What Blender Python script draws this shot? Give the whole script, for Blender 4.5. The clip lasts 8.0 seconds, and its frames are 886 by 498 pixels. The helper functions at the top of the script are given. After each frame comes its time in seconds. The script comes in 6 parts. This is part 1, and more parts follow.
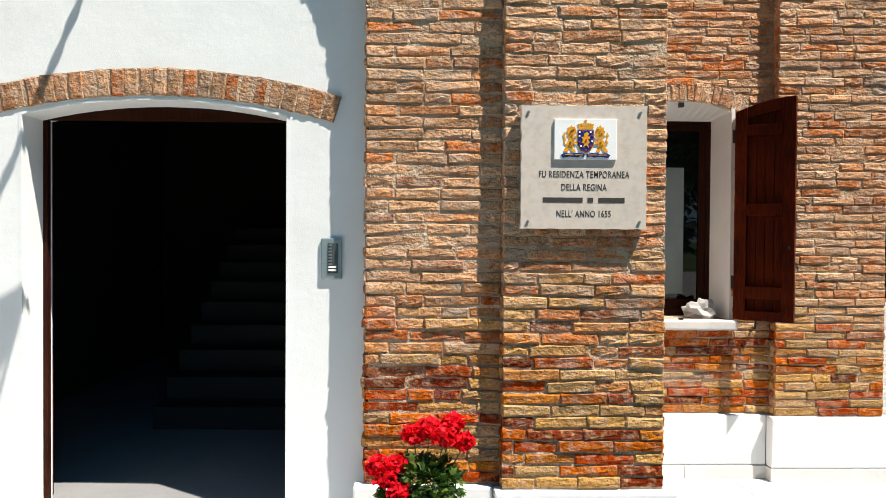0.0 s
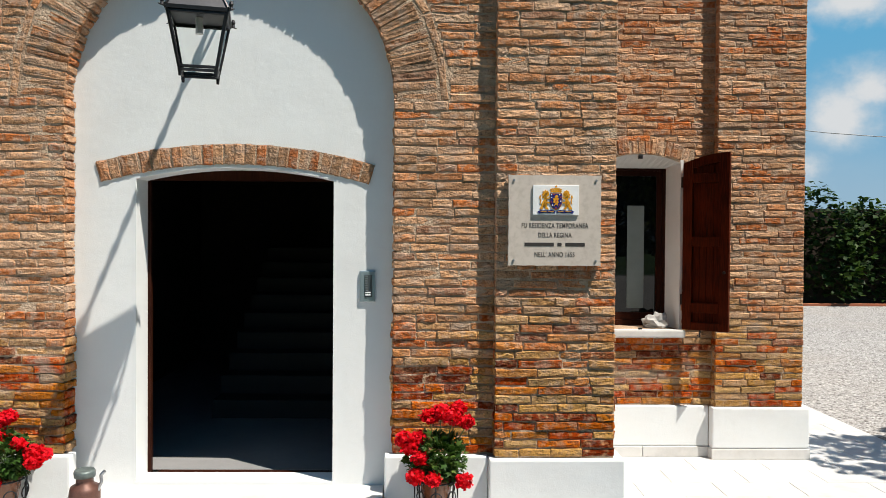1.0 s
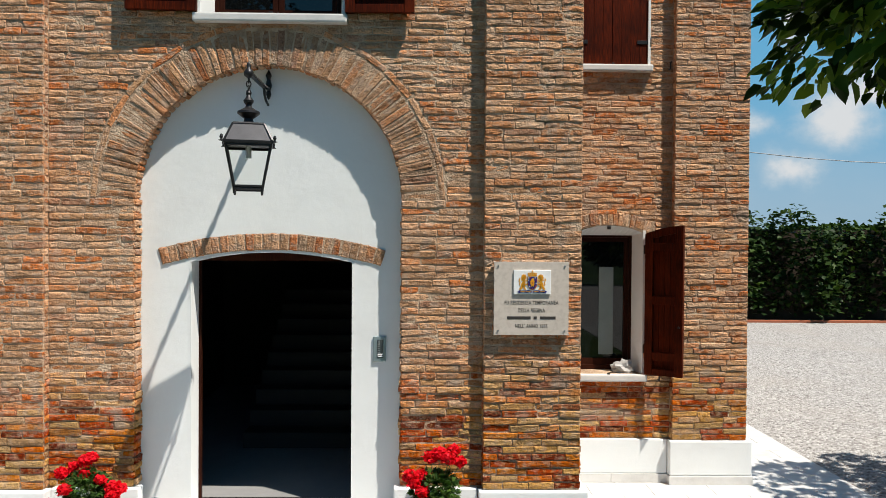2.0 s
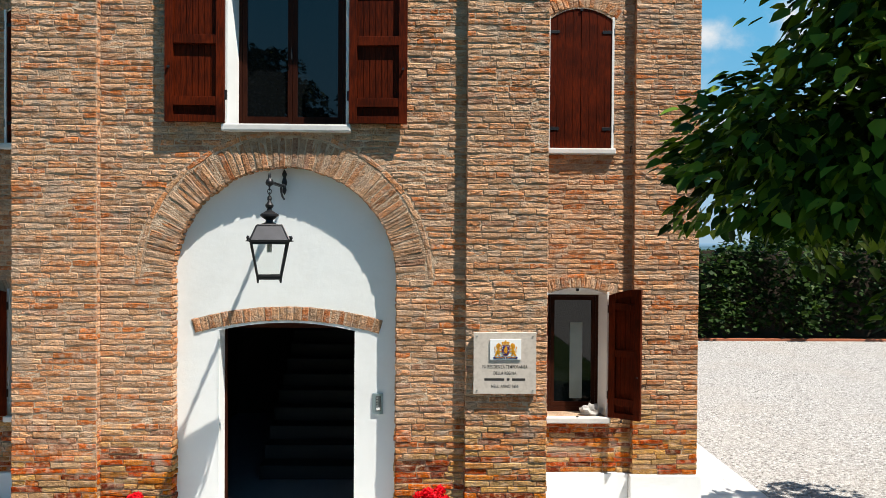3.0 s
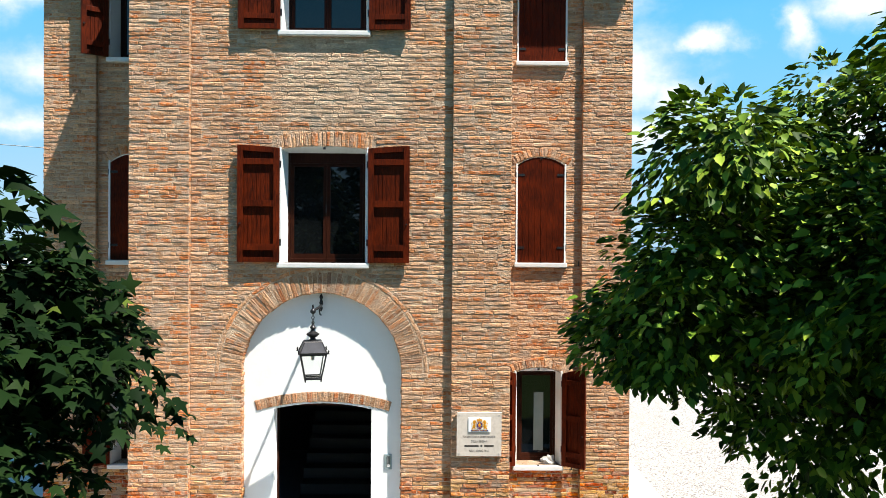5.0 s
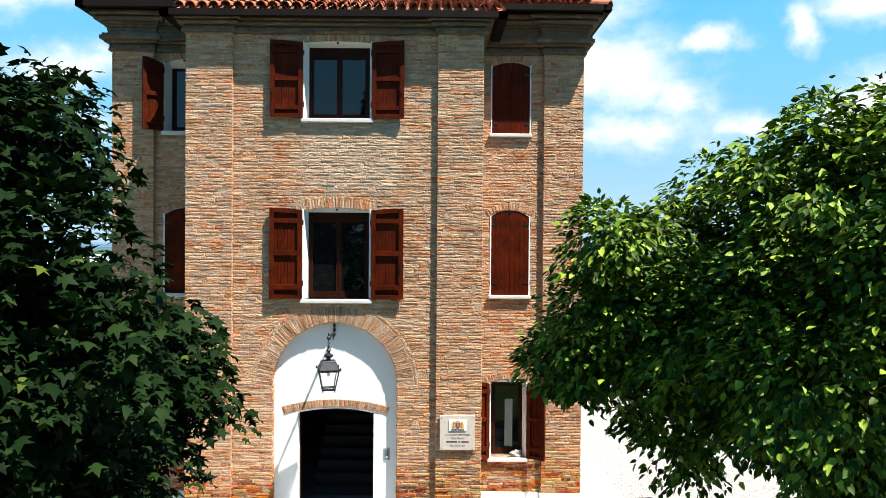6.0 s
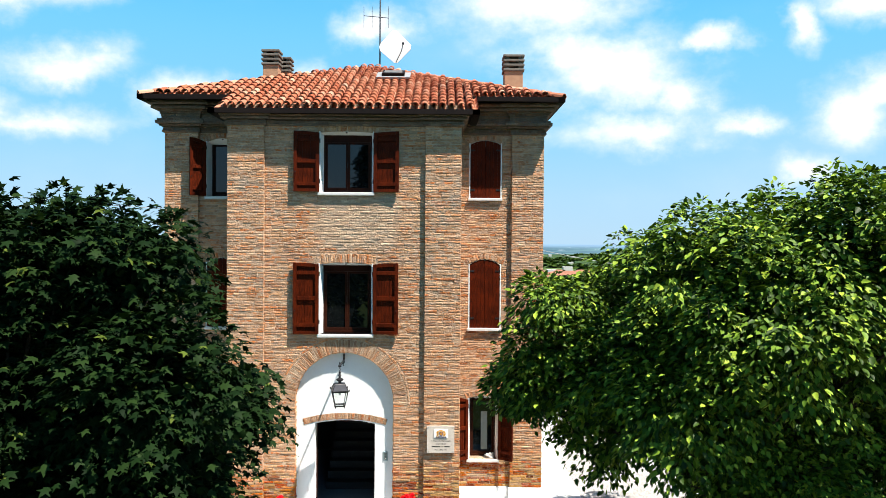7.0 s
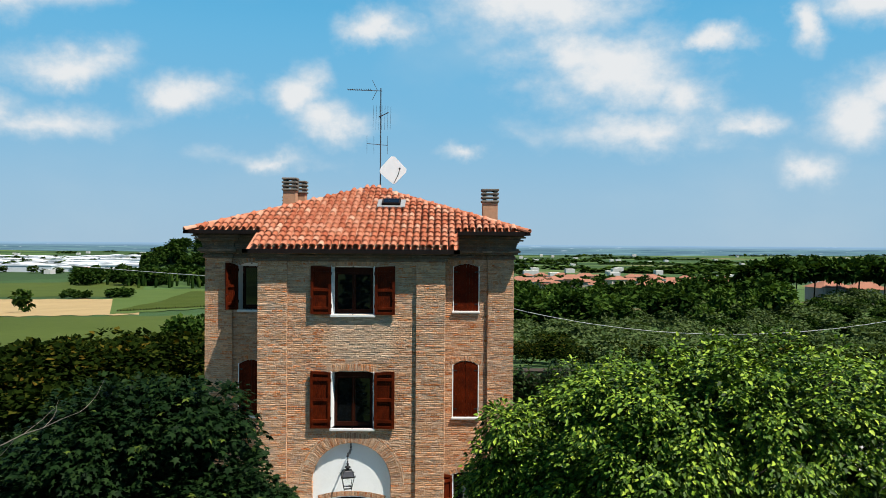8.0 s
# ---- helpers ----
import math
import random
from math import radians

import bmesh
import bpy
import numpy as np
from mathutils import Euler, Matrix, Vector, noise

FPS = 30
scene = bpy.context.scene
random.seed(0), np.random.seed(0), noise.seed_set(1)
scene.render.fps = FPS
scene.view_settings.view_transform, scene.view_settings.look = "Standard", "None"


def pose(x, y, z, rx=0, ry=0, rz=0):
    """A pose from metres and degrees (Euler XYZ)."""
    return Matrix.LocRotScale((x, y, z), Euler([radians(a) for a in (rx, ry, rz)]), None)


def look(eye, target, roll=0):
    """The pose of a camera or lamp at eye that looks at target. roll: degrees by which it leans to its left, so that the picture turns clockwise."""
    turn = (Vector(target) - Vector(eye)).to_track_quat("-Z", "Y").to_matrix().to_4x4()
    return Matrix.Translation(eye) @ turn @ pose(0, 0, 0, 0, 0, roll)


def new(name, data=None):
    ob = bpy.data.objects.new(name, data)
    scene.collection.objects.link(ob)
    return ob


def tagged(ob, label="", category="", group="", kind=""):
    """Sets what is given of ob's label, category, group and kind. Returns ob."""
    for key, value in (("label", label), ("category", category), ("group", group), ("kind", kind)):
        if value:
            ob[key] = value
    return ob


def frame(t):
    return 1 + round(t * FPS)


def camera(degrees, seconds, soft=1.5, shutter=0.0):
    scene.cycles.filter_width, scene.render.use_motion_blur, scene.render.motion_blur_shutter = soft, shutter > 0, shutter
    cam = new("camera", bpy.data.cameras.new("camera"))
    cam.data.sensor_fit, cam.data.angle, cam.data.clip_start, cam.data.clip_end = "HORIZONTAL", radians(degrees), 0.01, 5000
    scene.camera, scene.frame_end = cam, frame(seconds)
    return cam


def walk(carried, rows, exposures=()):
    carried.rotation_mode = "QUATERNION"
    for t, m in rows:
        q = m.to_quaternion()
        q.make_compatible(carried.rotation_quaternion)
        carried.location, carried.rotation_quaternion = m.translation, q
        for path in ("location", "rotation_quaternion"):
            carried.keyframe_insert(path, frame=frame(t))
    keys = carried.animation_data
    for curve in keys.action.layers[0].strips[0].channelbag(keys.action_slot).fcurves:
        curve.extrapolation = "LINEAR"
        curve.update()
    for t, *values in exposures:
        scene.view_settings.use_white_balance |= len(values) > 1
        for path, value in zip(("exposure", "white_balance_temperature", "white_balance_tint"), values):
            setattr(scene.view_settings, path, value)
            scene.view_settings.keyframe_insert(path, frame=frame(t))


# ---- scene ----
cam = camera(62.0, 8.0, 0.8)
PATH = [
    (0, (1.289, -3.703, 1.634), (1.329, -1.704, 1.603), 0.4),
    (0.5, (1.216, -4.318, 1.662), (1.256, -2.318, 1.632), 0.4),
    (1, (1.211, -4.939, 1.848), (1.251, -2.939, 1.819), 0.4),
    (1.5, (1.18, -5.5, 2.105), (1.222, -3.501, 2.078), 0.4),
    (3, (1.294, -7.16, 3.128), (1.332, -5.16, 3.101), 0.4),
    (3.5, (1.342, -7.733, 3.429), (1.375, -5.733, 3.406), 0.4),
    (4, (1.326, -8.295, 3.769), (1.358, -6.296, 3.749), 0.4),
    (4.5, (1.37, -8.957, 4.128), (1.391, -6.957, 4.109), 0.4),
    (5, (1.417, -9.915, 4.488), (1.439, -7.915, 4.469), 0.4),
    (6.5, (1.819, -14.311, 5.596), (1.829, -12.311, 5.574), 0.4),
    (7, (1.956, -16.041, 6.237), (1.966, -14.041, 6.214), 0.4),
    (7.5, (2.139, -17.876, 7.621), (2.144, -15.876, 7.598), 0.4),
    (8, (2.333, -19.907, 9.264), (2.335, -17.907, 9.241), 0.4),
]
EXPOSURES = [(0, 1.13), (0.5, 0.88), (1.0, 0.71), (1.5, 0.66), (3.0, 0.98), (3.5, 1.1), (4.0, 1.26), (5, 1.44), (6.5, 1.5), (7, 1.46), (7.5, 1.2), (8, 0.93)]
walk(cam, [(t, look(eye, target, roll)) for t, eye, target, roll in PATH], EXPOSURES)

# ---- sky and sun ----
SUN_AZ, SUN_EL = 55.0, 63.0   # degrees to the right of the facade's normal, degrees up
SUN_DIR = Vector((math.sin(radians(SUN_AZ)) * math.cos(radians(SUN_EL)),
                  -math.cos(radians(SUN_AZ)) * math.cos(radians(SUN_EL)), math.sin(radians(SUN_EL))))
sun = new("sun", bpy.data.lights.new("sun", "SUN"))
sun.data.energy, sun.data.angle, sun.data.color = 5.0, radians(0.55), (1.0, 0.93, 0.82)
sun.matrix_world = look(SUN_DIR * 50, (0, 0, 0))


def dress(n, operation="", data_type="", blend_type="", interpolation_type=""):
    if operation:
        n.operation = operation
    if data_type:
        n.data_type = data_type
    if blend_type:
        n.blend_type = blend_type
    if interpolation_type:
        n.interpolation_type = interpolation_type
    return n


# clouds: heading and height as slopes to the horizon, half width, half height, thickness
CLOUDS = [
    (0.145, 0.335, 0.135, 0.068, 1.0), (0.10, 0.325, 0.07, 0.045, 0.9), (0.245, 0.228, 0.110, 0.050, 1.0), (0.165, 0.255, 0.095, 0.040, 0.6), (0.33, 0.195, 0.06, 0.040, 0.7),
    (0.28, 0.150, 0.180, 0.034, 0.45), (0.42, 0.155, 0.060, 0.022, 0.5),
    (0.488, 0.300, 0.032, 0.034, 0.9), (0.375, 0.272, 0.045, 0.020, 0.45), (0.555, 0.178, 0.062, 0.046, 1.0), (0.60, 0.215, 0.060, 0.040, 0.9),
    (0.497, 0.103, 0.046, 0.022, 0.75), (0.035, 0.112, 0.038, 0.015, 0.4), (-0.092, 0.278, 0.060, 0.026, 0.9),
    (-0.195, 0.190, 0.052, 0.036, 0.95), (-0.145, 0.155, 0.065, 0.030, 0.75), (-0.35, 0.187, 0.062, 0.030, 0.85),
    (-0.50, 0.236, 0.098, 0.028, 0.8), (-0.53, 0.158, 0.130, 0.024, 0.65), (-0.61, 0.165, 0.05, 0.03, 0.7), (-0.56, 0.334, 0.110, 0.034, 0.75),
    (-0.32, 0.336, 0.034, 0.010, 0.5), (0.585, 0.335, 0.075, 0.036, 0.8), (-0.24, 0.105, 0.12, 0.018, 0.25),
]
world = bpy.data.worlds.new("sky")
scene.world = world
world.use_nodes = True
wt = world.node_tree
wt.nodes.clear()


def wnode(kind, operation="", data_type="", blend_type="", interpolation_type=""):
    return dress(wt.nodes.new(kind), operation, data_type, blend_type, interpolation_type)


def wmath(op, a, b=None, c=None):
    n = wnode("ShaderNodeMath", operation=op)
    for i, v in enumerate((a, b, c)):
        if v is None:
            continue
        if isinstance(v, (int, float)):
            n.inputs[i].default_value = v
        else:
            wt.links.new(v, n.inputs[i])
    return n.outputs[0]


sky = wnode("ShaderNodeTexSky")
sky.sky_type, sky.sun_disc, sky.sun_elevation, sky.sun_rotation = "NISHITA", False, radians(SUN_EL), math.atan2(SUN_DIR.x, SUN_DIR.y)
sky.altitude, sky.air_density, sky.dust_density, sky.ozone_density = 100.0, 1.0, 0.8, 2.0
coord = wnode("ShaderNodeTexCoord")
sep = wnode("ShaderNodeSeparateXYZ")
wt.links.new(coord.outputs["Generated"], sep.inputs[0])
ahead = wmath("MAXIMUM", sep.outputs[1], 0.02)
cu, cv = wmath("DIVIDE", sep.outputs[0], ahead), wmath("DIVIDE", sep.outputs[2], ahead)
warp = wnode("ShaderNodeTexNoise")
warp.inputs["Scale"].default_value, warp.inputs["Detail"].default_value, warp.inputs["Roughness"].default_value = 9.0, 8.0, 0.6
wt.links.new(coord.outputs["Generated"], warp.inputs["Vector"])
bend = wnode("ShaderNodeSeparateColor")
wt.links.new(warp.outputs["Color"], bend.inputs[0])
cu = wmath("ADD", cu, wmath("MULTIPLY", wmath("SUBTRACT", bend.outputs[0], 0.5), 0.15))
cv = wmath("ADD", cv, wmath("MULTIPLY", wmath("SUBTRACT", bend.outputs[1], 0.5), 0.09))
puff = None
for ux, uz, hw, hh, thick in CLOUDS:
    hw, hh = hw * 1.08, hh * 1.08
    a = wmath("POWER", wmath("ABSOLUTE", wmath("DIVIDE", wmath("SUBTRACT", cu, ux), hw)), 2.0)
    # flatter below than above
    dz = wmath("SUBTRACT", cv, uz)
    b = wmath("POWER", wmath("ADD", wmath("DIVIDE", wmath("MAXIMUM", dz, 0.0), hh * 1.15), wmath("DIVIDE", wmath("MAXIMUM", wmath("MULTIPLY", dz, -1.0), 0.0), hh * 0.9)), 2.0)
    one = wmath("MULTIPLY", wmath("SUBTRACT", 1.0, wmath("SQRT", wmath("ADD", a, b))), 1.1)
    one = wmath("ADD", one, (thick - 1.0) * 0.55)
    puff = one if puff is None else wmath("SMOOTH_MAX", puff, one, 0.12)
puff = wmath("MAXIMUM", puff, -1.5)
stretch = wnode("ShaderNodeMapping")
stretch.inputs["Scale"].default_value = (1, 1, 1.6)
wt.links.new(coord.outputs["Generated"], stretch.inputs[0])
billow = wnode("ShaderNodeTexNoise")
billow.inputs["Scale"].default_value, billow.inputs["Detail"].default_value, billow.inputs["Roughness"].default_value = 17.0, 9.0, 0.58
wt.links.new(stretch.outputs[0], billow.inputs["Vector"])
wide = wnode("ShaderNodeTexNoise")
wide.inputs["Scale"].default_value, wide.inputs["Detail"].default_value = 3.5, 6.0
wt.links.new(stretch.outputs[0], wide.inputs["Vector"])
near_part = wmath("ADD", puff, wmath("MULTIPLY", wmath("SUBTRACT", billow.outputs[0], 0.5), 1.5))
cover = wnode("ShaderNodeMapRange", interpolation_type="SMOOTHSTEP")
cover.inputs["From Min"].default_value, cover.inputs["From Max"].default_value = -0.46, 0.86
wt.links.new(near_part, cover.inputs[0])
deep = wnode("ShaderNodeMapRange", interpolation_type="SMOOTHSTEP")
deep.inputs["From Min"].default_value, deep.inputs["From Max"].default_value = 0.0, 0.9
wt.links.new(near_part, deep.inputs[0])
veil = wnode("ShaderNodeMapRange", interpolation_type="SMOOTHSTEP")
veil.inputs["From Min"].default_value, veil.inputs["From Max"].default_value, veil.inputs["To Max"].default_value = 0.5, 0.85, 0.3
wt.links.new(wide.outputs[0], veil.inputs[0])
# pale air low over the horizon
haze = wnode("ShaderNodeMapRange", interpolation_type="SMOOTHSTEP")
haze.inputs["From Min"].default_value, haze.inputs["From Max"].default_value = 0.60, 0.24
haze.inputs["To Min"].default_value, haze.inputs["To Max"].default_value = 0.0, 0.95
wt.links.new(sep.outputs[2], haze.inputs[0])
low_air = wnode("ShaderNodeValToRGB")
while len(low_air.color_ramp.elements) < 4:
    low_air.color_ramp.elements.new(0.5)
for stop, (p, c) in zip(low_air.color_ramp.elements, ((0.0, (0.43, 0.62, 0.79)), (0.06, (0.38, 0.61, 0.81)), (0.16, (0.235, 0.565, 0.84)), (0.32, (0.125, 0.52, 0.86)))):
    stop.position, stop.color = p, (*c, 1)
wt.links.new(sep.outputs[2], low_air.inputs[0])
SKY_GAIN = 0.033


def wmix(fac, a, b):
    n = wnode("ShaderNodeMix", data_type="RGBA")
    wt.links.new(fac, n.inputs["Factor"])
    for sock, v in ((n.inputs["A"], a), (n.inputs["B"], b)):
        if isinstance(v, tuple):
            sock.default_value = (*v, 1)
        else:
            wt.links.new(v, sock)
    return n.outputs["Result"]


tint = wnode("ShaderNodeMix", data_type="RGBA", blend_type="MULTIPLY")
tint.inputs["Factor"].default_value = 1.0
tint.inputs["B"].default_value = (0.27, 1.08, 1.52, 1)
wt.links.new(sky.outputs[0], tint.inputs["A"])
lifted = wnode("ShaderNodeMix", data_type="RGBA", blend_type="MULTIPLY")
lifted.inputs["Factor"].default_value = 1.0
lifted.inputs["B"].default_value = (14.0, 14.0, 14.0, 1)
wt.links.new(low_air.outputs[0], lifted.inputs["A"])
hazed = wmix(haze.outputs[0], tint.outputs["Result"], lifted.outputs["Result"])
veiled = wmix(veil.outputs[0], hazed, (9.0, 10.6, 11.6))
cloud_tone = wmix(deep.outputs[0], (9.2, 11.0, 12.4), (12.8, 13.2, 13.5))
clouded = wmix(cover.outputs[0], veiled, cloud_tone)
background = wnode("ShaderNodeBackground")
background.inputs["Strength"].default_value = SKY_GAIN
wt.links.new(clouded, background.inputs["Color"])
wout = wnode("ShaderNodeOutputWorld")
wt.links.new(background.outputs[0], wout.inputs["Surface"])

# ---- materials ----


class Nodes:
    """A small builder round one material's node tree."""

    def __init__(self, name, rough=0.8, metal=0.0):
        self.mat = bpy.data.materials.new(name)
        self.mat.use_nodes = True
        self.tree = self.mat.node_tree
        self.bsdf = self.tree.nodes["Principled BSDF"]
        self.bsdf.inputs["Roughness"].default_value = rough
        self.bsdf.inputs["Metallic"].default_value = metal
        if rough >= 0.85:
            self.bsdf.inputs["Specular IOR Level"].default_value = 0.1
        self.place = self.add("ShaderNodeTexCoord").outputs["Object"]
        self.geo = self.add("ShaderNodeNewGeometry")
        self.world_place = self.geo.outputs["Position"]

    def add(self, kind, operation="", data_type="", blend_type="", interpolation_type=""):
        return dress(self.tree.nodes.new(kind), operation, data_type, blend_type, interpolation_type)

    def put(self, sock, value):
        if isinstance(value, (int, float)):
            sock.default_value = value
        elif isinstance(value, tuple):
            sock.default_value = (*value, 1) if len(value) == 3 and sock.type == "RGBA" else value
        else:
            self.tree.links.new(value, sock)

    def math(self, op, a, b=0.0):
        n = self.add("ShaderNodeMath", operation=op)
        self.put(n.inputs[0], a), self.put(n.inputs[1], b)
        return n.outputs[0]

    def noise(self, scale, detail=4.0, rough=0.55, stretch=None, place=None):
        place = place or self.world_place
        if stretch:
            m = self.add("ShaderNodeMapping")
            m.inputs["Scale"].default_value = stretch
            self.put(m.inputs[0], place)
            place = m.outputs[0]
        n = self.add("ShaderNodeTexNoise")
        self.put(n.inputs["Vector"], place)
        n.inputs["Scale"].default_value, n.inputs["Detail"].default_value, n.inputs["Roughness"].default_value = scale, detail, rough
        return n.outputs[0]

    def span(self, value, a, b, lo=0.0, hi=1.0):
        n = self.add("ShaderNodeMapRange", interpolation_type="SMOOTHSTEP")
        self.put(n.inputs[0], value)
        for key, v in (("From Min", a), ("From Max", b), ("To Min", lo), ("To Max", hi)):
            self.put(n.inputs[key], v)
        return n.outputs[0]

    def mix(self, fac, a, b, blend="MIX"):
        n = self.add("ShaderNodeMix", data_type="RGBA", blend_type=blend)
        self.put(n.inputs["Factor"], fac), self.put(n.inputs["A"], a), self.put(n.inputs["B"], b)
        return n.outputs["Result"]

    def ramp(self, fac, stops, step=False):
        n = self.add("ShaderNodeValToRGB")
        if step:
            n.color_ramp.interpolation = "CONSTANT"
        while len(n.color_ramp.elements) < len(stops):
            n.color_ramp.elements.new(0.5)
        for e, (p, c) in zip(n.color_ramp.elements, stops):
            e.position, e.color = p, (*c, 1)
        self.put(n.inputs[0], fac)
        return n.outputs[0]

    def bump(self, height, strength=0.5, dist=0.004):
        n = self.add("ShaderNodeBump")
        n.inputs["Strength"].default_value, n.inputs["Distance"].default_value = strength, dist
        self.put(n.inputs["Height"], height)
        self.put(self.bsdf.inputs["Normal"], n.outputs[0])

    def colour(self, value):
        self.put(self.bsdf.inputs["Base Color"], value)
        return self


def plain(name, a, b, rough=0.7, metal=0.0, scale=6.0, fine=90.0, bump=0.25, dist=0.002, stretch=None):
    """Two close tones at two scales with a fine relief."""
    m = Nodes(name, rough, metal)
    big, small = m.noise(scale, 5, stretch=stretch), m.noise(fine, 4, stretch=stretch)
    m.colour(m.mix(m.math("ADD", m.math("MULTIPLY", m.span(big, 0.3, 0.7), 0.65), m.math("MULTIPLY", m.span(small, 0.3, 0.7), 0.35)), a, b))
    m.bump(small, bump, dist)
    return m.mat


def brick_material(name, single, darkened=0.0):
    """Old hand-made bricks. single: one brick an object; else many in one mesh."""
    m = Nodes(name, 0.9)
    pick = m.add("ShaderNodeObjectInfo").outputs["Random"] if single else m.geo.outputs["Random Per Island"]
    low = [(0.0, (0.46, 0.065, 0.014)), (0.17, (0.58, 0.14, 0.03)), (0.33, (0.60, 0.21, 0.055)), (0.47, (0.64, 0.36, 0.14)),
           (0.63, (0.62, 0.39, 0.19)), (0.77, (0.50, 0.31, 0.18)), (0.86, (0.52, 0.23, 0.085)), (0.93, (0.19, 0.03, 0.012))]
    high = [(0.0, (0.64, 0.23, 0.105)), (0.08, (0.68, 0.32, 0.175)), (0.22, (0.74, 0.44, 0.285)), (0.44, (0.72, 0.415, 0.255)),
            (0.60, (0.66, 0.375, 0.235)), (0.74, (0.70, 0.46, 0.325)), (0.86, (0.66, 0.31, 0.17)), (0.95, (0.50, 0.27, 0.185))]
    sep = m.add("ShaderNodeSeparateXYZ")
    m.put(sep.inputs[0], m.world_place)
    patch = m.noise(0.8, 3)
    height = m.math("ADD", sep.outputs[2], m.math("MULTIPLY", m.math("SUBTRACT", patch, 0.5), 2.0))
    base = m.mix(m.span(height, 0.75, 1.75), m.ramp(pick, low, True), m.ramp(pick, high, True))
    mend = m.math("MULTIPLY", m.span(m.math("ABSOLUTE", m.math("SUBTRACT", sep.outputs[0], m.math("MULTIPLY", patch, 0.4))), 1.0, 0.7), m.span(m.math("ABSOLUTE", m.math("SUBTRACT", sep.outputs[2], 6.62)), 0.62, 0.5))
    base = m.mix(m.math("MULTIPLY", mend, 0.6), base, (0.74, 0.60, 0.47))
    base = m.mix(m.span(m.noise(27, 4, 0.6), 0.46, 0.66, 0.0, 0.55), base, m.mix(m.span(height, 0.75, 1.75), (0.62, 0.365, 0.20), (0.72, 0.475, 0.345)))
    tone = m.span(m.math("FRACT", m.math("MULTIPLY", pick, 37.0)), 0, 1, 0.50, 0.80)
    grain, pits, smear = m.noise(62, 8, 0.75, (0.8, 0.8, 1.2)), m.noise(125, 6, 0.65), m.noise(13, 7, 0.68)
    base = m.mix(1.0, base, m.ramp(grain, [(0.34, (0.38, 0.32, 0.28)), (0.47, (0.94, 0.95, 0.91)), (0.62, (1.22, 1.24, 1.17))]), "MULTIPLY")
    base = m.mix(1.0, base, m.ramp(pits, [(0.34, (0.16, 0.12, 0.10)), (0.43, (1.0, 1.0, 1.0))]), "MULTIPLY")
    hue = m.add("ShaderNodeHueSaturation")
    hue.inputs["Saturation"].default_value = 1.08
    m.put(hue.inputs["Color"], base), m.put(hue.inputs["Value"], tone)
    base = m.mix(m.math("MULTIPLY", m.span(smear, 0.48, 0.62, 0.0, 0.7), m.span(height, 0.5, 1.7, 0.4, 1.0)), hue.outputs[0], (0.41, 0.295, 0.22))
    base = m.mix(m.span(m.noise(2.6, 7, 0.66), 0.56, 0.68, 0.0, 0.75), base, (0.29, 0.23, 0.18))
    # dark blotchy coat; on the cornice it carries the shade under the eaves
    if darkened:
        base = m.mix(m.span(m.noise(4, 6, 0.65), 0.25, 0.62, darkened * 0.55, darkened), base, (0.07, 0.055, 0.045))
    m.colour(base)
    # knobbly hand-struck faces
    lump, knob, sand = m.noise(30, 2, 0.5, (0.8, 0.8, 1.2)), m.noise(75, 2, 0.5), m.noise(190, 1, 0.5)
    m.bump(m.math("ADD", lump, m.math("ADD", m.math("MULTIPLY", knob, 0.55), m.math("MULTIPLY", sand, 0.16))), 1.0, 0.012)
    return m.mat


BRICK_ONE = brick_material("old_brick", True)
BRICK_MANY = brick_material("old_brick_field", False)
BRICK_ARCH = brick_material("arch_brick", True, 0.3)
# cornice copy: weathering and eave shade together put into the brick colour
BRICK_EAVE_SHADE = brick_material("shaded_weathered_cornice_brick", False, 0.8)

m = Nodes("lime_mortar", 0.95)
m.colour(m.mix(m.span(m.noise(5, 8, 0.72), 0.40, 0.62), (0.31, 0.21, 0.14), (0.50, 0.375, 0.27)))
m.bump(m.math("ADD", m.noise(55, 2, 0.5), m.math("MULTIPLY", m.noise(140, 1, 0.5), 0.4)), 1.0, 0.012)
MORTAR = m.mat
# darker mortar copy with the same eave shade in its colour
MORTAR_EAVE_SHADE = plain("shaded_cornice_mortar", (0.10, 0.078, 0.06), (0.16, 0.125, 0.095), 0.95, 0, 9, 60, 0.8, 0.01)

m = Nodes("white_plaster", 0.75)
m.colour(m.mix(m.span(m.noise(1.6, 6, 0.6), 0.45, 0.8), (0.70, 0.72, 0.725), (0.64, 0.65, 0.65)))
m.bump(m.math("ADD", m.noise(5, 4), m.math("MULTIPLY", m.noise(160, 3), 0.15)), 0.25, 0.02)
PLASTER = m.mat

m = Nodes("white_stone", 0.45)
m.colour(m.mix(m.span(m.noise(5, 7, 0.65), 0.4, 0.75), (0.60, 0.59, 0.575), (0.50, 0.49, 0.475)))
m.bump(m.noise(120, 3), 0.15, 0.002)
WHITE_STONE = m.mat

m = Nodes("plaque_limestone", 0.5)
m.colour(m.mix(m.span(m.noise(22, 8, 0.7), 0.4, 0.75), (0.56, 0.50, 0.445), (0.45, 0.395, 0.345)))
m.bump(m.noise(90, 4), 0.2, 0.002)
LIMESTONE = m.mat

m = Nodes("paving_tile", 0.5)
pick = m.add("ShaderNodeObjectInfo").outputs["Random"]
m.colour(m.mix(m.span(m.math("ADD", m.noise(7, 6), m.math("MULTIPLY", pick, 0.25)), 0.4, 0.95), (0.58, 0.57, 0.56), (0.46, 0.45, 0.44)))
m.bump(m.noise(150, 3), 0.2, 0.002)
PAVING = m.mat

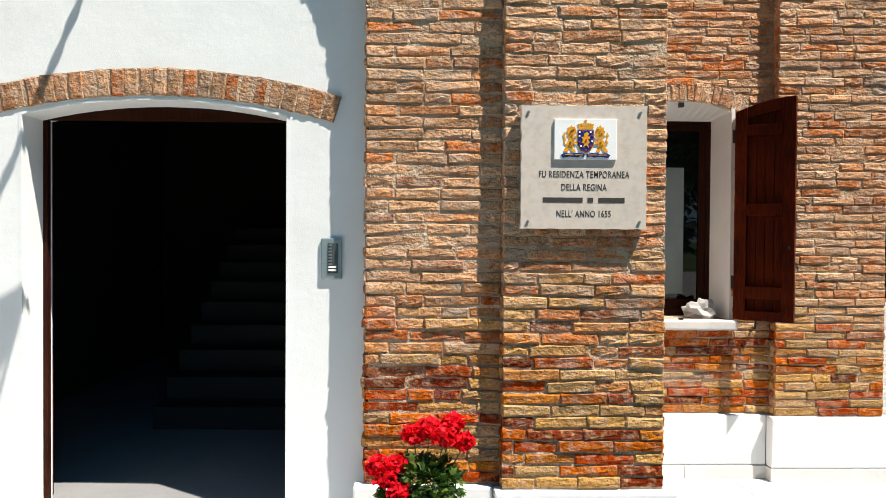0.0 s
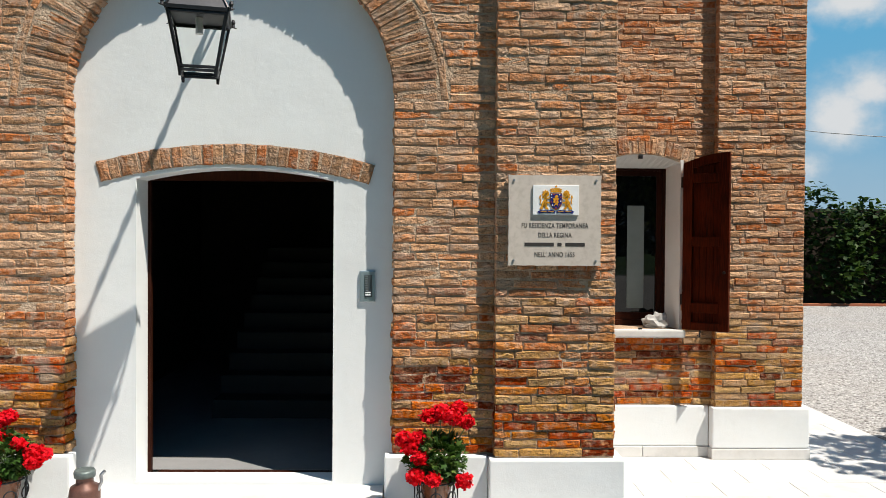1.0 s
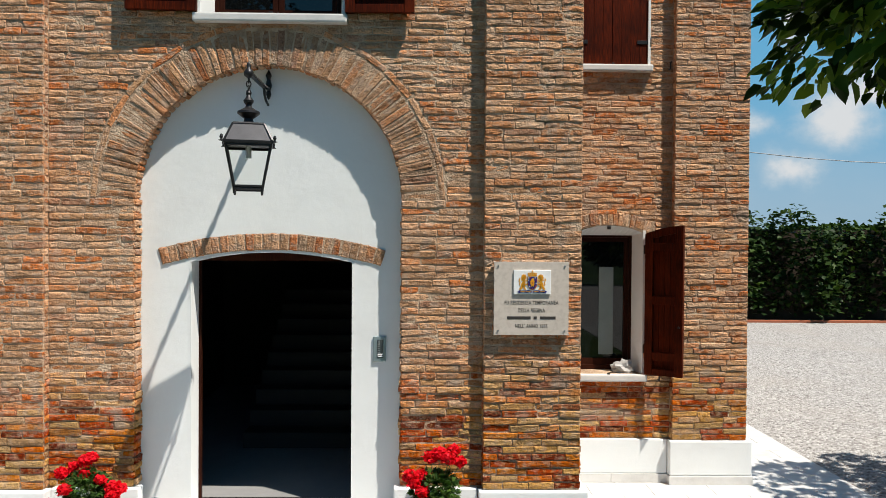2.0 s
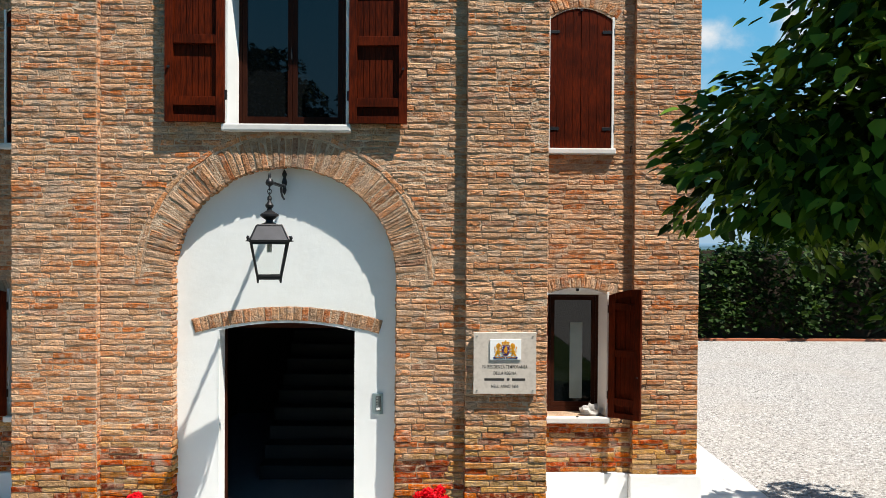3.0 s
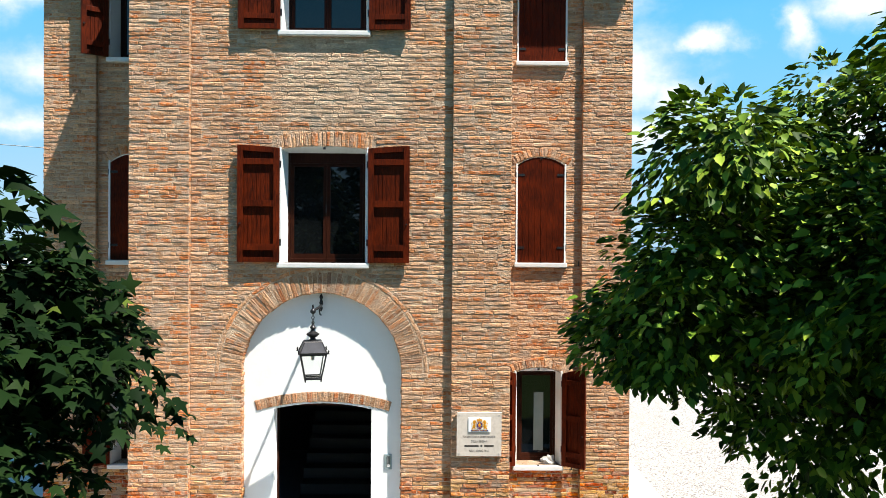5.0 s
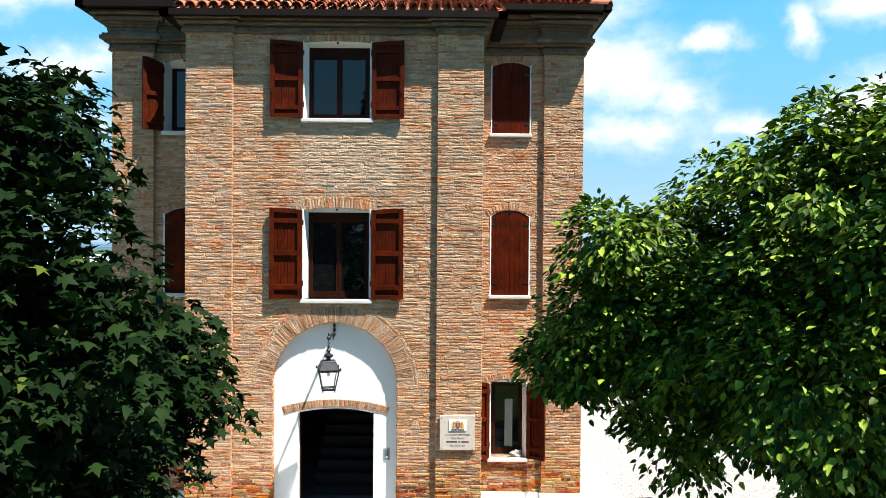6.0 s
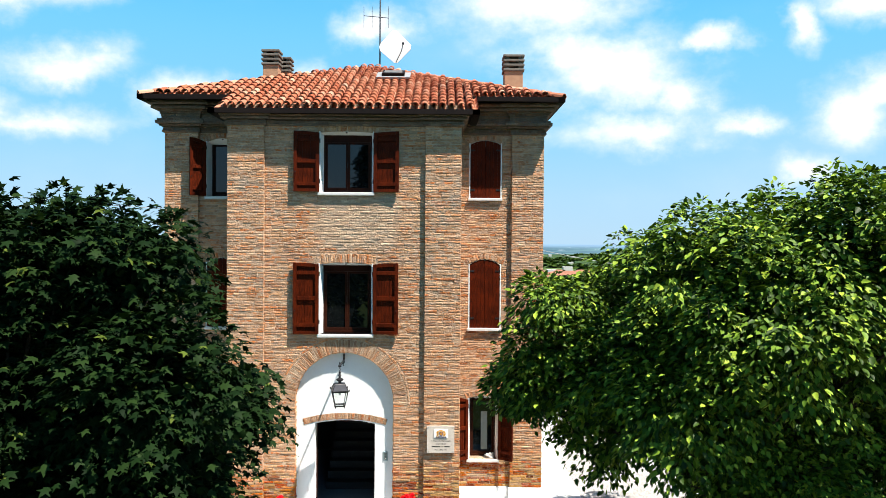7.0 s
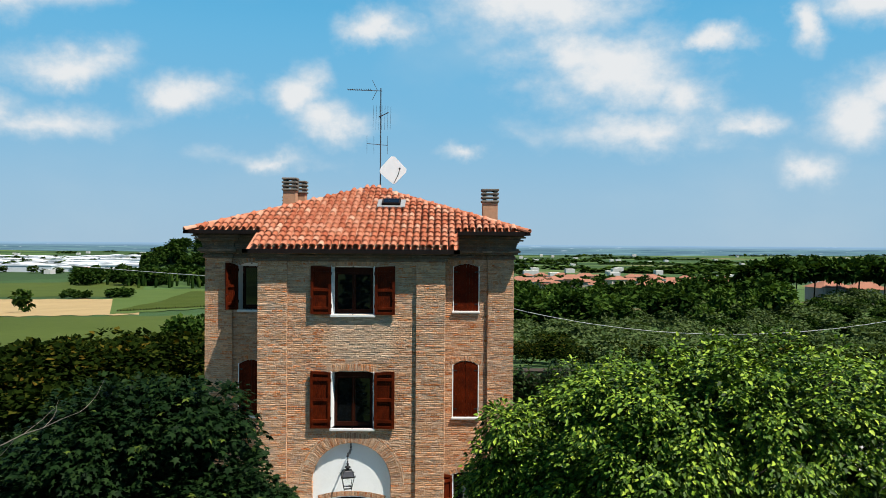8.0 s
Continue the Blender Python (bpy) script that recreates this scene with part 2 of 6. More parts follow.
m = Nodes("gravel", 0.95)
vor = m.add("ShaderNodeTexVoronoi")
m.put(vor.inputs["Vector"], m.world_place)
vor.inputs["Scale"].default_value = 40.0
vor.inputs["Randomness"].default_value = 1.0
hue = m.add("ShaderNodeSeparateColor")
m.put(hue.inputs[0], vor.outputs["Color"])
stone = m.ramp(hue.outputs[0], [(0.0, (0.11, 0.10, 0.095)), (0.25, (0.27, 0.26, 0.253)), (0.75, (0.37, 0.36, 0.352)), (1.0, (0.52, 0.51, 0.50))])
m.colour(m.mix(m.span(m.noise(0.5, 6), 0.45, 0.75, 0, 0.4), stone, (0.33, 0.30, 0.27)))
m.bump(m.math("SUBTRACT", 1.0, vor.outputs["Distance"]), 1.0, 0.02)
GRAVEL = m.mat


def wood(name, a, b, rough=0.4):
    m = Nodes(name, rough)
    grain = m.noise(14, 6, 0.6, (9, 9, 0.7))
    blot = m.noise(3.5, 4)
    m.colour(m.mix(m.span(m.math("ADD", m.math("MULTIPLY", grain, 0.7), m.math("MULTIPLY", blot, 0.4)), 0.38, 0.70), a, b))
    m.bump(grain, 0.25, 0.003)
    m.bsdf.inputs["Specular IOR Level"].default_value = 0.06
    return m.mat


SHUTTER_WOOD = wood("varnished_red_wood", (0.098, 0.0125, 0.0022), (0.024, 0.0036, 0.0010), 0.5)
DARK_WOOD = wood("dark_window_wood", (0.035, 0.010, 0.005), (0.018, 0.005, 0.003), 0.4)
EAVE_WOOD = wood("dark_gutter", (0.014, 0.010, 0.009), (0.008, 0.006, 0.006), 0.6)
IRON = plain("black_iron", (0.016, 0.016, 0.018), (0.03, 0.03, 0.033), 0.42, 0.6, 20, 140, 0.3)
STEEL = plain("grey_steel", (0.42, 0.43, 0.45), (0.30, 0.31, 0.33), 0.35, 0.9)
# near black: the indoor shade is put into this colour
DARK_PLASTER = plain("shade_dark_plaster", (0.035, 0.034, 0.033), (0.025, 0.024, 0.023), 0.9)


def terracotta(name, single):
    m = Nodes(name, 0.85)
    pick = m.add("ShaderNodeObjectInfo").outputs["Random"] if single else m.geo.outputs["Random Per Island"]
    base = m.ramp(pick, [(0.0, (0.25, 0.062, 0.03)), (0.3, (0.32, 0.105, 0.055)), (0.55, (0.38, 0.15, 0.09)), (0.8, (0.29, 0.085, 0.042)), (1.0, (0.46, 0.26, 0.18))])
    lichen = m.span(m.noise(7, 6, 0.65), 0.52, 0.72, 0, 0.6)
    m.colour(m.mix(lichen, base, (0.24, 0.14, 0.09)))
    m.bump(m.noise(70, 4), 0.4, 0.004)
    return m.mat


TILE_ONE, TILE_MANY = terracotta("roof_tile", True), terracotta("roof_tile_field", False)


def leaf_material(name, stops, shine=0.35, glow=0.5):
    m = Nodes(name, 0.55)
    tone = m.ramp(m.geo.outputs["Random Per Island"], stops)
    m.colour(tone)
    m.bsdf.inputs["Specular IOR Level"].default_value = shine
    clear = m.add("ShaderNodeBsdfTranslucent")
    m.put(clear.inputs[0], m.mix(1.0, tone, (1.3, 1.35, 0.5), "MULTIPLY"))
    both = m.add("ShaderNodeMixShader")
    both.inputs[0].default_value = glow
    m.put(both.inputs[1], m.bsdf.outputs[0]), m.put(both.inputs[2], clear.outputs[0])
    m.put(m.tree.nodes["Material Output"].inputs["Surface"], both.outputs[0])
    return m.mat


LEAF_BRIGHT = leaf_material("mulberry_leaf", [(0, (0.010, 0.024, 0.003)), (0.45, (0.045, 0.095, 0.008)), (0.75, (0.12, 0.20, 0.016)), (1, (0.25, 0.33, 0.034))], 0.15, 0.05)
LEAF_DARK = leaf_material("dark_leaf", [(0, (0.003, 0.009, 0.003)), (0.6, (0.007, 0.018, 0.005)), (0.97, (0.013, 0.028, 0.007)), (1, (0.06, 0.085, 0.014))], 0.03, 0.04)
LEAF_HEDGE = leaf_material("hedge_leaf", [(0, (0.008, 0.022, 0.004)), (0.6, (0.018, 0.042, 0.008)), (1, (0.045, 0.078, 0.015))], 0.15, 0.2)
LEAF_WOOD = leaf_material("woodland_leaf", [(0, (0.008, 0.020, 0.004)), (0.5, (0.016, 0.036, 0.007)), (1, (0.040, 0.070, 0.012))], 0.0, 0.12)
LEAF_GROVE = leaf_material("light_green_leaf", [(0, (0.020, 0.045, 0.008)), (0.5, (0.040, 0.078, 0.013)), (1, (0.075, 0.12, 0.022))], 0.0, 0.15)
LEAF_OLIVE = leaf_material("olive_leaf", [(0, (0.030, 0.050, 0.018)), (0.5, (0.050, 0.078, 0.028)), (1, (0.085, 0.11, 0.042))], 0.0, 0.2)
LEAF_AUTUMN = leaf_material("yellowing_leaf", [(0, (0.004, 0.009, 0.002)), (0.7, (0.011, 0.019, 0.003)), (0.92, (0.032, 0.040, 0.006)), (1, (0.09, 0.06, 0.009))], 0.0, 0.15)
PETAL = leaf_material("red_petal", [(0, (0.55, 0.004, 0.012)), (1, (0.78, 0.012, 0.03))], 0.1, 0.3)
LEAF_POT = leaf_material("geranium_leaf", [(0, (0.02, 0.05, 0.01)), (0.7, (0.045, 0.10, 0.018)), (1, (0.10, 0.16, 0.03))], 0.2, 0.2)
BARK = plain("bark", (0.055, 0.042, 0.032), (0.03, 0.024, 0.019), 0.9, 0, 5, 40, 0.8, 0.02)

m = Nodes("window_glass", 0.02)
m.colour((0.004, 0.005, 0.0055))
m.bsdf.inputs["Specular IOR Level"].default_value = 0.5
GLASS_DARK = m.mat
m = Nodes("lamp_glass", 0.05)
m.colour((0.95, 0.97, 0.96))
m.bsdf.inputs["Transmission Weight"].default_value = 1.0
m.bsdf.inputs["IOR"].default_value = 1.03
LAMP_GLASS = m.mat

# ---- mesh helpers ----
RNG = random.Random(7)


def mesh_of(name, verts, faces, mat, smooth=False):
    me = bpy.data.meshes.new(name)
    me.from_pydata(verts, [], faces)
    me.materials.append(mat)
    if smooth:
        me.shade_smooth()
    me.update()
    return me


def part(name, bm, mat, parent=None, label="", smooth=False):
    """Links a bmesh as one mesh object under a thing or a part."""
    me = bpy.data.meshes.new(name)
    bmesh.ops.recalc_face_normals(bm, faces=bm.faces)
    bm.to_mesh(me)
    bm.free()
    me.materials.append(mat)
    if smooth:
        me.shade_smooth()
    ob = new(name, me)
    ob.parent = parent
    return tagged(ob, label)


def piece(name, me, parent, m=None):
    ob = new(name, me)
    ob.parent = parent
    if m is not None:
        ob.matrix_local = m
    return ob


def thing(name, label, category, group="", kind="", at=(0, 0, 0)):
    ob = new(name)
    ob.empty_display_size = 0.1
    ob.location = at
    return tagged(ob, label, category, group, kind)


def bm_box(x0, x1, y0, y1, z0, z1, bevel=0.0, bm=None):
    bm = bm or bmesh.new()
    made = bmesh.ops.create_cube(bm, size=1.0, matrix=Matrix.LocRotScale(((x0 + x1) / 2, (y0 + y1) / 2, (z0 + z1) / 2), None, (x1 - x0, y1 - y0, z1 - z0)))
    if bevel:
        edges = list({e for v in made["verts"] for e in v.link_edges})
        bmesh.ops.bevel(bm, geom=edges, offset=bevel, segments=2, profile=0.6, affect="EDGES")
    return bm


def bm_rod(a, b, r0, r1=None, sides=8, bm=None):
    bm = bm or bmesh.new()
    a, b = Vector(a), Vector(b)
    m = Matrix.Translation((a + b) / 2) @ (b - a).to_track_quat("Z", "Y").to_matrix().to_4x4()
    bmesh.ops.create_cone(bm, cap_ends=True, segments=sides, radius1=r0, radius2=r0 if r1 is None else r1, depth=(b - a).length, matrix=m)
    return bm


def bm_path(points, radius, sides=6, bm=None):
    bm = bm or bmesh.new()
    for a, b in zip(points, points[1:]):
        bm_rod(a, b, radius, radius, sides, bm)
    return bm


def bm_lathe(profile, sides=20, bm=None, at=(0, 0, 0)):
    """Turns (radius, height) pairs round the upright axis."""
    bm = bm or bmesh.new()
    rings = []
    for r, z in profile:
        rings.append([bm.verts.new((at[0] + r * math.cos(2 * math.pi * i / sides), at[1] + r * math.sin(2 * math.pi * i / sides), at[2] + z)) for i in range(sides)])
    for lo, hi in zip(rings, rings[1:]):
        for i in range(sides):
            bm.faces.new((lo[i], lo[(i + 1) % sides], hi[(i + 1) % sides], hi[i]))
    bm.faces.new(rings[0][::-1]), bm.faces.new(rings[-1])
    return bm


def bm_slab(outer, holes, y0, y1):
    """An upright slab from y0 to y1 with this outline (x, z) and these holes."""
    bm = bmesh.new()
    edges = []
    for loop in (outer, *holes):
        vs = [bm.verts.new((x, y0, z)) for x, z in loop]
        edges += [bm.edges.new((vs[i], vs[(i + 1) % len(vs)])) for i in range(len(vs))]
    bmesh.ops.triangle_fill(bm, use_beauty=True, use_dissolve=False, edges=edges)
    made = bmesh.ops.extrude_face_region(bm, geom=list(bm.faces))
    bmesh.ops.translate(bm, verts=[g for g in made["geom"] if isinstance(g, bmesh.types.BMVert)], vec=(0, y1 - y0, 0))
    return bm


def rect(x0, x1, z0, z1):
    return [(x0, z0), (x1, z0), (x1, z1), (x0, z1)]


def arched(x0, x1, z0, zs, zc, n=14):
    """Outline of an opening whose flat arch springs at zs and rises to zc."""
    half, rise = (x1 - x0) / 2, zc - zs
    pts = [(x0, z0), (x1, z0)]
    if rise <= 0:
        return pts + [(x1, zs), (x0, zs)]
    r = (half * half + rise * rise) / (2 * rise)
    a0 = math.asin(min(1.0, half / r))
    if rise > half - 1e-6:
        a0 = math.pi / 2
    for i in range(n + 1):
        a = a0 - 2 * a0 * i / n
        pts.append(((x0 + x1) / 2 + r * math.sin(a), zc - r + r * math.cos(a)))
    return pts


# ---- bricks ----
COURSE, JOINT, HEAD = 0.0575, 0.0085, 0.0045


def brick_shape(w, h, rng, rough=0.0046):
    """One worn brick, centred, its face towards -y at y=0."""
    def ring(grow, y):
        xs = [-0.5, -0.2, 0.15, 0.5]
        sag = rng.uniform(-0.004, 0.004)
        pts = [(x * (w + 2 * grow), -h / 2 - grow) for x in xs] + [(0.5 * (w + 2 * grow), 0.0)]
        pts += [(x * (w + 2 * grow), h / 2 + grow) for x in xs[::-1]] + [(-0.5 * (w + 2 * grow), 0.0)]
        return [(x + rng.uniform(-rough, rough), y + rng.uniform(-rough, rough) * 0.5, z + rng.uniform(-rough, rough) * 1.1 + sag * x / w) for x, z in pts]
    n = 10
    verts = ring(0.0, 0.026) + ring(-0.0003, 0.0060) + ring(-0.0062, 0.0)
    verts += [(x * w, rng.uniform(-0.0045, 0.0025), rng.uniform(-0.15, 0.15) * h) for x in (-0.2, 0.15)]
    faces = []
    for k in (0, n):
        faces += [(k + i, k + (i + 1) % n, k + n + (i + 1) % n, k + n + i) for i in range(n)]
    faces += [(20, 21, 30, 29), (21, 22, 31, 30), (22, 23, 24, 31), (24, 25, 26, 31), (31, 26, 27, 30), (30, 27, 28, 29)]
    return verts, faces


BRICKS_LONG = [mesh_of("brick", *brick_shape(0.28, COURSE - JOINT, random.Random(i)), BRICK_ONE) for i in range(14)]
BRICKS_SHORT = [mesh_of("brick", *brick_shape(0.135, COURSE - JOINT, random.Random(50 + i)), BRICK_ONE) for i in range(8)]


class Field:
    """Bricks of one face, joined."""

    def __init__(self):
        self.verts, self.faces = [], []

    def add(self, w, h, m, rough=0.0046):
        vs, fs = brick_shape(w, h, RNG, rough)
        k = len(self.verts)
        self.verts += [tuple(m @ Vector(v)) for v in vs]
        self.faces += [tuple(k + i for i in f) for f in fs]

    def link(self, parent, name="brick_field", mat=None):
        ob = piece(name, mesh_of(name, self.verts, self.faces, mat or BRICK_MANY), parent)
        return tagged(ob, "coursed old handmade bricks with sandy joints", kind="stuff")


def course_fill(a, b, rng):
    """Splits the stretch a..b of a course into bricks."""
    out, u = [], a
    while b - u > 0.05:
        w = rng.choice((0.28, 0.135, 0.27, 0.22, 0.29, 0.25)) * rng.uniform(0.93, 1.05)
        if b - u - w < 0.09:
            w = b - u
            if w > 0.32:
                w = w / 2
        out.append((u + w / 2, w - HEAD))
        u += w
    return out


def lay(field, place, u0, u1, z0, z1, blocked=None, near=None, parent=None, ragged=0.0):
    """Lays courses on a face. place(u, z): pose of a brick there. blocked(z): stretches kept free. near(u, z): laid as single bricks."""
    n = max(1, round((z1 - z0) / COURSE))
    step = (z1 - z0) / n
    for k in range(n):
        z = z0 + (k + 0.5) * step
        free = [(u0, u1)]
        for lo, hi in (blocked(z) if blocked else ()):
            free = [s for a, b in free for s in ((a, min(b, lo)), (max(a, hi), b)) if s[1] - s[0] > 0.03]
        for a, b in free:
            start = a - (RNG.choice((0.0, 0.07, 0.14)) if b - a > 0.5 else 0.0)
            for u, w in course_fill(start, b, RNG):
                if u - w / 2 < a:
                    w = u + w / 2 - a - JOINT * 0.2
                    u = a + w / 2
                if w < 0.02:
                    continue
                proud = RNG.uniform(-0.0030, 0.0012) - (RNG.uniform(-0.002, 0.010) if z < 1.45 + RNG.uniform(-0.3, 0.3) else RNG.uniform(-0.003, 0.003)) - RNG.uniform(0, ragged)
                m = place(u, z + RNG.uniform(-0.002, 0.002)) @ pose(0, proud, 0, RNG.uniform(-1.8, 1.8), RNG.uniform(-0.9, 0.9), RNG.uniform(-1.2, 1.2))
                h = (step - JOINT) * RNG.uniform(0.90, 1.08)
                if near and near(u, z):
                    me = RNG.choice(BRICKS_LONG if w > 0.19 else BRICKS_SHORT)
                    ob = piece("brick", me, parent, m)
                    ob.scale = (w / (0.28 if w > 0.19 else 0.135), 1, h / (COURSE - JOINT))
                else:
                    field.add(w, h, m)


def front(y):
    return lambda u, z: pose(u, y, z)


def side_right(x):   # a face that looks to +x; u runs along y
    return lambda u, z: pose(x, u, z, 0, 0, 90)


def side_left(x):    # a face that looks to -x
    return lambda u, z: pose(x, u, z, 0, 0, -90)


def voussoirs(field, cx, cz, r0, r1, a0, a1, n, y, jit=0.004, parent=None):
    """Bricks on edge round an arch, from angle a0 to a1 (0: straight up); single ones under a parent."""
    kinds = []
    for i in range(n):
        a = a0 + (a1 - a0) * (i + 0.5 + RNG.uniform(-0.12, 0.12)) / n
        r = (r0 + r1) / 2
        m = pose(cx + r * math.sin(a), y + RNG.uniform(-jit, jit), cz + r * math.cos(a), RNG.uniform(-2, 2), math.degrees(a) + RNG.uniform(-1.5, 1.5), 0)
        w, h = abs(a1 - a0) * r / n - HEAD * RNG.uniform(0.7, 1.6), (r1 - r0) * RNG.uniform(0.93, 1.04)
        if parent is None:
            field.add(w, h, m)
        else:
            if len(kinds) < 9:
                kinds.append(mesh_of("brick", *brick_shape(w, h, RNG), BRICK_ARCH))
            piece("brick", RNG.choice(kinds), parent, m)


# ---- plan of the house ----
CX = -0.075                      # middle of the facade
Y_NICHE, Y_WALL, Y_PIL = 0.0, -0.135, -0.215
Y_FLANK, Y_FPIL = 1.32, 1.24
X0, X1 = -2.60, 2.42             # middle bay
PL, PR = -1.81, 1.645            # inner edges of its pilasters
FX0, FX1 = -4.475, 4.395         # flanks
FPL, FPR = -3.69, 3.645          # inner edges of their pilasters
PLINTH = 0.44
Z_CORN = 8.70
ARCH_R, ARCH_Z = 1.06, 2.74
DOOR = (-0.741, 0.59, 0.19, 2.24, 2.32)
# openings: x0, x1, sill top, springing, crown
WIN_MID = [(-0.632, 0.522, 4.20, 5.70, 5.745), (-0.632, 0.522, 7.26, 8.54, 8.57)]
WIN_R = [(2.66, 3.37, 1.085, 2.50, 2.58), (2.66, 3.40, 4.18, 5.66, 5.80), (2.66, 3.40, 7.24, 8.50, 8.60)]
WIN_L = [(2 * CX + 0.03 - b, 2 * CX + 0.03 - a, c, d, e) for a, b, c, d, e in WIN_R]
BACK = 7.9
M = 0.0038                        # depth of the joints


def hole_at(win, pad=0.0, ring=0.0):
    """Stretch of a course that an opening and its arch of bricks take."""
    a, b, z0, zs, zc = win

    def stretch(z):
        if z0 - 0.075 < z < zs:
            return [(a - pad, b + pad)]
        if zs <= z < zc + ring:
            half, rise = (b - a) / 2 + 0.06, zc + ring - zs
            r = (half * half + rise * rise) / (2 * rise) if rise < half else half
            dz = z - (zc + ring - r)
            w = math.sqrt(max(0.0, r * r - dz * dz)) if z > zs + 0.12 else half + 0.05
            return [((a + b) / 2 - w, (a + b) / 2 + w)]
        return []
    return stretch


def arch_blocked(z):
    r = ARCH_R + 0.36
    if z < ARCH_Z:
        return [(CX - ARCH_R, CX + ARCH_R)]
    if z < ARCH_Z + r:
        w = math.sqrt(r * r - (z - ARCH_Z) ** 2)
        return [(CX - w, CX + w)]
    return []


def ARCH_OUTLINE(n=40):
    r = ARCH_R + 0.016
    pts = [(CX - r, 0.0), (CX + r, 0.0)]
    return pts + [(CX + r * math.cos(math.pi * i / n), ARCH_Z + r * math.sin(math.pi * i / n)) for i in range(n + 1)]


def window_arch(field, win, h, y, n):
    """Bricks on edge over an opening."""
    a, b, z0, zs, zc = win
    half, rise = (b - a) / 2 + 0.045, max(zc - zs, 0.02)
    r = (half * half + rise * rise) / (2 * rise)
    a0 = math.asin(half / r)
    voussoirs(field, (a + b) / 2, zc - r + 0.004, r, r + h, -a0, a0, n, y)


# middle bay: backing of mortar, plaster niche behind it
wall_middle = part("wall_middle", bm_slab(rect(X0 + M, X1 - M, 0, Z_CORN + 0.45), [[(x, z + 0.002 if z == 0 else z) for x, z in ARCH_OUTLINE()]] + [arched(*w) for w in WIN_MID], Y_WALL + M, Y_NICHE - 0.001), MORTAR)
tagged(wall_middle, "old brick wall of the projecting middle bay", "wall", kind="structure")
wall_niche = part("wall_niche", bm_slab(rect(X0 + M, X1 - M, -0.2, Z_CORN + 0.4), [arched(*DOOR)] + [arched(*w) for w in WIN_MID], Y_NICHE, 0.32), PLASTER)
tagged(wall_niche, "white plastered niche round the entrance", "wall", kind="structure")
field = Field()


def mid_blocked(z):
    return arch_blocked(z) + [s for w in WIN_MID for s in hole_at(w, 0.0, 0.19)(z)]


def near_wall(u, z):
    return u > 0.9 and z < 3.2


lay(field, front(Y_WALL), PL, PR, PLINTH, Z_CORN, mid_blocked, near_wall, wall_middle)
field.link(wall_middle)
field = Field()
voussoirs(field, CX, ARCH_Z, ARCH_R, ARCH_R + 0.28, -math.pi / 2, math.pi / 2, 62, Y_WALL, 0.004, wall_middle)
for i in range(15):      # outer ring of bricks laid along the arch
    a = -math.pi / 2 + math.pi * (i + 0.5) / 15
    r = ARCH_R + 0.32
    field.add(math.pi * r / 15 - JOINT, 0.05, pose(CX + r * math.sin(a), Y_WALL, ARCH_Z + r * math.cos(a), 0, math.degrees(a), 0))
for w in WIN_MID:
    window_arch(field, w, 0.185, Y_WALL - 0.002, 25)
tagged(field.link(wall_middle, "brick_arch"), "bricks set on edge over the openings")

# reveal of the niche, seen as the brick thickness of the arch
field = Field()
n = 62
for i in range(n):
    a = -math.pi / 2 + math.pi * (i + 0.5) / n
    m = pose(CX + ARCH_R * math.sin(a), Y_WALL + 0.068, ARCH_Z + ARCH_R * math.cos(a), 0, math.degrees(a), 0) @ pose(0, 0, 0, 90, 0, 0)
    field.add(math.pi * ARCH_R / n - JOINT * 1.4, 0.125, m @ pose(0, RNG.uniform(-0.012, 0.004), 0))
lay(field, side_right(CX - ARCH_R), Y_WALL + 0.004, Y_NICHE, PLINTH, ARCH_Z, ragged=0.012)
lay(field, side_left(CX + ARCH_R), Y_WALL + 0.004, Y_NICHE, PLINTH, ARCH_Z, ragged=0.012)
tagged(field.link(wall_middle, "arch_reveal"), "brick edge of the niche arch")

# pilasters of the middle bay and its sides
for side, (a, b) in (("right", (PR, X1)), ("left", (X0, PL))):
    pil = part("pilaster", bm_box(a + M, b - M, Y_PIL + M, Y_WALL + 0.011, 0, Z_CORN + 0.4), MORTAR)
    tagged(pil, "shallow brick pilaster of the middle bay", "pilaster", kind="structure")
    field = Field()
    near = (lambda u, z: z < 4.6) if side == "right" else (lambda u, z: z < 4.6)
    lay(field, front(Y_PIL), a, b, PLINTH, Z_CORN, None, near, pil)
    lay(field, side_left(a), Y_PIL + 0.02, Y_WALL if side == "right" else Y_FLANK, PLINTH, Z_CORN)
    lay(field, side_right(b), Y_PIL + 0.02, Y_FLANK if side == "right" else Y_WALL, PLINTH, Z_CORN)
    field.link(pil)
for x, name in ((X0, "wall_return_west"), (X1, "wall_return_east")):
    s = 1 if x < 0 else -1
    wall = part(name, bm_box(min(x + s * M, x + s * 0.3), max(x + s * M, x + s * 0.3), Y_WALL + 0.012, Y_FLANK + 0.3, 0, Z_CORN + 0.4), MORTAR)
    tagged(wall, "brick return of the middle bay", "wall", kind="structure")

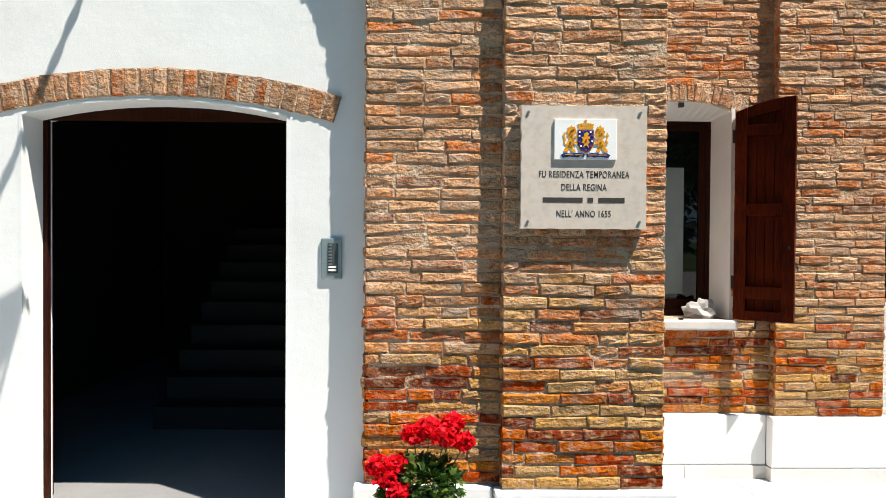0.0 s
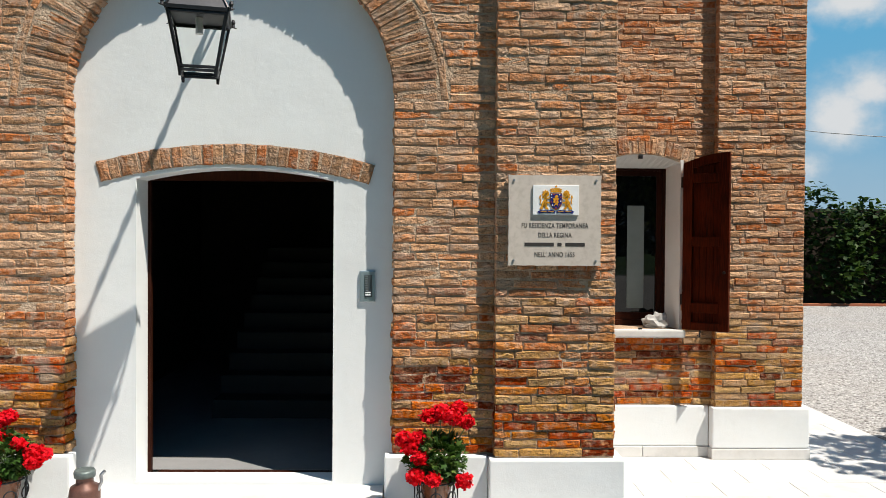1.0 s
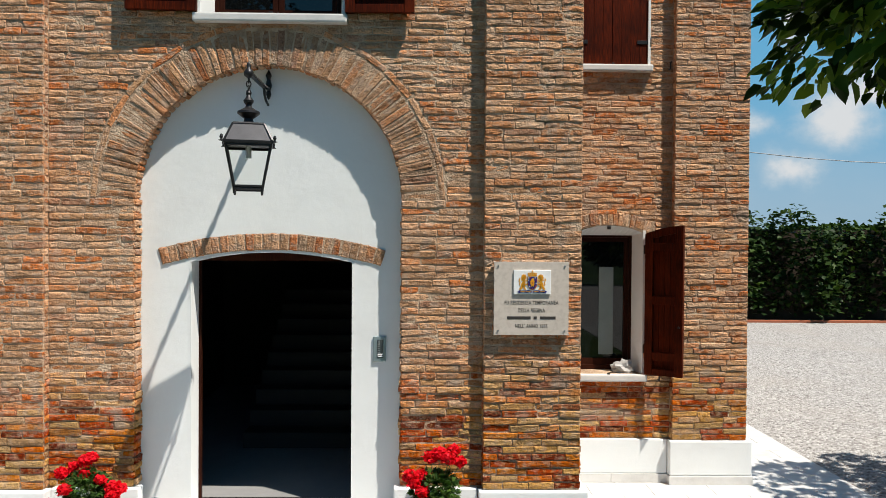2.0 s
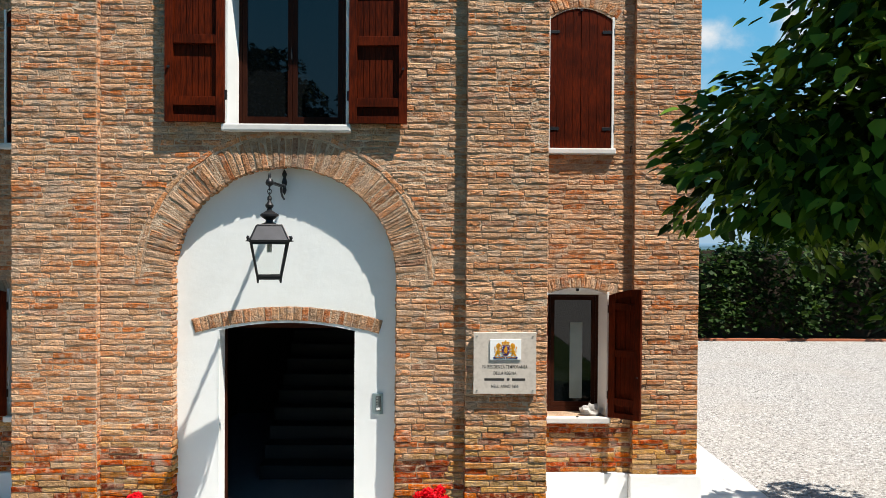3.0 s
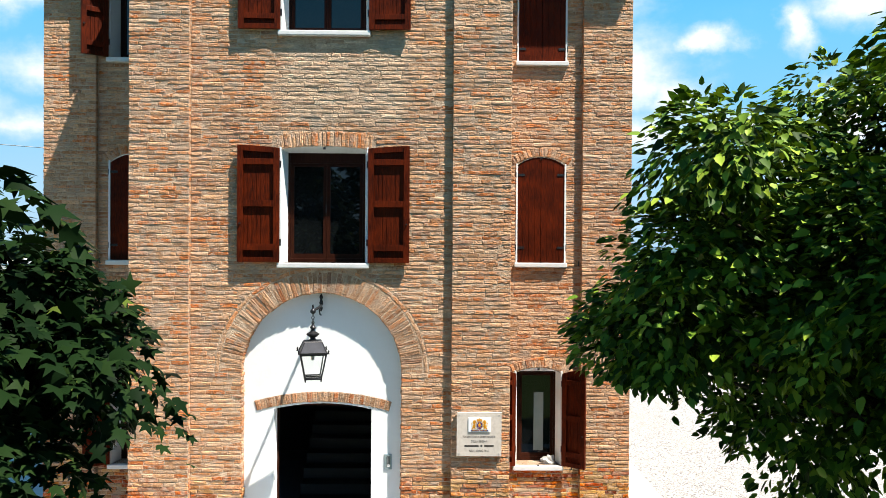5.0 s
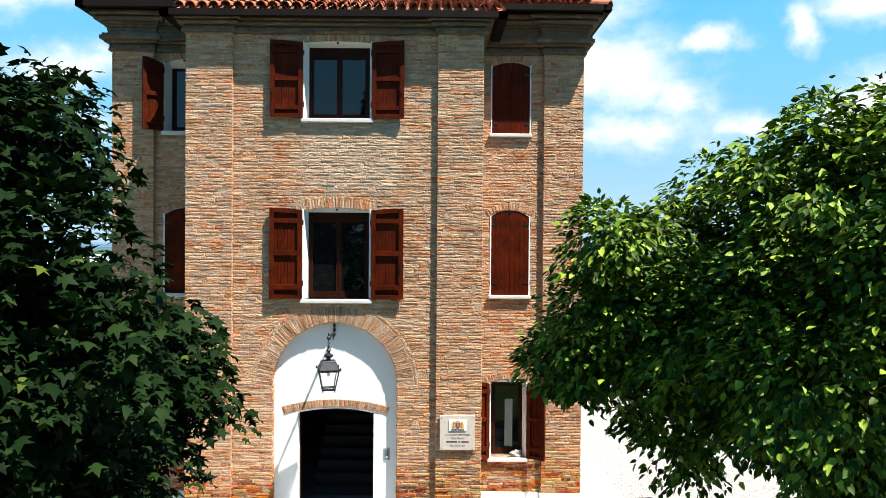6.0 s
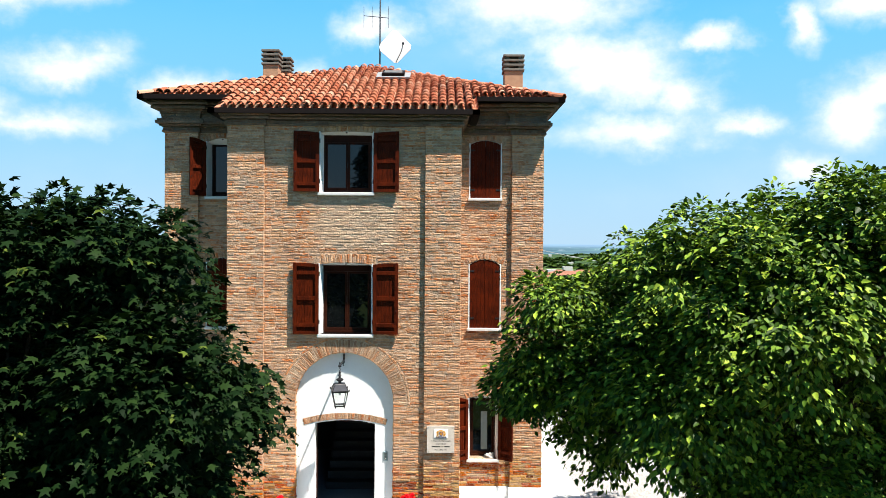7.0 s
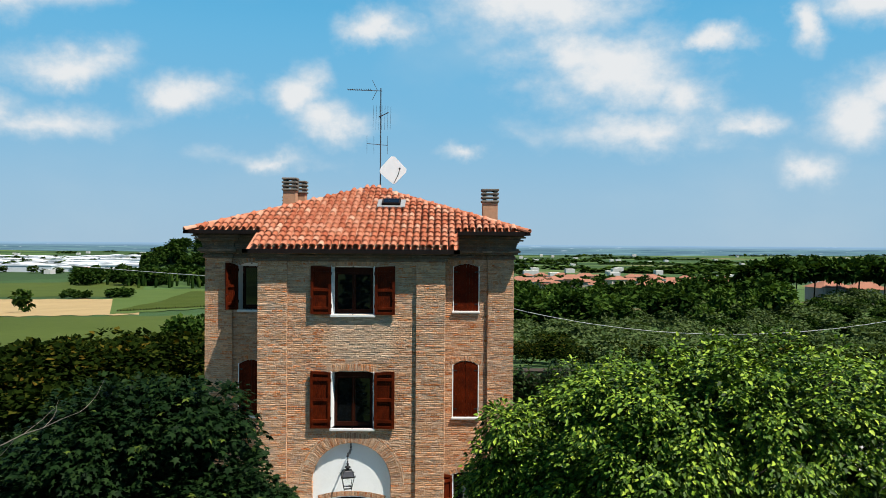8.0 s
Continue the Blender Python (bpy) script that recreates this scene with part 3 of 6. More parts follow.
# flanks
for name, a, b, pa, pb, wins in (("wall_flank_east", X1, FPR, FPR, FX1, WIN_R), ("wall_flank_west", FPL, X0, FX0, FPL, WIN_L)):
    wall = part(name, bm_slab(rect(min(a, pa) + M, max(b, pb) - M, 0, Z_CORN + 0.8), [arched(*w) for w in wins], Y_FLANK + M, Y_FLANK + 0.32), MORTAR)
    tagged(wall, "old brick wall of the set-back flank", "wall", kind="structure")
    field = Field()

    def flank_blocked(z, wins=wins):
        return [s for w in wins for s in hole_at(w, 0.0, 0.12)(z)]
    lay(field, front(Y_FLANK), a, b, PLINTH, Z_CORN + 0.75, flank_blocked, (lambda u, z: u > 0 and z < 4.2), wall)
    for w in wins:
        window_arch(field, w, 0.125, Y_FLANK - 0.003, 15)
    field.link(wall)
    pil = part("pilaster", bm_box(pa + M, pb - M, Y_FPIL + M, Y_FLANK + 0.011, 0, Z_CORN + 0.8), MORTAR)
    tagged(pil, "shallow brick pilaster at the house corner", "pilaster", kind="structure")
    field = Field()
    lay(field, front(Y_FPIL), pa, pb, PLINTH, Z_CORN + 0.05, None, (lambda u, z: z < 4.4 if u > 0 else 5.0 < z < 8.6), pil)
    if pa > 0:
        lay(field, side_left(pa), Y_FPIL + 0.02, Y_FLANK, PLINTH, Z_CORN + 0.75)
        lay(field, side_right(pb), Y_FPIL + 0.02, 2.6, PLINTH, Z_CORN + 0.75)
    else:
        lay(field, side_right(pb), Y_FPIL + 0.02, Y_FLANK, PLINTH, Z_CORN + 0.75)
    field.link(pil)

# outer walls that are hardly seen, inner floors
for name, box in (("wall_east", (FX1 - 0.3, FX1 - M, Y_FLANK + 0.33, BACK, 0, 9.5)), ("wall_west", (FX0 + M, FX0 + 0.3, Y_FLANK + 0.33, BACK, 0, 9.5)),
                  ("wall_back", (FX0 + 0.31, FX1 - 0.31, BACK - 0.3, BACK, 0, 9.5))):
    tagged(part(name, bm_box(*box), MORTAR), "rendered brick wall", "wall", kind="structure")
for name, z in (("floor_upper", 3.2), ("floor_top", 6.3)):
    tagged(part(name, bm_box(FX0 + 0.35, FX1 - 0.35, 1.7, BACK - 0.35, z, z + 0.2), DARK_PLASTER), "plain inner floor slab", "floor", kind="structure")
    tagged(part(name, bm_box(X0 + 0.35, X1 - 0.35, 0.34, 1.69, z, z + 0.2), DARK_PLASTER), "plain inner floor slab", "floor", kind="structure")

# plinth
bmp = []
for x0, x1, y0, y1 in ((PR - 0.035, X1 + 0.06, Y_PIL - 0.045, Y_PIL + 0.06), (CX + ARCH_R - 0.05, PR - 0.037, Y_WALL - 0.045, Y_WALL + 0.06),
                       (X0 - 0.06, PL + 0.035, Y_PIL - 0.045, Y_PIL + 0.06), (PL + 0.037, CX - ARCH_R + 0.05, Y_WALL - 0.045, Y_WALL + 0.06),
                       (X1 + 0.062, FPR - 0.032, Y_FLANK - 0.035, Y_FLANK + 0.06), (FPR - 0.03, FX1 + 0.045, Y_FPIL - 0.035, Y_FPIL + 0.06),
                       (FPL + 0.032, X0 - 0.062, Y_FLANK - 0.035, Y_FLANK + 0.06), (FX0 - 0.045, FPL + 0.03, Y_FPIL - 0.035, Y_FPIL + 0.06)):
    plinth = part("plinth", bm_box(x0, x1, y0, y1, 0.09, PLINTH - 0.005, 0.012), PLASTER)
    tagged(plinth, "white painted plinth along the foot of the wall", "plinth", kind="structure")
    n = max(1, round((x1 - x0) / 0.6))
    for i in range(n):
        w = (x1 - x0 + 0.016) / n
        part("skirting_tile", bm_box(x0 - 0.008 + i * w + 0.002, x0 - 0.008 + (i + 1) * w - 0.002, y0 - 0.01, y1, 0.001, 0.088, 0.003), WHITE_STONE, plinth)
tagged(part("plinth", bm_box(X1 - 0.04, X1 + 0.06, Y_PIL + 0.061, Y_FLANK + 0.02, 0.001, PLINTH - 0.005, 0.012), PLASTER), "white painted plinth along the return", "plinth", kind="structure")
tagged(part("plinth", bm_box(FX1 - 0.04, FX1 + 0.045, Y_FPIL + 0.061, BACK, 0.001, PLINTH - 0.005, 0.012), PLASTER), "white painted plinth along the side", "plinth", kind="structure")


def cornice(name, outline, steps, label):
    """Corbelled courses of brick round an open outline (x, y); steps: z0, z1, how far each stands out."""
    top = thing(name, label, "cornice", kind="structure")
    pts = [Vector(p) for p in outline]
    sides = [Vector(((q - p).normalized().y, -(q - p).normalized().x)) for p, q in zip(pts, pts[1:])]
    field = Field()
    for z0, z1, out in steps:
        bm = bmesh.new()
        offs = []
        for i, p in enumerate(pts):
            near = {tuple(s) for s in sides[max(0, i - 1):i + 1]}
            offs.append(p + sum((Vector(s) for s in near), Vector((0, 0))) * (out - M))
        for p, q, a, b in zip(pts, pts[1:], offs, offs[1:]):
            lo = [bm.verts.new((v.x, v.y, z0)) for v in (p, q, b, a)]
            hi = [bm.verts.new((v.x, v.y, z1)) for v in (p, q, b, a)]
            bm.faces.new(lo), bm.faces.new(hi[::-1])
            for i in range(4):
                bm.faces.new((lo[i], hi[i], hi[(i + 1) % 4], lo[(i + 1) % 4]))
        part("cornice_course", bm, MORTAR_EAVE_SHADE, top)
        for s, a, b in zip(sides, offs, offs[1:]):
            if abs(s.x) < 0.5:
                lay(field, front(a.y - M), min(a.x, b.x), max(a.x, b.x), z0, z1)
            elif s.x > 0:
                lay(field, side_right(a.x + M), min(a.y, b.y), min(max(a.y, b.y), 3.0), z0, z1)
            else:
                lay(field, side_left(a.x - M), min(a.y, b.y), min(max(a.y, b.y), 3.0), z0, z1)
    field.link(top, "cornice_brick_field", BRICK_EAVE_SHADE)
    return top


def ring_out(y_front, y_wall, xa, xb, pa, pb, y_end):
    return [(xa, y_end), (xa, y_front), (pa, y_front), (pa, y_wall), (pb, y_wall), (pb, y_front), (xb, y_front), (xb, y_end)]


FLANK_STEPS = [(8.72, 8.77, 0.05), (8.77, 8.83, 0.035), (8.83, 8.865, 0.005), (8.865, 8.915, 0.10), (8.915, 8.985, 0.17), (8.985, 9.03, 0.135),
               (9.03, 9.085, 0.06), (9.085, 9.145, 0.065), (9.145, 9.20, 0.09), (9.20, 9.25, 0.13), (9.25, 9.30, 0.24), (9.30, 9.335, 0.17), (9.335, 9.38, 0.30), (9.38, 9.42, 0.26)]
cornice("cornice_middle", ring_out(Y_PIL, Y_WALL, X0, X1, PL, PR, Y_FLANK + 0.05),
        [(Z_CORN - 0.02, Z_CORN + 0.03, 0.06), (Z_CORN + 0.03, Z_CORN + 0.075, 0.05), (Z_CORN + 0.075, Z_CORN + 0.11, 0.012),
         (Z_CORN + 0.11, Z_CORN + 0.15, 0.115), (Z_CORN + 0.15, Z_CORN + 0.18, 0.06), (Z_CORN + 0.18, Z_CORN + 0.22, 0.155)],
        "stepped brick cornice under the eaves")
cornice("cornice_flank_east", [(X1 - 0.02, Y_FLANK), (FPR, Y_FLANK), (FPR, Y_FPIL), (FX1, Y_FPIL), (FX1, BACK)],
        FLANK_STEPS, "tall stepped brick cornice under the eaves")
cornice("cornice_flank_west", [(FX0, BACK), (FX0, Y_FPIL), (FPL, Y_FPIL), (FPL, Y_FLANK), (X0 + 0.02, Y_FLANK)],
        FLANK_STEPS, "tall stepped brick cornice under the eaves")

# ---- roof ----
EX0, EX1, EY, EZ = -4.86, 4.73, 0.84, 9.50      # flank eaves
MX0, MX1, MY, MZ = -2.88, 2.72, -0.37, 8.99     # eaves of the middle bay
APEX = Vector((0.06, 4.45, 10.93))
SLOPE = (EZ - MZ) / (EY - MY)
SIDE_SLOPE = (APEX.z - EZ) / (APEX.x - EX0)
EB = 2 * APEX.y - EY

bm = bmesh.new()
corner = [bm.verts.new(p) for p in ((EX0, EY, EZ), (EX1, EY, EZ), (EX1, EB, EZ), (EX0, EB, EZ))]
tip = bm.verts.new(APEX)
for i in range(4):
    bm.faces.new((corner[i], corner[(i + 1) % 4], tip))
bm.faces.new(corner[::-1])
apron = [bm.verts.new(p) for p in ((MX0, MY, MZ), (MX1, MY, MZ), (MX1, EY + 0.3, EZ + 0.3 * SLOPE - 0.02), (MX0, EY + 0.3, EZ + 0.3 * SLOPE - 0.02))]
under = [bm.verts.new((v.co.x, v.co.y, MZ - 0.03)) for v in apron]
bm.faces.new(apron), bm.faces.new(under[::-1])
for i in range(4):
    bm.faces.new((apron[i], under[i], under[(i + 1) % 4], apron[(i + 1) % 4]))
roof = part("roof", bm, TILE_MANY)
tagged(roof, "low hipped roof of weathered terracotta barrel tiles", "roof", kind="structure")


def barrel(length=0.42, r0=0.085, r1=0.070, n=6):
    """One barrel tile along -y (downhill), hollow below."""
    verts, faces = [], []
    for y, r in ((0.0, r1), (-length, r0)):
        for t in (0.0, 0.014):
            for i in range(n + 1):
                a = math.pi * i / n
                verts.append(((r - t) * math.cos(a), y, (r - t) * math.sin(a)))
    k = n + 1
    for i in range(n):
        faces += [(i, i + 1, 2 * k + i + 1, 2 * k + i), (2 * k + i, 2 * k + i + 1, 3 * k + i + 1, 3 * k + i)]
    return verts, faces


TILE = mesh_of("roof_tile", *barrel(), TILE_ONE)
tv, tf = barrel()
tvs, tfs, singles = [], [], 0


def put_tile(m, alone):
    global singles
    if alone and singles < 300:
        piece("roof_tile", TILE, roof, m)
        singles += 1
        return
    k = len(tvs)
    tvs.extend(tuple(m @ Vector(v)) for v in tv)
    tfs.extend(tuple(k + i for i in f) for f in tf)


PITCH, ROW = 0.195, 0.31
ang = math.degrees(math.atan(SLOPE))
rows = int((APEX.y - MY) / math.cos(math.radians(ang)) / ROW) + 1
for r in range(rows):
    y = MY + 0.11 + (r + 1) * ROW * math.cos(radians(ang))
    z = MZ + SLOPE * (y - MY) + 0.012
    for c in range(-27, 28):
        x = APEX.x + c * PITCH
        if y - 0.30 < EY:
            ok = MX0 + 0.05 < x < MX1 - 0.05
        else:
            f = (APEX.y - y) / (APEX.y - EY)
            ok = APEX.x + (EX0 - APEX.x) * f - 0.05 < x < APEX.x + (EX1 - APEX.x) * f + 0.05
        if not ok:
            continue
        jx, jr = RNG.uniform(-0.008, 0.008), RNG.uniform(-1.5, 1.5)
        put_tile(pose(x + jx, y, z + 0.045, ang - 4.5 + RNG.uniform(-1, 1), 0, jr), y < 2.4)
        put_tile(pose(x + PITCH / 2, y, z + 0.05, ang - 3, 0, 0) @ pose(0, 0, 0, 0, 180, 0), False)
# hips
for ex in (EX0, EX1):
    a, b = Vector((ex, EY, EZ + 0.03)), APEX + Vector((0, 0, 0.04))
    n = int((b - a).length / 0.34)
    for i in range(n + 1):
        p = a.lerp(b, min(1.0, (i + 1.0) / n))
        d = (b - a).normalized()
        q = Matrix.Translation(p) @ d.to_track_quat("Y", "Z").to_matrix().to_4x4() @ Matrix.Diagonal((1.35, 1, 1.1, 1))
        put_tile(q @ pose(0, 0, 0, 0, RNG.uniform(-4, 4), 0), False)
    # side slopes
    s = 1 if ex > 0 else -1
    sang = math.degrees(math.atan(abs((APEX.z - EZ) / (ex - APEX.x))))
    for r in range(15):
        d = 0.28 + r * ROW * math.cos(radians(sang))
        for c in range(-18, 19):
            y = APEX.y + c * PITCH
            f = abs(c) * PITCH / (APEX.y - EY)
            if d > abs(ex - APEX.x) * (1 - f):
                continue
            put_tile(pose(ex - s * d, y, EZ + d * math.tan(radians(sang)) + 0.04, 0, 0, 90 * s) @ pose(0, 0, 0, sang, 0, 0), False)
field_tiles = piece("roof_tile_field", mesh_of("roof_tile_field", tvs, tfs, TILE_MANY), roof)
tagged(field_tiles, "rows of weathered terracotta barrel tiles", kind="stuff")

# gutters of dark metal along the eaves
for pts in ([(EX0, BACK, EZ - 0.03), (EX0, EY, EZ - 0.03), (MX0 + 0.30, EY, EZ - 0.03)], [(MX1 - 0.30, EY, EZ - 0.03), (EX1, EY, EZ - 0.03), (EX1, BACK, EZ - 0.03)],
            [(MX0, EY + 0.2, MZ - 0.03), (MX0, MY, MZ - 0.03), (MX1, MY, MZ - 0.03), (MX1, EY + 0.2, MZ - 0.03)]):
    bm = bmesh.new()
    for a, b in zip(pts, pts[1:]):
        lo, hi = [min(a[i], b[i]) for i in range(3)], [max(a[i], b[i]) for i in range(3)]
        bm_box(lo[0] - 0.075, hi[0] + 0.075, lo[1] - 0.085, hi[1] + 0.05, lo[2] - 0.055, lo[2] + 0.05, 0.0, bm)
    tagged(part("gutter", bm, EAVE_WOOD), "dark metal gutter along the eaves", "gutter", kind="structure")
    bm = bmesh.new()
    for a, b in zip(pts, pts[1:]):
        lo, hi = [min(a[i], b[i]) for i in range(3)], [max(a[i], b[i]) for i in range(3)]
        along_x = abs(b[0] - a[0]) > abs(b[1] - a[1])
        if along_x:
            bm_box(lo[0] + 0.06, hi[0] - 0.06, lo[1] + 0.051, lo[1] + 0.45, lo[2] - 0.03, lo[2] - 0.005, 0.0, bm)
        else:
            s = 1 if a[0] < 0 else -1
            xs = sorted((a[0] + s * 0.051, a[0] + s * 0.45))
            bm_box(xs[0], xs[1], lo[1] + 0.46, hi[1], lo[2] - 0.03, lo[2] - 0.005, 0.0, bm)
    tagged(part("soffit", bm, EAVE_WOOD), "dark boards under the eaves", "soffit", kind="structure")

# ---- windows ----


def window(name, win, y, room, state):
    """White reveal, sill, wooden casements and panes."""
    a, b, z0, zs, zc = win
    deep, taper = 0.25, 0.055
    top = thing(name, "window with dark wooden casements in a white reveal", "window", kind="structure")
    for s, x in ((1, a), (-1, b)):
        bm = bmesh.new()
        p = [(x - s * 0.012, y - 0.008), (x + s * 0.012, y - 0.008), (x + s * taper, y + deep), (x - s * 0.012, y + deep)]
        lo = [bm.verts.new((px, py, z0)) for px, py in p]
        hi = [bm.verts.new((px, py, zs + 0.03)) for px, py in p]
        bm.faces.new(lo), bm.faces.new(hi)
        for i in range(4):
            bm.faces.new((lo[i], lo[(i + 1) % 4], hi[(i + 1) % 4], hi[i]))
        part("reveal", bm, PLASTER, top)
    head = arched(a, b, zs - 0.02, zs, zc)[2:]
    bm = bmesh.new()
    rows_ = []
    for yy, drop in ((y - 0.006, 0.004), (y + deep, 0.07)):
        rows_.append([bm.verts.new((x, yy, z - drop if drop < 0.05 else zs - 0.02)) for x, z in head])
    for i in range(len(head) - 1):
        bm.faces.new((rows_[0][i], rows_[0][i + 1], rows_[1][i + 1], rows_[1][i]))
    upper = [bm.verts.new((v.co.x, v.co.y + 0.02, zc + 0.02)) for v in rows_[1]]
    for i in range(len(head) - 1):
        bm.faces.new((rows_[1][i], rows_[1][i + 1], upper[i + 1], upper[i]))
    part("reveal", bm, PLASTER, top)
    part("window_sill", bm_box(a - 0.035, b + 0.028, y - 0.065, y + deep + 0.05, z0 - 0.07, z0, 0.014), WHITE_STONE, top, "white stone sill")
    mid = (a + b) / 2
    part("shutter_stop", bm_box(mid - 0.016, mid + 0.016, y - 0.012, y + 0.03, zc - 0.042, zc - 0.012, 0.003), IRON, top, "black iron shutter stop")
    part("sill_catch", bm_box(mid - 0.014, mid + 0.014, y - 0.05, y - 0.02, z0 + 0.0005, z0 + 0.014, 0.003), IRON, top, "black iron catch")
    # casement
    fy, fa, fb, f0, f1 = y + deep, a + taper - 0.01, b - taper + 0.01, z0 + 0.002, zc
    fr = part("window_frame", bm_box(fa, fa + 0.04, fy, fy + 0.06, f0, f1, 0.004), DARK_WOOD, top)
    part("window_frame", bm_box(fb - 0.04, fb, fy, fy + 0.06, f0, f1, 0.004), DARK_WOOD, top)
    part("window_frame", bm_box(fa + 0.041, fb - 0.041, fy, fy + 0.06, f0, f0 + 0.05, 0.004), DARK_WOOD, top)
    part("window_frame", bm_box(fa + 0.041, fb - 0.041, fy, fy + 0.06, f1 - 0.20 if b - a > 1 else f1 - 0.12, f1, 0.004), DARK_WOOD, top)
    zt = (f1 - 0.20 if b - a > 1 else f1 - 0.12) - 0.002
    n = 2 if b - a > 1 else 1
    w = (fb - fa - 0.082) / n
    for i in range(n):
        c0, c1 = fa + 0.041 + i * w + 0.002, fa + 0.041 + (i + 1) * w - 0.002
        leaf = part("casement", bm_slab(rect(c0, c1, f0 + 0.052, zt), [rect(c0 + 0.045, c1 - 0.045, f0 + 0.115, zt - 0.045)], fy + 0.008, fy + 0.05), DARK_WOOD, top)
        part("pane", bm_box(c0 + 0.04, c1 - 0.04, fy + 0.026, fy + 0.032, f0 + 0.11, zt - 0.04), GLASS_DARK, leaf)
    if n == 2:
        part("handle", bm_rod((fa + 0.056 + w - 0.02, fy - 0.02, (f0 + zt) / 2), (fa + 0.056 + w - 0.02, fy - 0.02, (f0 + zt) / 2 + 0.11), 0.008), IRON, top)
    return top


def shutter_leaf(name, w, h, arch, label, group):
    """A shutter leaf that lies flat, hinged at x=0 and reaching to x=w; its framed face looks to -y. arch: how much lower the free or hinged edge's top is."""
    top = thing(name, label, "shutter", group)
    st = 0.075

    def crown(x):
        return h - arch * (1 - x / w) ** 2 if arch >= 0 else h + arch * (x / w) ** 2
    bm = bm_slab([(0, 0), (st, 0), (st, crown(st)), (0, crown(0))], [], -0.03, 0.022)
    part("stile", bm, SHUTTER_WOOD, top)
    bm = bm_slab([(w - st, 0), (w, 0), (w, crown(w)), (w - st, crown(w - st))], [], -0.03, 0.022)
    part("stile", bm, SHUTTER_WOOD, top)
    for z0, z1 in ((0.0, 0.065), (h * 0.10, h * 0.155), (h * 0.475, h * 0.53), (h * 0.835, h * 0.885)):
        part("rail", bm_box(st + 0.001, w - st - 0.001, -0.028, 0.011, z0, z1, 0.003), SHUTTER_WOOD, top)
    xs = [st + 0.002 + (w - 2 * st - 0.004) * i / 8 for i in range(9)]
    part("rail", bm_slab([(xs[0], crown(xs[0]) - 0.07), (xs[-1], crown(xs[-1]) - 0.07)] + [(x, crown(x)) for x in xs[::-1]], [], -0.022, 0.005), SHUTTER_WOOD, top)
    n = max(3, round((w - 2 * st) / 0.058))
    bw = (w - 2 * st) / n
    for i in range(n):
        x0 = st + i * bw
        part("board", bm_slab([(x0 + 0.0025, 0.004), (x0 + bw - 0.0025, 0.004), (x0 + bw - 0.0025, crown(x0 + bw) - 0.004), (x0 + 0.0025, crown(x0) - 0.004)], [], 0.008, 0.0175), SHUTTER_WOOD, top)
    part("back_board", bm_slab([(st - 0.01, 0.003), (w - st + 0.01, 0.003), (w - st + 0.01, crown(w - st) - 0.006), (st - 0.01, crown(st) - 0.006)], [], 0.018, 0.0215), SHUTTER_WOOD, top)
    for z in (h * 0.17, h * 0.84):
        part("hinge", bm_box(-0.022, 0.012, -0.016, 0.016, z - 0.045, z + 0.045, 0.004), IRON, top, "black iron hinge")
    part("latch", bm_rod((w - 0.035, -0.05, h * 0.33), (w - 0.035, -0.024, h * 0.33), 0.012), IRON, top, "black iron latch")
    return top


def closed_leaf(name, w, h, arch, label, group):
    """A closed leaf, plank side out, hinged at x=0."""
    top = thing(name, label, "shutter", group)

    def crown(x):
        return h - arch * (1 - x / w) ** 2
    n = 4
    for i in range(n):
        x0, x1 = w * i / n + 0.0015, w * (i + 1) / n - 0.0015
        part("board", bm_slab([(x0, 0), (x1, 0), (x1, crown(x1)), (x0, crown(x0))], [], -0.02, 0.02), SHUTTER_WOOD, top)
    for z in (h * 0.14, h * 0.83):
        part("strap_hinge", bm_box(-0.02, 0.12, -0.027, -0.0205, z - 0.018, z + 0.018, 0.002), IRON, top, "black iron strap hinge")
        part("hinge", bm_rod((-0.012, -0.02, z - 0.045), (-0.012, -0.02, z + 0.045), 0.014), IRON, top, "black iron hinge")
    return top


OPEN_LABEL = "red-brown varnished wooden shutter folded back against the wall"
SHUT_LABEL = "red-brown varnished plank shutter, closed"
G_SH = "window shutters"
for k, w in enumerate(WIN_MID):
    window("window_%d" % (k + 1), w, Y_WALL, 0, "shut")
    a, b, z0, zs, zc = w
    sw, sh = 0.545, zc - z0 - 0.01
    leaf = shutter_leaf("shutter", sw, sh, 0.035, OPEN_LABEL, G_SH)
    leaf.matrix_basis = pose(b + 0.012, Y_WALL - 0.045, z0 + 0.008, 0, 0, -2.5)
    leaf = shutter_leaf("shutter", sw, sh, 0.035, OPEN_LABEL, G_SH)
    leaf.matrix_basis = pose(a - 0.002, Y_WALL - 0.045, z0 + 0.008, 0, 0, 2.5) @ Matrix.Diagonal((-1, 1, 1, 1))
number = 3
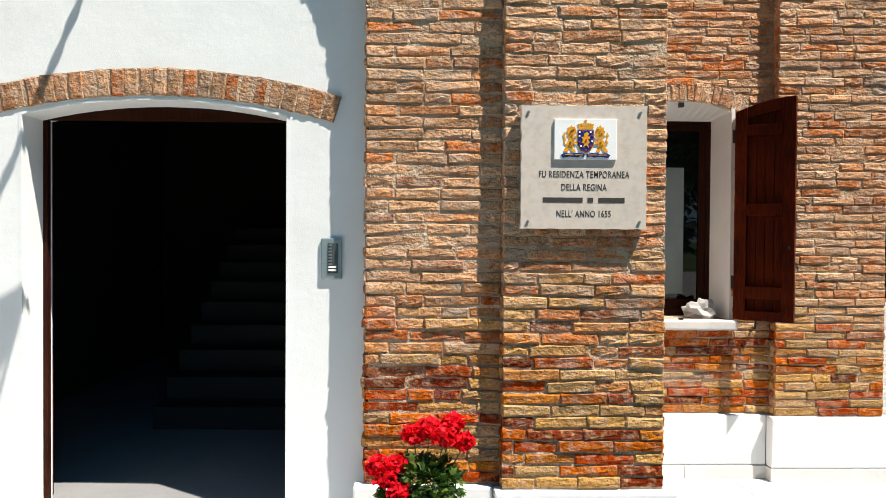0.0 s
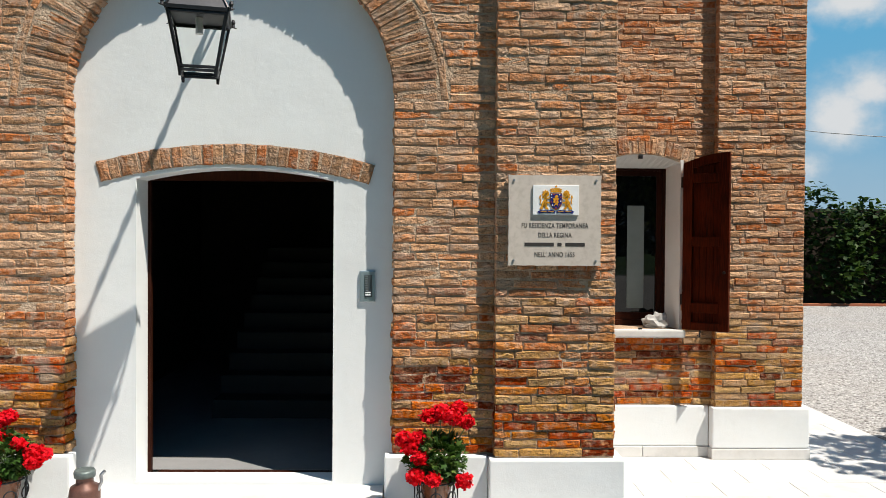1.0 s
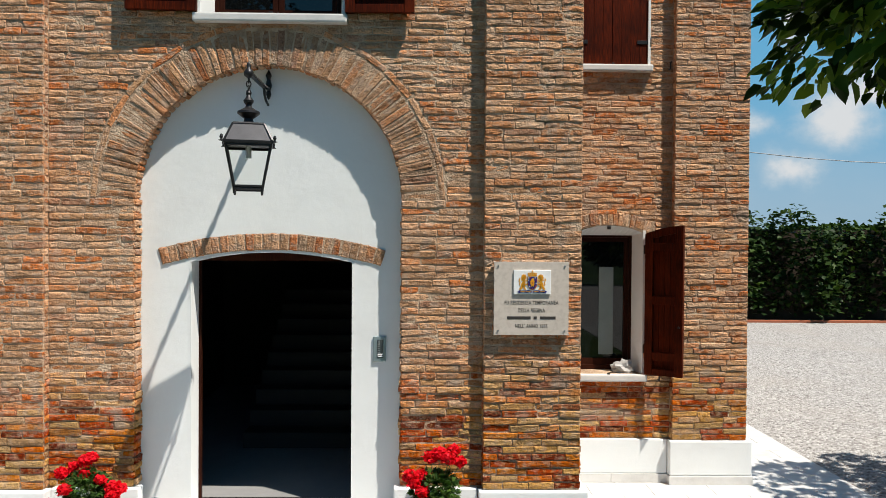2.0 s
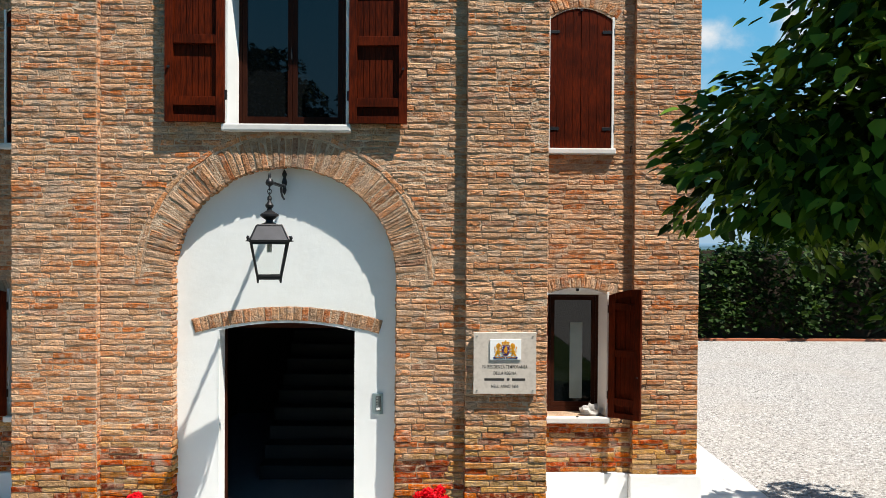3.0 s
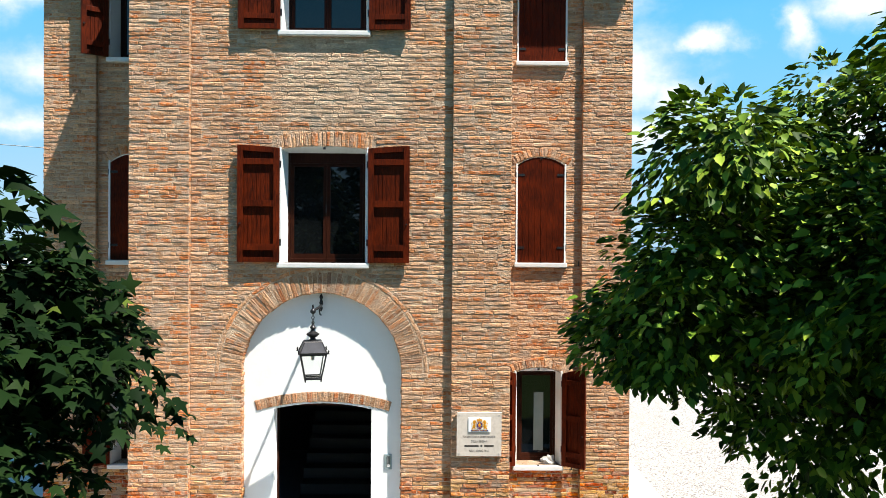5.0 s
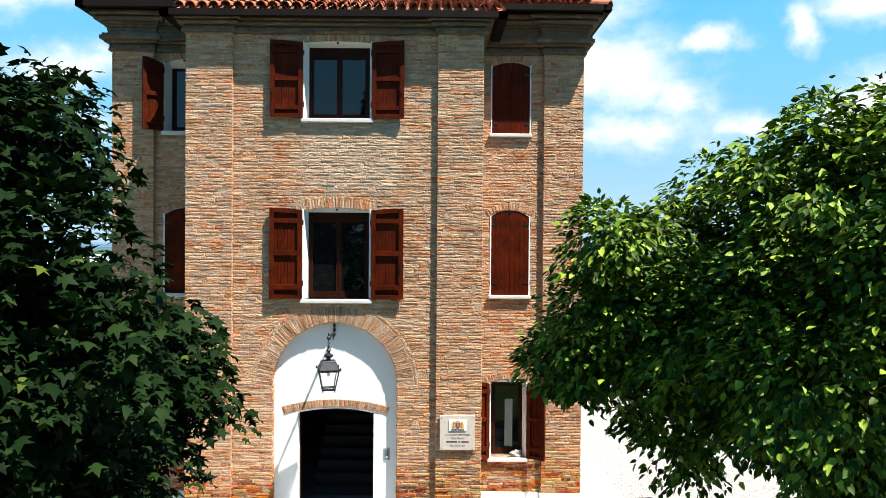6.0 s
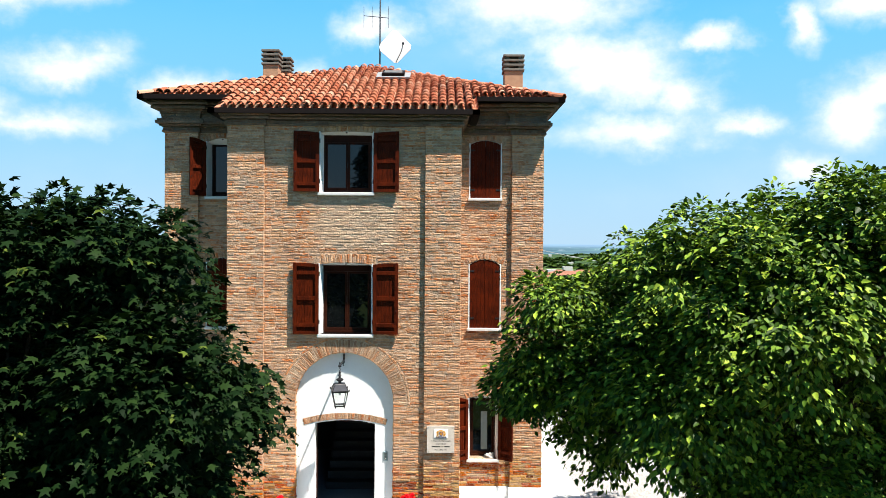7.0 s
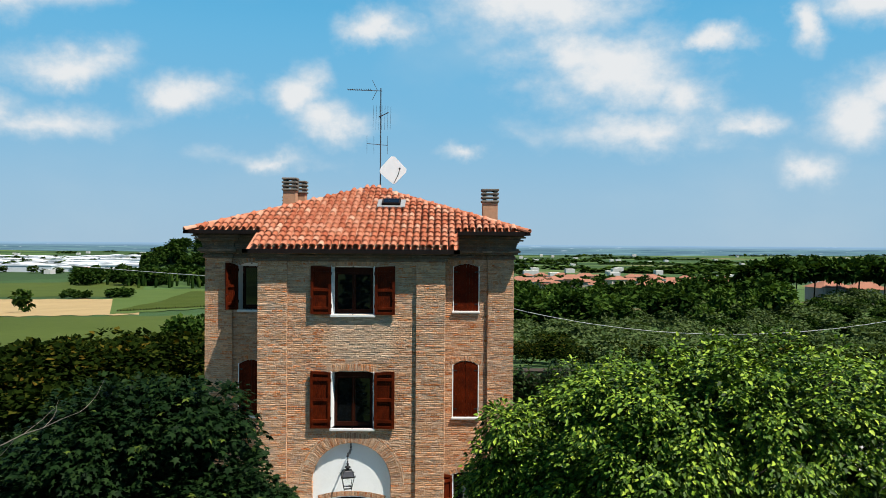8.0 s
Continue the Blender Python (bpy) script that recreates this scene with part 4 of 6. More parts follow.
for wins, sgn in ((WIN_R, 1), (WIN_L, -1)):
    for k, w in enumerate(wins):
        a, b, z0, zs, zc = w
        closed = k == 1 or (k == 2 and sgn > 0)
        window("window_%d" % number, w, Y_FLANK, 0, "shut")
        number += 1
        h = zc - z0 - 0.012
        if closed:
            hw = (b - a) / 2 - 0.004
            leaf = closed_leaf("shutter", hw, h, zc - zs, SHUT_LABEL, G_SH)
            leaf.matrix_basis = pose(a + 0.002, Y_FLANK + 0.025, z0 + 0.004)
            leaf = closed_leaf("shutter", hw, h, zc - zs, SHUT_LABEL, G_SH)
            leaf.matrix_basis = pose(b - 0.002, Y_FLANK + 0.025, z0 + 0.004) @ Matrix.Diagonal((-1, 1, 1, 1))
        else:
            hw = 0.375
            leaf = shutter_leaf("shutter", hw, h, zc - zs, OPEN_LABEL, G_SH)
            leaf.matrix_basis = pose(b + 0.012, Y_FLANK - 0.03, z0 + 0.006, 0, 0, -35)
            leaf = shutter_leaf("shutter", hw, h, zc - zs, OPEN_LABEL, G_SH)
            leaf.matrix_basis = pose(a - 0.012, Y_FLANK - 0.03, z0 + 0.006, 0, 0, 35) @ Matrix.Diagonal((-1, 1, 1, 1))

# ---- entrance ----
# steps near black, the hall's darkness put into the stone colour
HALL_STONE = plain("shade_dark_hall_stone", (0.014, 0.014, 0.016), (0.010, 0.010, 0.012), 0.7, 0, 3, 60)
HALL_FLOOR = plain("pale_hall_tile", (0.22, 0.22, 0.225), (0.18, 0.18, 0.185), 0.6, 0, 3, 60)
a, b, z0, zs, zc = DOOR
half, rise = 0.885, 0.125
r = (half * half + rise * rise) / (2 * rise)
a0 = math.asin(half / r)
lintel = thing("lintel_arch", "flat arch of old bricks set on edge over the doorway", "lintel", kind="structure")
voussoirs(None, CX, 2.325 - r + 0.004, r, r + 0.135, -a0, a0, 26, -0.012, 0.004, lintel)
part("mortar_bed", bm_slab([(CX + (r + 0.002) * math.sin(a0 * k / 12), 2.329 - r + (r + 0.002) * math.cos(a0 * k / 12)) for k in range(-12, 13)] + [(CX + (r + 0.135) * math.sin(a0 * k / 12), 2.329 - r + (r + 0.135) * math.cos(a0 * k / 12)) for k in range(12, -13, -1)], [], -0.007, -0.001), MORTAR, lintel)
tagged(part("door_reveal", bm_slab(arched(a - 0.001, b + 0.001, z0, zs, zc), [arched(a + 0.012, b - 0.012, z0 + 0.02, zs - 0.01, zc - 0.012)], Y_NICHE - 0.002, 0.20), PLASTER), "white plastered door reveal", "trim", kind="structure")
door = thing("door_1", "open dark brown wooden entrance door", "door", kind="structure")
part("door_frame", bm_box(a + 0.013, a + 0.035, 0.201, 0.235, z0, zs), DARK_WOOD, door)
part("door_frame", bm_box(b - 0.03, b - 0.013, 0.201, 0.235, z0, zs), DARK_WOOD, door)
part("door_frame", bm_slab(arched(a + 0.013, b - 0.013, zs - 0.005, zs, zc - 0.013), [], 0.201, 0.23), DARK_WOOD, door)
part("door_leaf", bm_box(a - 0.65, a - 0.03, 0.35, 0.395, z0 + 0.01, zs - 0.06, 0.004), DARK_WOOD, door)
part("door_leaf", bm_box(b - 0.02, b + 0.61, 0.35, 0.395, z0 + 0.01, zs - 0.06, 0.004), DARK_WOOD, door)
part("threshold_bar", bm_box(a + 0.08, b - 0.04, 0.21, 0.245, z0, z0 + 0.02, 0.003), DARK_WOOD, door)
tagged(part("doorstep", bm_box(CX - ARCH_R + 0.06, CX + ARCH_R - 0.06, -0.42, 0.155, 0.001, z0 - 0.001, 0.008), WHITE_STONE), "white stone doorstep in the niche", "step", kind="structure")
tagged(part("floor_hall", bm_box(-1.9, 1.75, 0.21, 5.2, 0.05, z0, 0), HALL_FLOOR), "pale tiled hall floor", "floor", kind="structure")
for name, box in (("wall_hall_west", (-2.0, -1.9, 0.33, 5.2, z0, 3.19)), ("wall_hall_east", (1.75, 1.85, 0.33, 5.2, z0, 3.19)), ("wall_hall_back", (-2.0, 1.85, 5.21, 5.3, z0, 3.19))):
    tagged(part(name, bm_box(*box), DARK_PLASTER), "plain plastered hall wall with deep shade in its colour", "wall", kind="structure")
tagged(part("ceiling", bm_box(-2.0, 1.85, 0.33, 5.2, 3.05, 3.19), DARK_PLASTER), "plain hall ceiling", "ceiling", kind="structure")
stairs = thing("staircase", "stone stairs rising in the hall, coloured near black for its shade", "stairs", kind="structure")
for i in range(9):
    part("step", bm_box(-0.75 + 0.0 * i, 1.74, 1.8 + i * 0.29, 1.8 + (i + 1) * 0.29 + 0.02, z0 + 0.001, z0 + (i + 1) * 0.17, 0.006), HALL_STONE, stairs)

# ---- ground ----


def soft(t):
    t = max(0.0, min(1.0, t))
    return t * t * (3 - 2 * t)


def ground_z(x, y):
    r = math.hypot(x, y)
    d = max(0.0, r - 34.0)
    z = -0.05 - 7.0 * (1 - math.exp(-d / 50)) - 40.0 * (1 - math.exp(-d / 900)) + 30.0 * soft((r - 2300) / 2600)
    z += 30.0 * math.exp(-((x + 232) ** 2 + (y - 680) ** 2) / (2 * 34.0 ** 2))
    z += 7.0 * math.exp(-((x - 100) ** 2 + (y - 150) ** 2) / (2 * 40.0 ** 2))
    return z + min(d, 120) / 120 * 2.2 * noise.noise((x / 160, y / 160, 0.3))


m = Nodes("open_country", 0.95)
vor = m.add("ShaderNodeTexVoronoi")
mp = m.add("ShaderNodeMapping")
mp.inputs["Scale"].default_value = (0.0040, 0.0105, 0)
mp.inputs["Rotation"].default_value = (0, 0, 0.35)
m.put(mp.inputs[0], m.world_place)
m.put(vor.inputs["Vector"], mp.outputs[0])
vor.inputs["Scale"].default_value = 1.0
sc = m.add("ShaderNodeSeparateColor")
m.put(sc.inputs[0], vor.outputs["Color"])
crop = m.ramp(sc.outputs[0], [(0.0, (0.018, 0.042, 0.012)), (0.25, (0.050, 0.095, 0.024)), (0.45, (0.080, 0.125, 0.036)), (0.62, (0.02, 0.046, 0.014)), (0.86, (0.16, 0.13, 0.06)), (0.91, (0.03, 0.066, 0.02))], True)
crop = m.mix(m.span(m.noise(0.05, 6), 0.35, 0.7, 0, 0.6), crop, (0.022, 0.046, 0.014))
m.colour(m.mix(m.span(m.noise(1.2, 5), 0.3, 0.7, 0, 0.3), crop, (0.055, 0.075, 0.035)))
m.bump(m.noise(3.0, 5), 0.6, 0.2)
COUNTRY = m.mat

radii = [0.0]
step = 6.0
while radii[-1] < 4900:
    radii.append(min(4900.0, radii[-1] + step))
    step *= 1.055
SPOKES = 220
verts, faces = [(0, 0, ground_z(0, 0))], []
for r in radii[1:]:
    for i in range(SPOKES):
        a = 2 * math.pi * i / SPOKES
        verts.append((r * math.cos(a), r * math.sin(a), ground_z(r * math.cos(a), r * math.sin(a))))
for i in range(SPOKES):
    faces.append((0, 1 + i, 1 + (i + 1) % SPOKES))
for k in range(len(radii) - 2):
    for i in range(SPOKES):
        p, q = 1 + k * SPOKES + i, 1 + k * SPOKES + (i + 1) % SPOKES
        faces.append((p, p + SPOKES, q + SPOKES, q))
ground = new("ground", mesh_of("ground", verts, faces, COUNTRY, True))
tagged(ground, "open farmland falling from the hill to a wide plain", "ground", kind="structure")


def draped(name, u0, u1, d0, d1, mat, lift, label, skew=0.0, nu=24, nd=16):
    """A field laid over the ground between two headings (slopes x to y) and two distances."""
    vs, fs = [], []
    for j in range(nd + 1):
        for i in range(nu + 1):
            u = u0 + (u1 - u0) * i / nu
            d = d0 + (d1 - d0) * j / nd + skew * (i / nu) + 3 * math.sin(i * 1.7 + j)
            x, y = u * (d + 20), d
            vs.append((x, y, ground_z(x, y) + lift))
    for j in range(nd):
        for i in range(nu):
            k = j * (nu + 1) + i
            fs.append((k, k + 1, k + nu + 2, k + nu + 1))
    return tagged(new(name, mesh_of(name, vs, fs, mat, True)), label, "field", kind="structure")


WHEAT = plain("ripe_wheat", (0.30, 0.22, 0.11), (0.24, 0.175, 0.085), 0.95, 0, 0.06, 0.8, 0.5, 0.1)
GREEN_FIELD = plain("green_crop", (0.038, 0.056, 0.009), (0.052, 0.072, 0.013), 0.95, 0, 0.05, 0.7, 0.5, 0.1)
VINE_GROUND = plain("vineyard_soil", (0.06, 0.09, 0.02), (0.045, 0.075, 0.016), 0.95, 0, 0.05, 0.7, 0.5, 0.1)
draped("field_green", -0.72, -0.20, 75, 190, GREEN_FIELD, 0.10, "smooth green field below the hill")
draped("field_wheat", -0.68, -0.40, 195, 330, WHEAT, 0.14, "ripe tan wheat field")
draped("field_vineyard", -0.44, -0.20, 197, 420, VINE_GROUND, 0.20, "green vineyard on the slope", 60)
draped("field_far_green", -0.75, -0.40, 350, 560, GREEN_FIELD, 0.15, "far green field")

# yard: gravel and pale paving
yard = part("gravel_yard", bm_box(5.46, 34.0, -30.0, 15.7, -0.06, 0.002), GRAVEL)
tagged(yard, "pale gravel yard beside the house", "yard", kind="structure")
# dark grass assumed here, added to lessen light bounced onto the facade
LAWN = plain("mown_grass", (0.03, 0.06, 0.012), (0.055, 0.085, 0.02), 0.95, 0, 1.5, 60, 1.0, 0.03)
tagged(part("lawn", bm_box(-22.0, 5.455, -30.0, -3.32, -0.06, -0.012), LAWN), "dark grass under the trees, added to lessen bounced light", "lawn", kind="structure")
tagged(part("kerb", bm_box(5.0, 40.0, 15.72, 15.86, -0.06, 0.07, 0.01), TILE_ONE), "low red brick kerb along the hedge", "kerb", kind="structure")
base = part("pavement", bm_box(-9.0, 5.455, -3.28, 9.0, -0.06, -0.010), PAVING)
tagged(base, "pale stone pavement round the house", "pavement", kind="structure")
SLAB = part("paving_slab", bm_box(0.0025, 0.5975, 0.0015, 0.2985, -0.009, 0.0, 0.0015), PAVING, base)
first = True
fvs, ffs = [], []
unit = [(v.co.copy()) for v in SLAB.data.vertices]
polys = [tuple(p.vertices) for p in SLAB.data.polygons]
for j in range(-11, 24):
    for i in range(-15, 10):
        x, y = -0.52 + i * 0.6 + (0.3 if j % 2 else 0.0), j * 0.3 + 0.02
        if x > 5.4:
            continue
        if X0 < x < X1 - 0.5 and y > -0.3:
            continue
        if x < FX1 - 0.3 and y > 1.5:
            continue
        if 1.5 < x < 5.0 and -1.4 < y < 2.6:
            if first:
                SLAB.location = (x, y, 0)
                first = False
            else:
                piece("paving_slab", SLAB.data, base, Matrix.Translation((x, y, 0)))
        else:
            k = len(fvs)
            fvs += [(v.x + x, v.y + y, v.z) for v in unit]
            ffs += [tuple(k + q for q in p) for p in polys]
tagged(piece("paving_field", mesh_of("paving_field", fvs, ffs, PAVING), base), "pale stone paving slabs", kind="stuff")

# ---- plants ----
LEAF_LONG = np.array([(0, 0, 0), (0.30, 0.24, 0.06), (0.24, 0.66, 0.03), (0, 1.04, -0.12), (-0.24, 0.66, 0.03), (-0.30, 0.24, 0.06)])
LEAF_FACES = [(0, 1, 2), (0, 2, 3), (0, 3, 4), (0, 4, 5)]
LEAF_LOBED = np.array([(0, 0, 0), (0.40, 0.16, -0.05), (0.24, 0.34, 0.02), (0.62, 0.62, -0.08), (0.20, 0.62, 0.03), (0, 1.08, -0.12),
                       (-0.20, 0.62, 0.03), (-0.62, 0.62, -0.08), (-0.24, 0.34, 0.02), (-0.40, 0.16, -0.05)])
LOBED_FACES = [(0, 1, 2), (2, 3, 4), (4, 5, 6), (6, 7, 8), (8, 9, 0), (0, 2, 8), (2, 4, 6), (2, 6, 8)]
LEAF_QUAD = np.array([(0, 0, 0), (0.42, 0.45, 0.06), (0, 1, -0.1), (-0.42, 0.45, 0.06)])
QUAD_FACES = [(0, 1, 2), (0, 2, 3)]


def leaves_mesh(name, where, away, size, mat, shape, faces, rng, droop=0.5, spread=0.8):
    """Leaves at these places, turned roughly outwards and drooping."""
    n = len(where)
    tip = away + rng.normal(0, spread, (n, 3)) * np.array([1, 1, 0.6])
    tip[:, 2] -= droop
    tip /= np.linalg.norm(tip, axis=1)[:, None] + 1e-9
    up = np.tile(np.array([0.0, 0.0, 1.0]), (n, 1)) + rng.normal(0, 0.45, (n, 3)) + away * 0.5
    side = np.cross(tip, up)
    side /= np.linalg.norm(side, axis=1)[:, None] + 1e-9
    up = np.cross(side, tip)
    s = size * rng.uniform(0.6, 1.25, n)
    v = where[:, None, :] + s[:, None, None] * (shape[None, :, 0, None] * side[:, None, :] + shape[None, :, 1, None] * tip[:, None, :] + shape[None, :, 2, None] * up[:, None, :])
    k = len(shape)
    f = (np.array(faces)[None, :, :] + (np.arange(n) * k)[:, None, None]).reshape(-1, len(faces[0]))
    me = bpy.data.meshes.new(name)
    me.from_pydata(v.reshape(-1, 3), [], f)
    me.materials.append(mat)
    me.shade_smooth()
    me.update()
    return me


def crown_points(lumps, sprays, per, rng, hollow, radius):
    """Places and outward directions of leaves, in flat drooping sprays at the ends of twigs that push out of overlapping lumps."""
    lump = np.array(lumps)
    weight = (lump[:, 3] * lump[:, 4]) ** 0.8
    which = rng.choice(len(lump), sprays, p=weight / weight.sum())
    d = rng.normal(0, 1, (sprays, 3))
    d /= np.linalg.norm(d, axis=1)[:, None]
    bulge = np.array([noise.noise(Vector(v) * 2.6 + Vector((k * 3.1, 0, 0))) for v, k in zip(d, which)])
    rad = rng.uniform(hollow, 1.0, sprays) * (1.0 + 0.30 * bulge) + np.where(rng.uniform(0, 1, sprays) < 0.16, rng.uniform(0.03, 0.13, sprays), 0.0)
    c = lump[which, :3] + d * rad[:, None] * lump[which][:, [3, 3, 4]]
    r = radius * rng.uniform(0.5, 1.3, sprays)
    # leaves lie on a shallow dome: dense on top, hanging at the rim
    a = rng.uniform(0, 2 * math.pi, (sprays, per))
    q = np.sqrt(rng.uniform(0.02, 1.0, (sprays, per)))
    off = np.stack([q * np.cos(a), q * np.sin(a), 0.34 - 0.95 * q ** 2 + rng.normal(0, 0.17, (sprays, per))], 2) * r[:, None, None]
    lean = d * np.array([1, 1, 0.3])
    off[:, :, 2] -= 0.25 * (off * lean[:, None, :]).sum(2)
    rim = np.stack([np.cos(a) * q, np.sin(a) * q, -0.35 * q], 2) + 0.55 * d[:, None, :]
    where = (c[:, None, :] + off).reshape(-1, 3)
    away = rim.reshape(-1, 3)
    away /= np.linalg.norm(away, axis=1)[:, None] + 1e-9
    return where, away, c


def inner_points(lumps, n, rng, most=0.64):
    """Places of the shaded leaves deep inside the crown."""
    lump = np.array(lumps)
    weight = lump[:, 3] ** 2 * lump[:, 4]
    which = rng.choice(len(lump), n, p=weight / weight.sum())
    d = rng.normal(0, 1, (n, 3))
    d /= np.linalg.norm(d, axis=1)[:, None]
    return lump[which, :3] + d * (most * rng.uniform(0.05, 1.0, n) ** 0.4)[:, None] * lump[which][:, [3, 3, 4]], d


def tree(name, base, lumps, sprays, per, radius, size, inner, mat, shape, faces, seed, label, trunk_r=0.16, hollow=0.7, droop=0.5, low_rim=0.0):
    rng = np.random.default_rng(seed)
    top = thing(name, label, "tree", at=base)
    low = np.array(base)

    def kept(p):
        return (p[:, 2] > 1.6) & ((p[:, 2] > 3.2) | (p[:, 0] > low_rim))
    where, away, centres = crown_points(lumps, sprays, per, rng, hollow, radius)
    ok = kept(where)
    crown = new("crown", leaves_mesh("crown", where[ok] - low, away[ok], size, mat, shape, faces, rng, droop, 0.35))
    crown.parent = top
    where, away = inner_points(lumps, inner, rng)
    ok = kept(where)
    crown = new("inner_crown", leaves_mesh("inner_crown", where[ok] - low, away[ok], size * 1.25, mat, LEAF_LONG, LEAF_FACES, rng, 0.2, 0.8))
    crown.parent = top
    mid = np.array(lumps[0][:3]) - low
    fork = Vector((mid[0] * 0.3, mid[1] * 0.3, max(1.5, mid[2] * 0.45)))
    part("trunk", bm_rod((0, 0, -0.1), fork, trunk_r, trunk_r * 0.75, 12), BARK, top, smooth=True)
    bm = bmesh.new()
    for i in range(0, len(centres), max(1, len(centres) // 110)):
        tip = Vector(centres[i] - low)
        knee = fork.lerp(tip, 0.5) + Vector((0, 0, 0.35))
        bm_rod(fork, knee, trunk_r * 0.38, trunk_r * 0.2, 6, bm)
        bm_rod(knee, tip, trunk_r * 0.2, 0.008, 5, bm)
    part("branch", bm, BARK, top, smooth=True)
    return top


RIGHT_LUMPS = [(6.5, -4.2, 4.4, 2.3, 1.95), (4.15, -3.3, 3.85, 1.25, 0.65), (4.63, -2.8, 5.1, 0.8, 0.6), (3.75, -3.6, 4.45, 0.55, 0.38), (5.7, -2.9, 5.7, 1.0, 0.75), (3.6, -2.9, 3.75, 0.75, 0.45), (7.2, -4.9, 2.7, 1.6, 0.9), (5.0, -4.3, 4.4, 1.0, 0.8), (6.8, -5.0, 5.9, 2.0, 1.1), (5.6, -5.3, 4.0, 1.2, 0.9),
               (3.5, -2.7, 3.4, 0.7, 0.4), (3.9, -3.9, 5.3, 0.75, 0.4), (7.8, -4.8, 5.5, 2.0, 2.0), (4.9, -3.2, 2.85, 0.9, 0.5), (5.9, -3.4, 3.3, 1.3, 0.8), (6.6, -6.0, 5.0, 1.3, 1.2), (9.0, -5.5, 5.7, 2.1, 1.8),
               (7.8, -4.3, 3.2, 2.1, 1.4), (10.8, -5.2, 4.9, 2.2, 2.0), (10.0, -4.5, 3.2, 2.1, 1.4), (8.6, -3.0, 4.8, 1.8, 1.7), (7.4, -0.2, 4.4, 1.0, 0.9)]
tree("broadleaf_tree", (6.6, -4.4, -0.02), RIGHT_LUMPS, 1700, 84, 0.36, 0.108, 40000, LEAF_BRIGHT, LEAF_LONG, LEAF_FACES, 3, "broad bright green tree with drooping pointed leaves", hollow=0.68, droop=0.25, low_rim=3.7)
LEFT_LUMPS = [(-3.5, -6.6, 4.0, 2.1, 2.1), (-1.45, -7.45, 4.62, 1.0, 1.1), (-1.3, -5.5, 3.95, 0.75, 0.50), (-2.25, -6.4, 3.7, 1.05, 0.9), (-3.6, -6.8, 5.6, 1.6, 1.0), (-1.95, -7.0, 3.26, 1.35, 0.9),
              (-4.5, -7.0, 4.6, 1.3, 1.5), (-1.43, -7.3, 3.14, 0.9, 0.8), (-1.9, -7.1, 6.0, 1.0, 0.72), (-3.0, -7.0, 6.0, 1.2, 0.8), (-3.6, -7.2, 2.6, 1.8, 1.2), (-0.76, -5.45, 3.82, 0.42, 0.28), (-1.25, -5.7, 4.3, 0.55, 0.4), (-1.4, -5.7, 3.25, 0.55, 0.5)]
tree("maple_tree", (-3.6, -6.8, -0.02), LEFT_LUMPS, 860, 70, 0.36, 0.125, 30000, LEAF_DARK, LEAF_LOBED, LOBED_FACES, 5, "dark green maple tree with lobed leaves", hollow=0.72, droop=0.2, low_rim=-20.0)

# hedge beyond the gravel
rng = np.random.default_rng(11)
n = 26000
hx, hz = rng.uniform(3.0, 38.0, n), rng.uniform(0.05, 1.0, n) ** 0.8
height = 3.1 + 0.25 * np.sin(hx * 1.7) + 0.2 * np.sin(hx * 4.1 + 1)
where = np.stack([hx, 16.3 + rng.normal(0, 0.25, n) + 0.3 * np.sin(hx * 2.3), hz * height + rng.normal(0, 0.08, n)], 1)
hedge = thing("hedge", "tall dense dark green hedge along the gravel", "hedge", kind="stuff", at=(20, 16.6, 0))
ob = new("foliage", leaves_mesh("foliage", where - np.array((20, 16.6, 0)), np.tile(np.array([0, -0.7, 0.5]), (n, 1)), 0.19, LEAF_HEDGE, LEAF_QUAD, QUAD_FACES, rng))
ob.parent = hedge
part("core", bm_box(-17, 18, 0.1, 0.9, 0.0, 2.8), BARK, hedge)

# ---- fittings of the facade ----


def text_mesh(words, size, at, mat, parent):
    """Cut letters, drawn with the built-in font, standing upright and facing -y."""
    cu = bpy.data.curves.new("lettering", "FONT")
    cu.body, cu.size, cu.align_x, cu.align_y, cu.extrude = words, size, "CENTER", "CENTER", 0.0006
    cu.space_character, cu.offset = 1.1, 0.0002
    tmp = new("lettering", cu)
    me = bpy.data.meshes.new_from_object(tmp.evaluated_get(bpy.context.evaluated_depsgraph_get()))
    bpy.data.objects.remove(tmp)
    me.materials.append(mat)
    ob = new("lettering", me)
    ob.parent = parent
    ob.matrix_local = pose(*at, 90, 0, 0) @ Matrix.Diagonal((0.67, 1, 1, 1))
    return ob


INK = plain("dark_lettering", (0.02, 0.018, 0.016), (0.035, 0.03, 0.028), 0.7)
GLAZE = plain("white_glazed_tile", (0.82, 0.83, 0.84), (0.78, 0.79, 0.80), 0.15)
GOLD_PAINT = plain("ochre_glaze", (0.74, 0.36, 0.02), (0.58, 0.24, 0.012), 0.25, 0, 60, 200)
BLUE_PAINT = plain("blue_glaze", (0.012, 0.016, 0.13), (0.025, 0.03, 0.20), 0.25, 0, 60, 200)

plaque = thing("plaque", "pale limestone memorial plaque with painted tile, screwed to the brick pilaster", "plaque", at=(2.014, Y_PIL - 0.022, 1.966))
PW, PH = 0.592, 0.578
edge = []
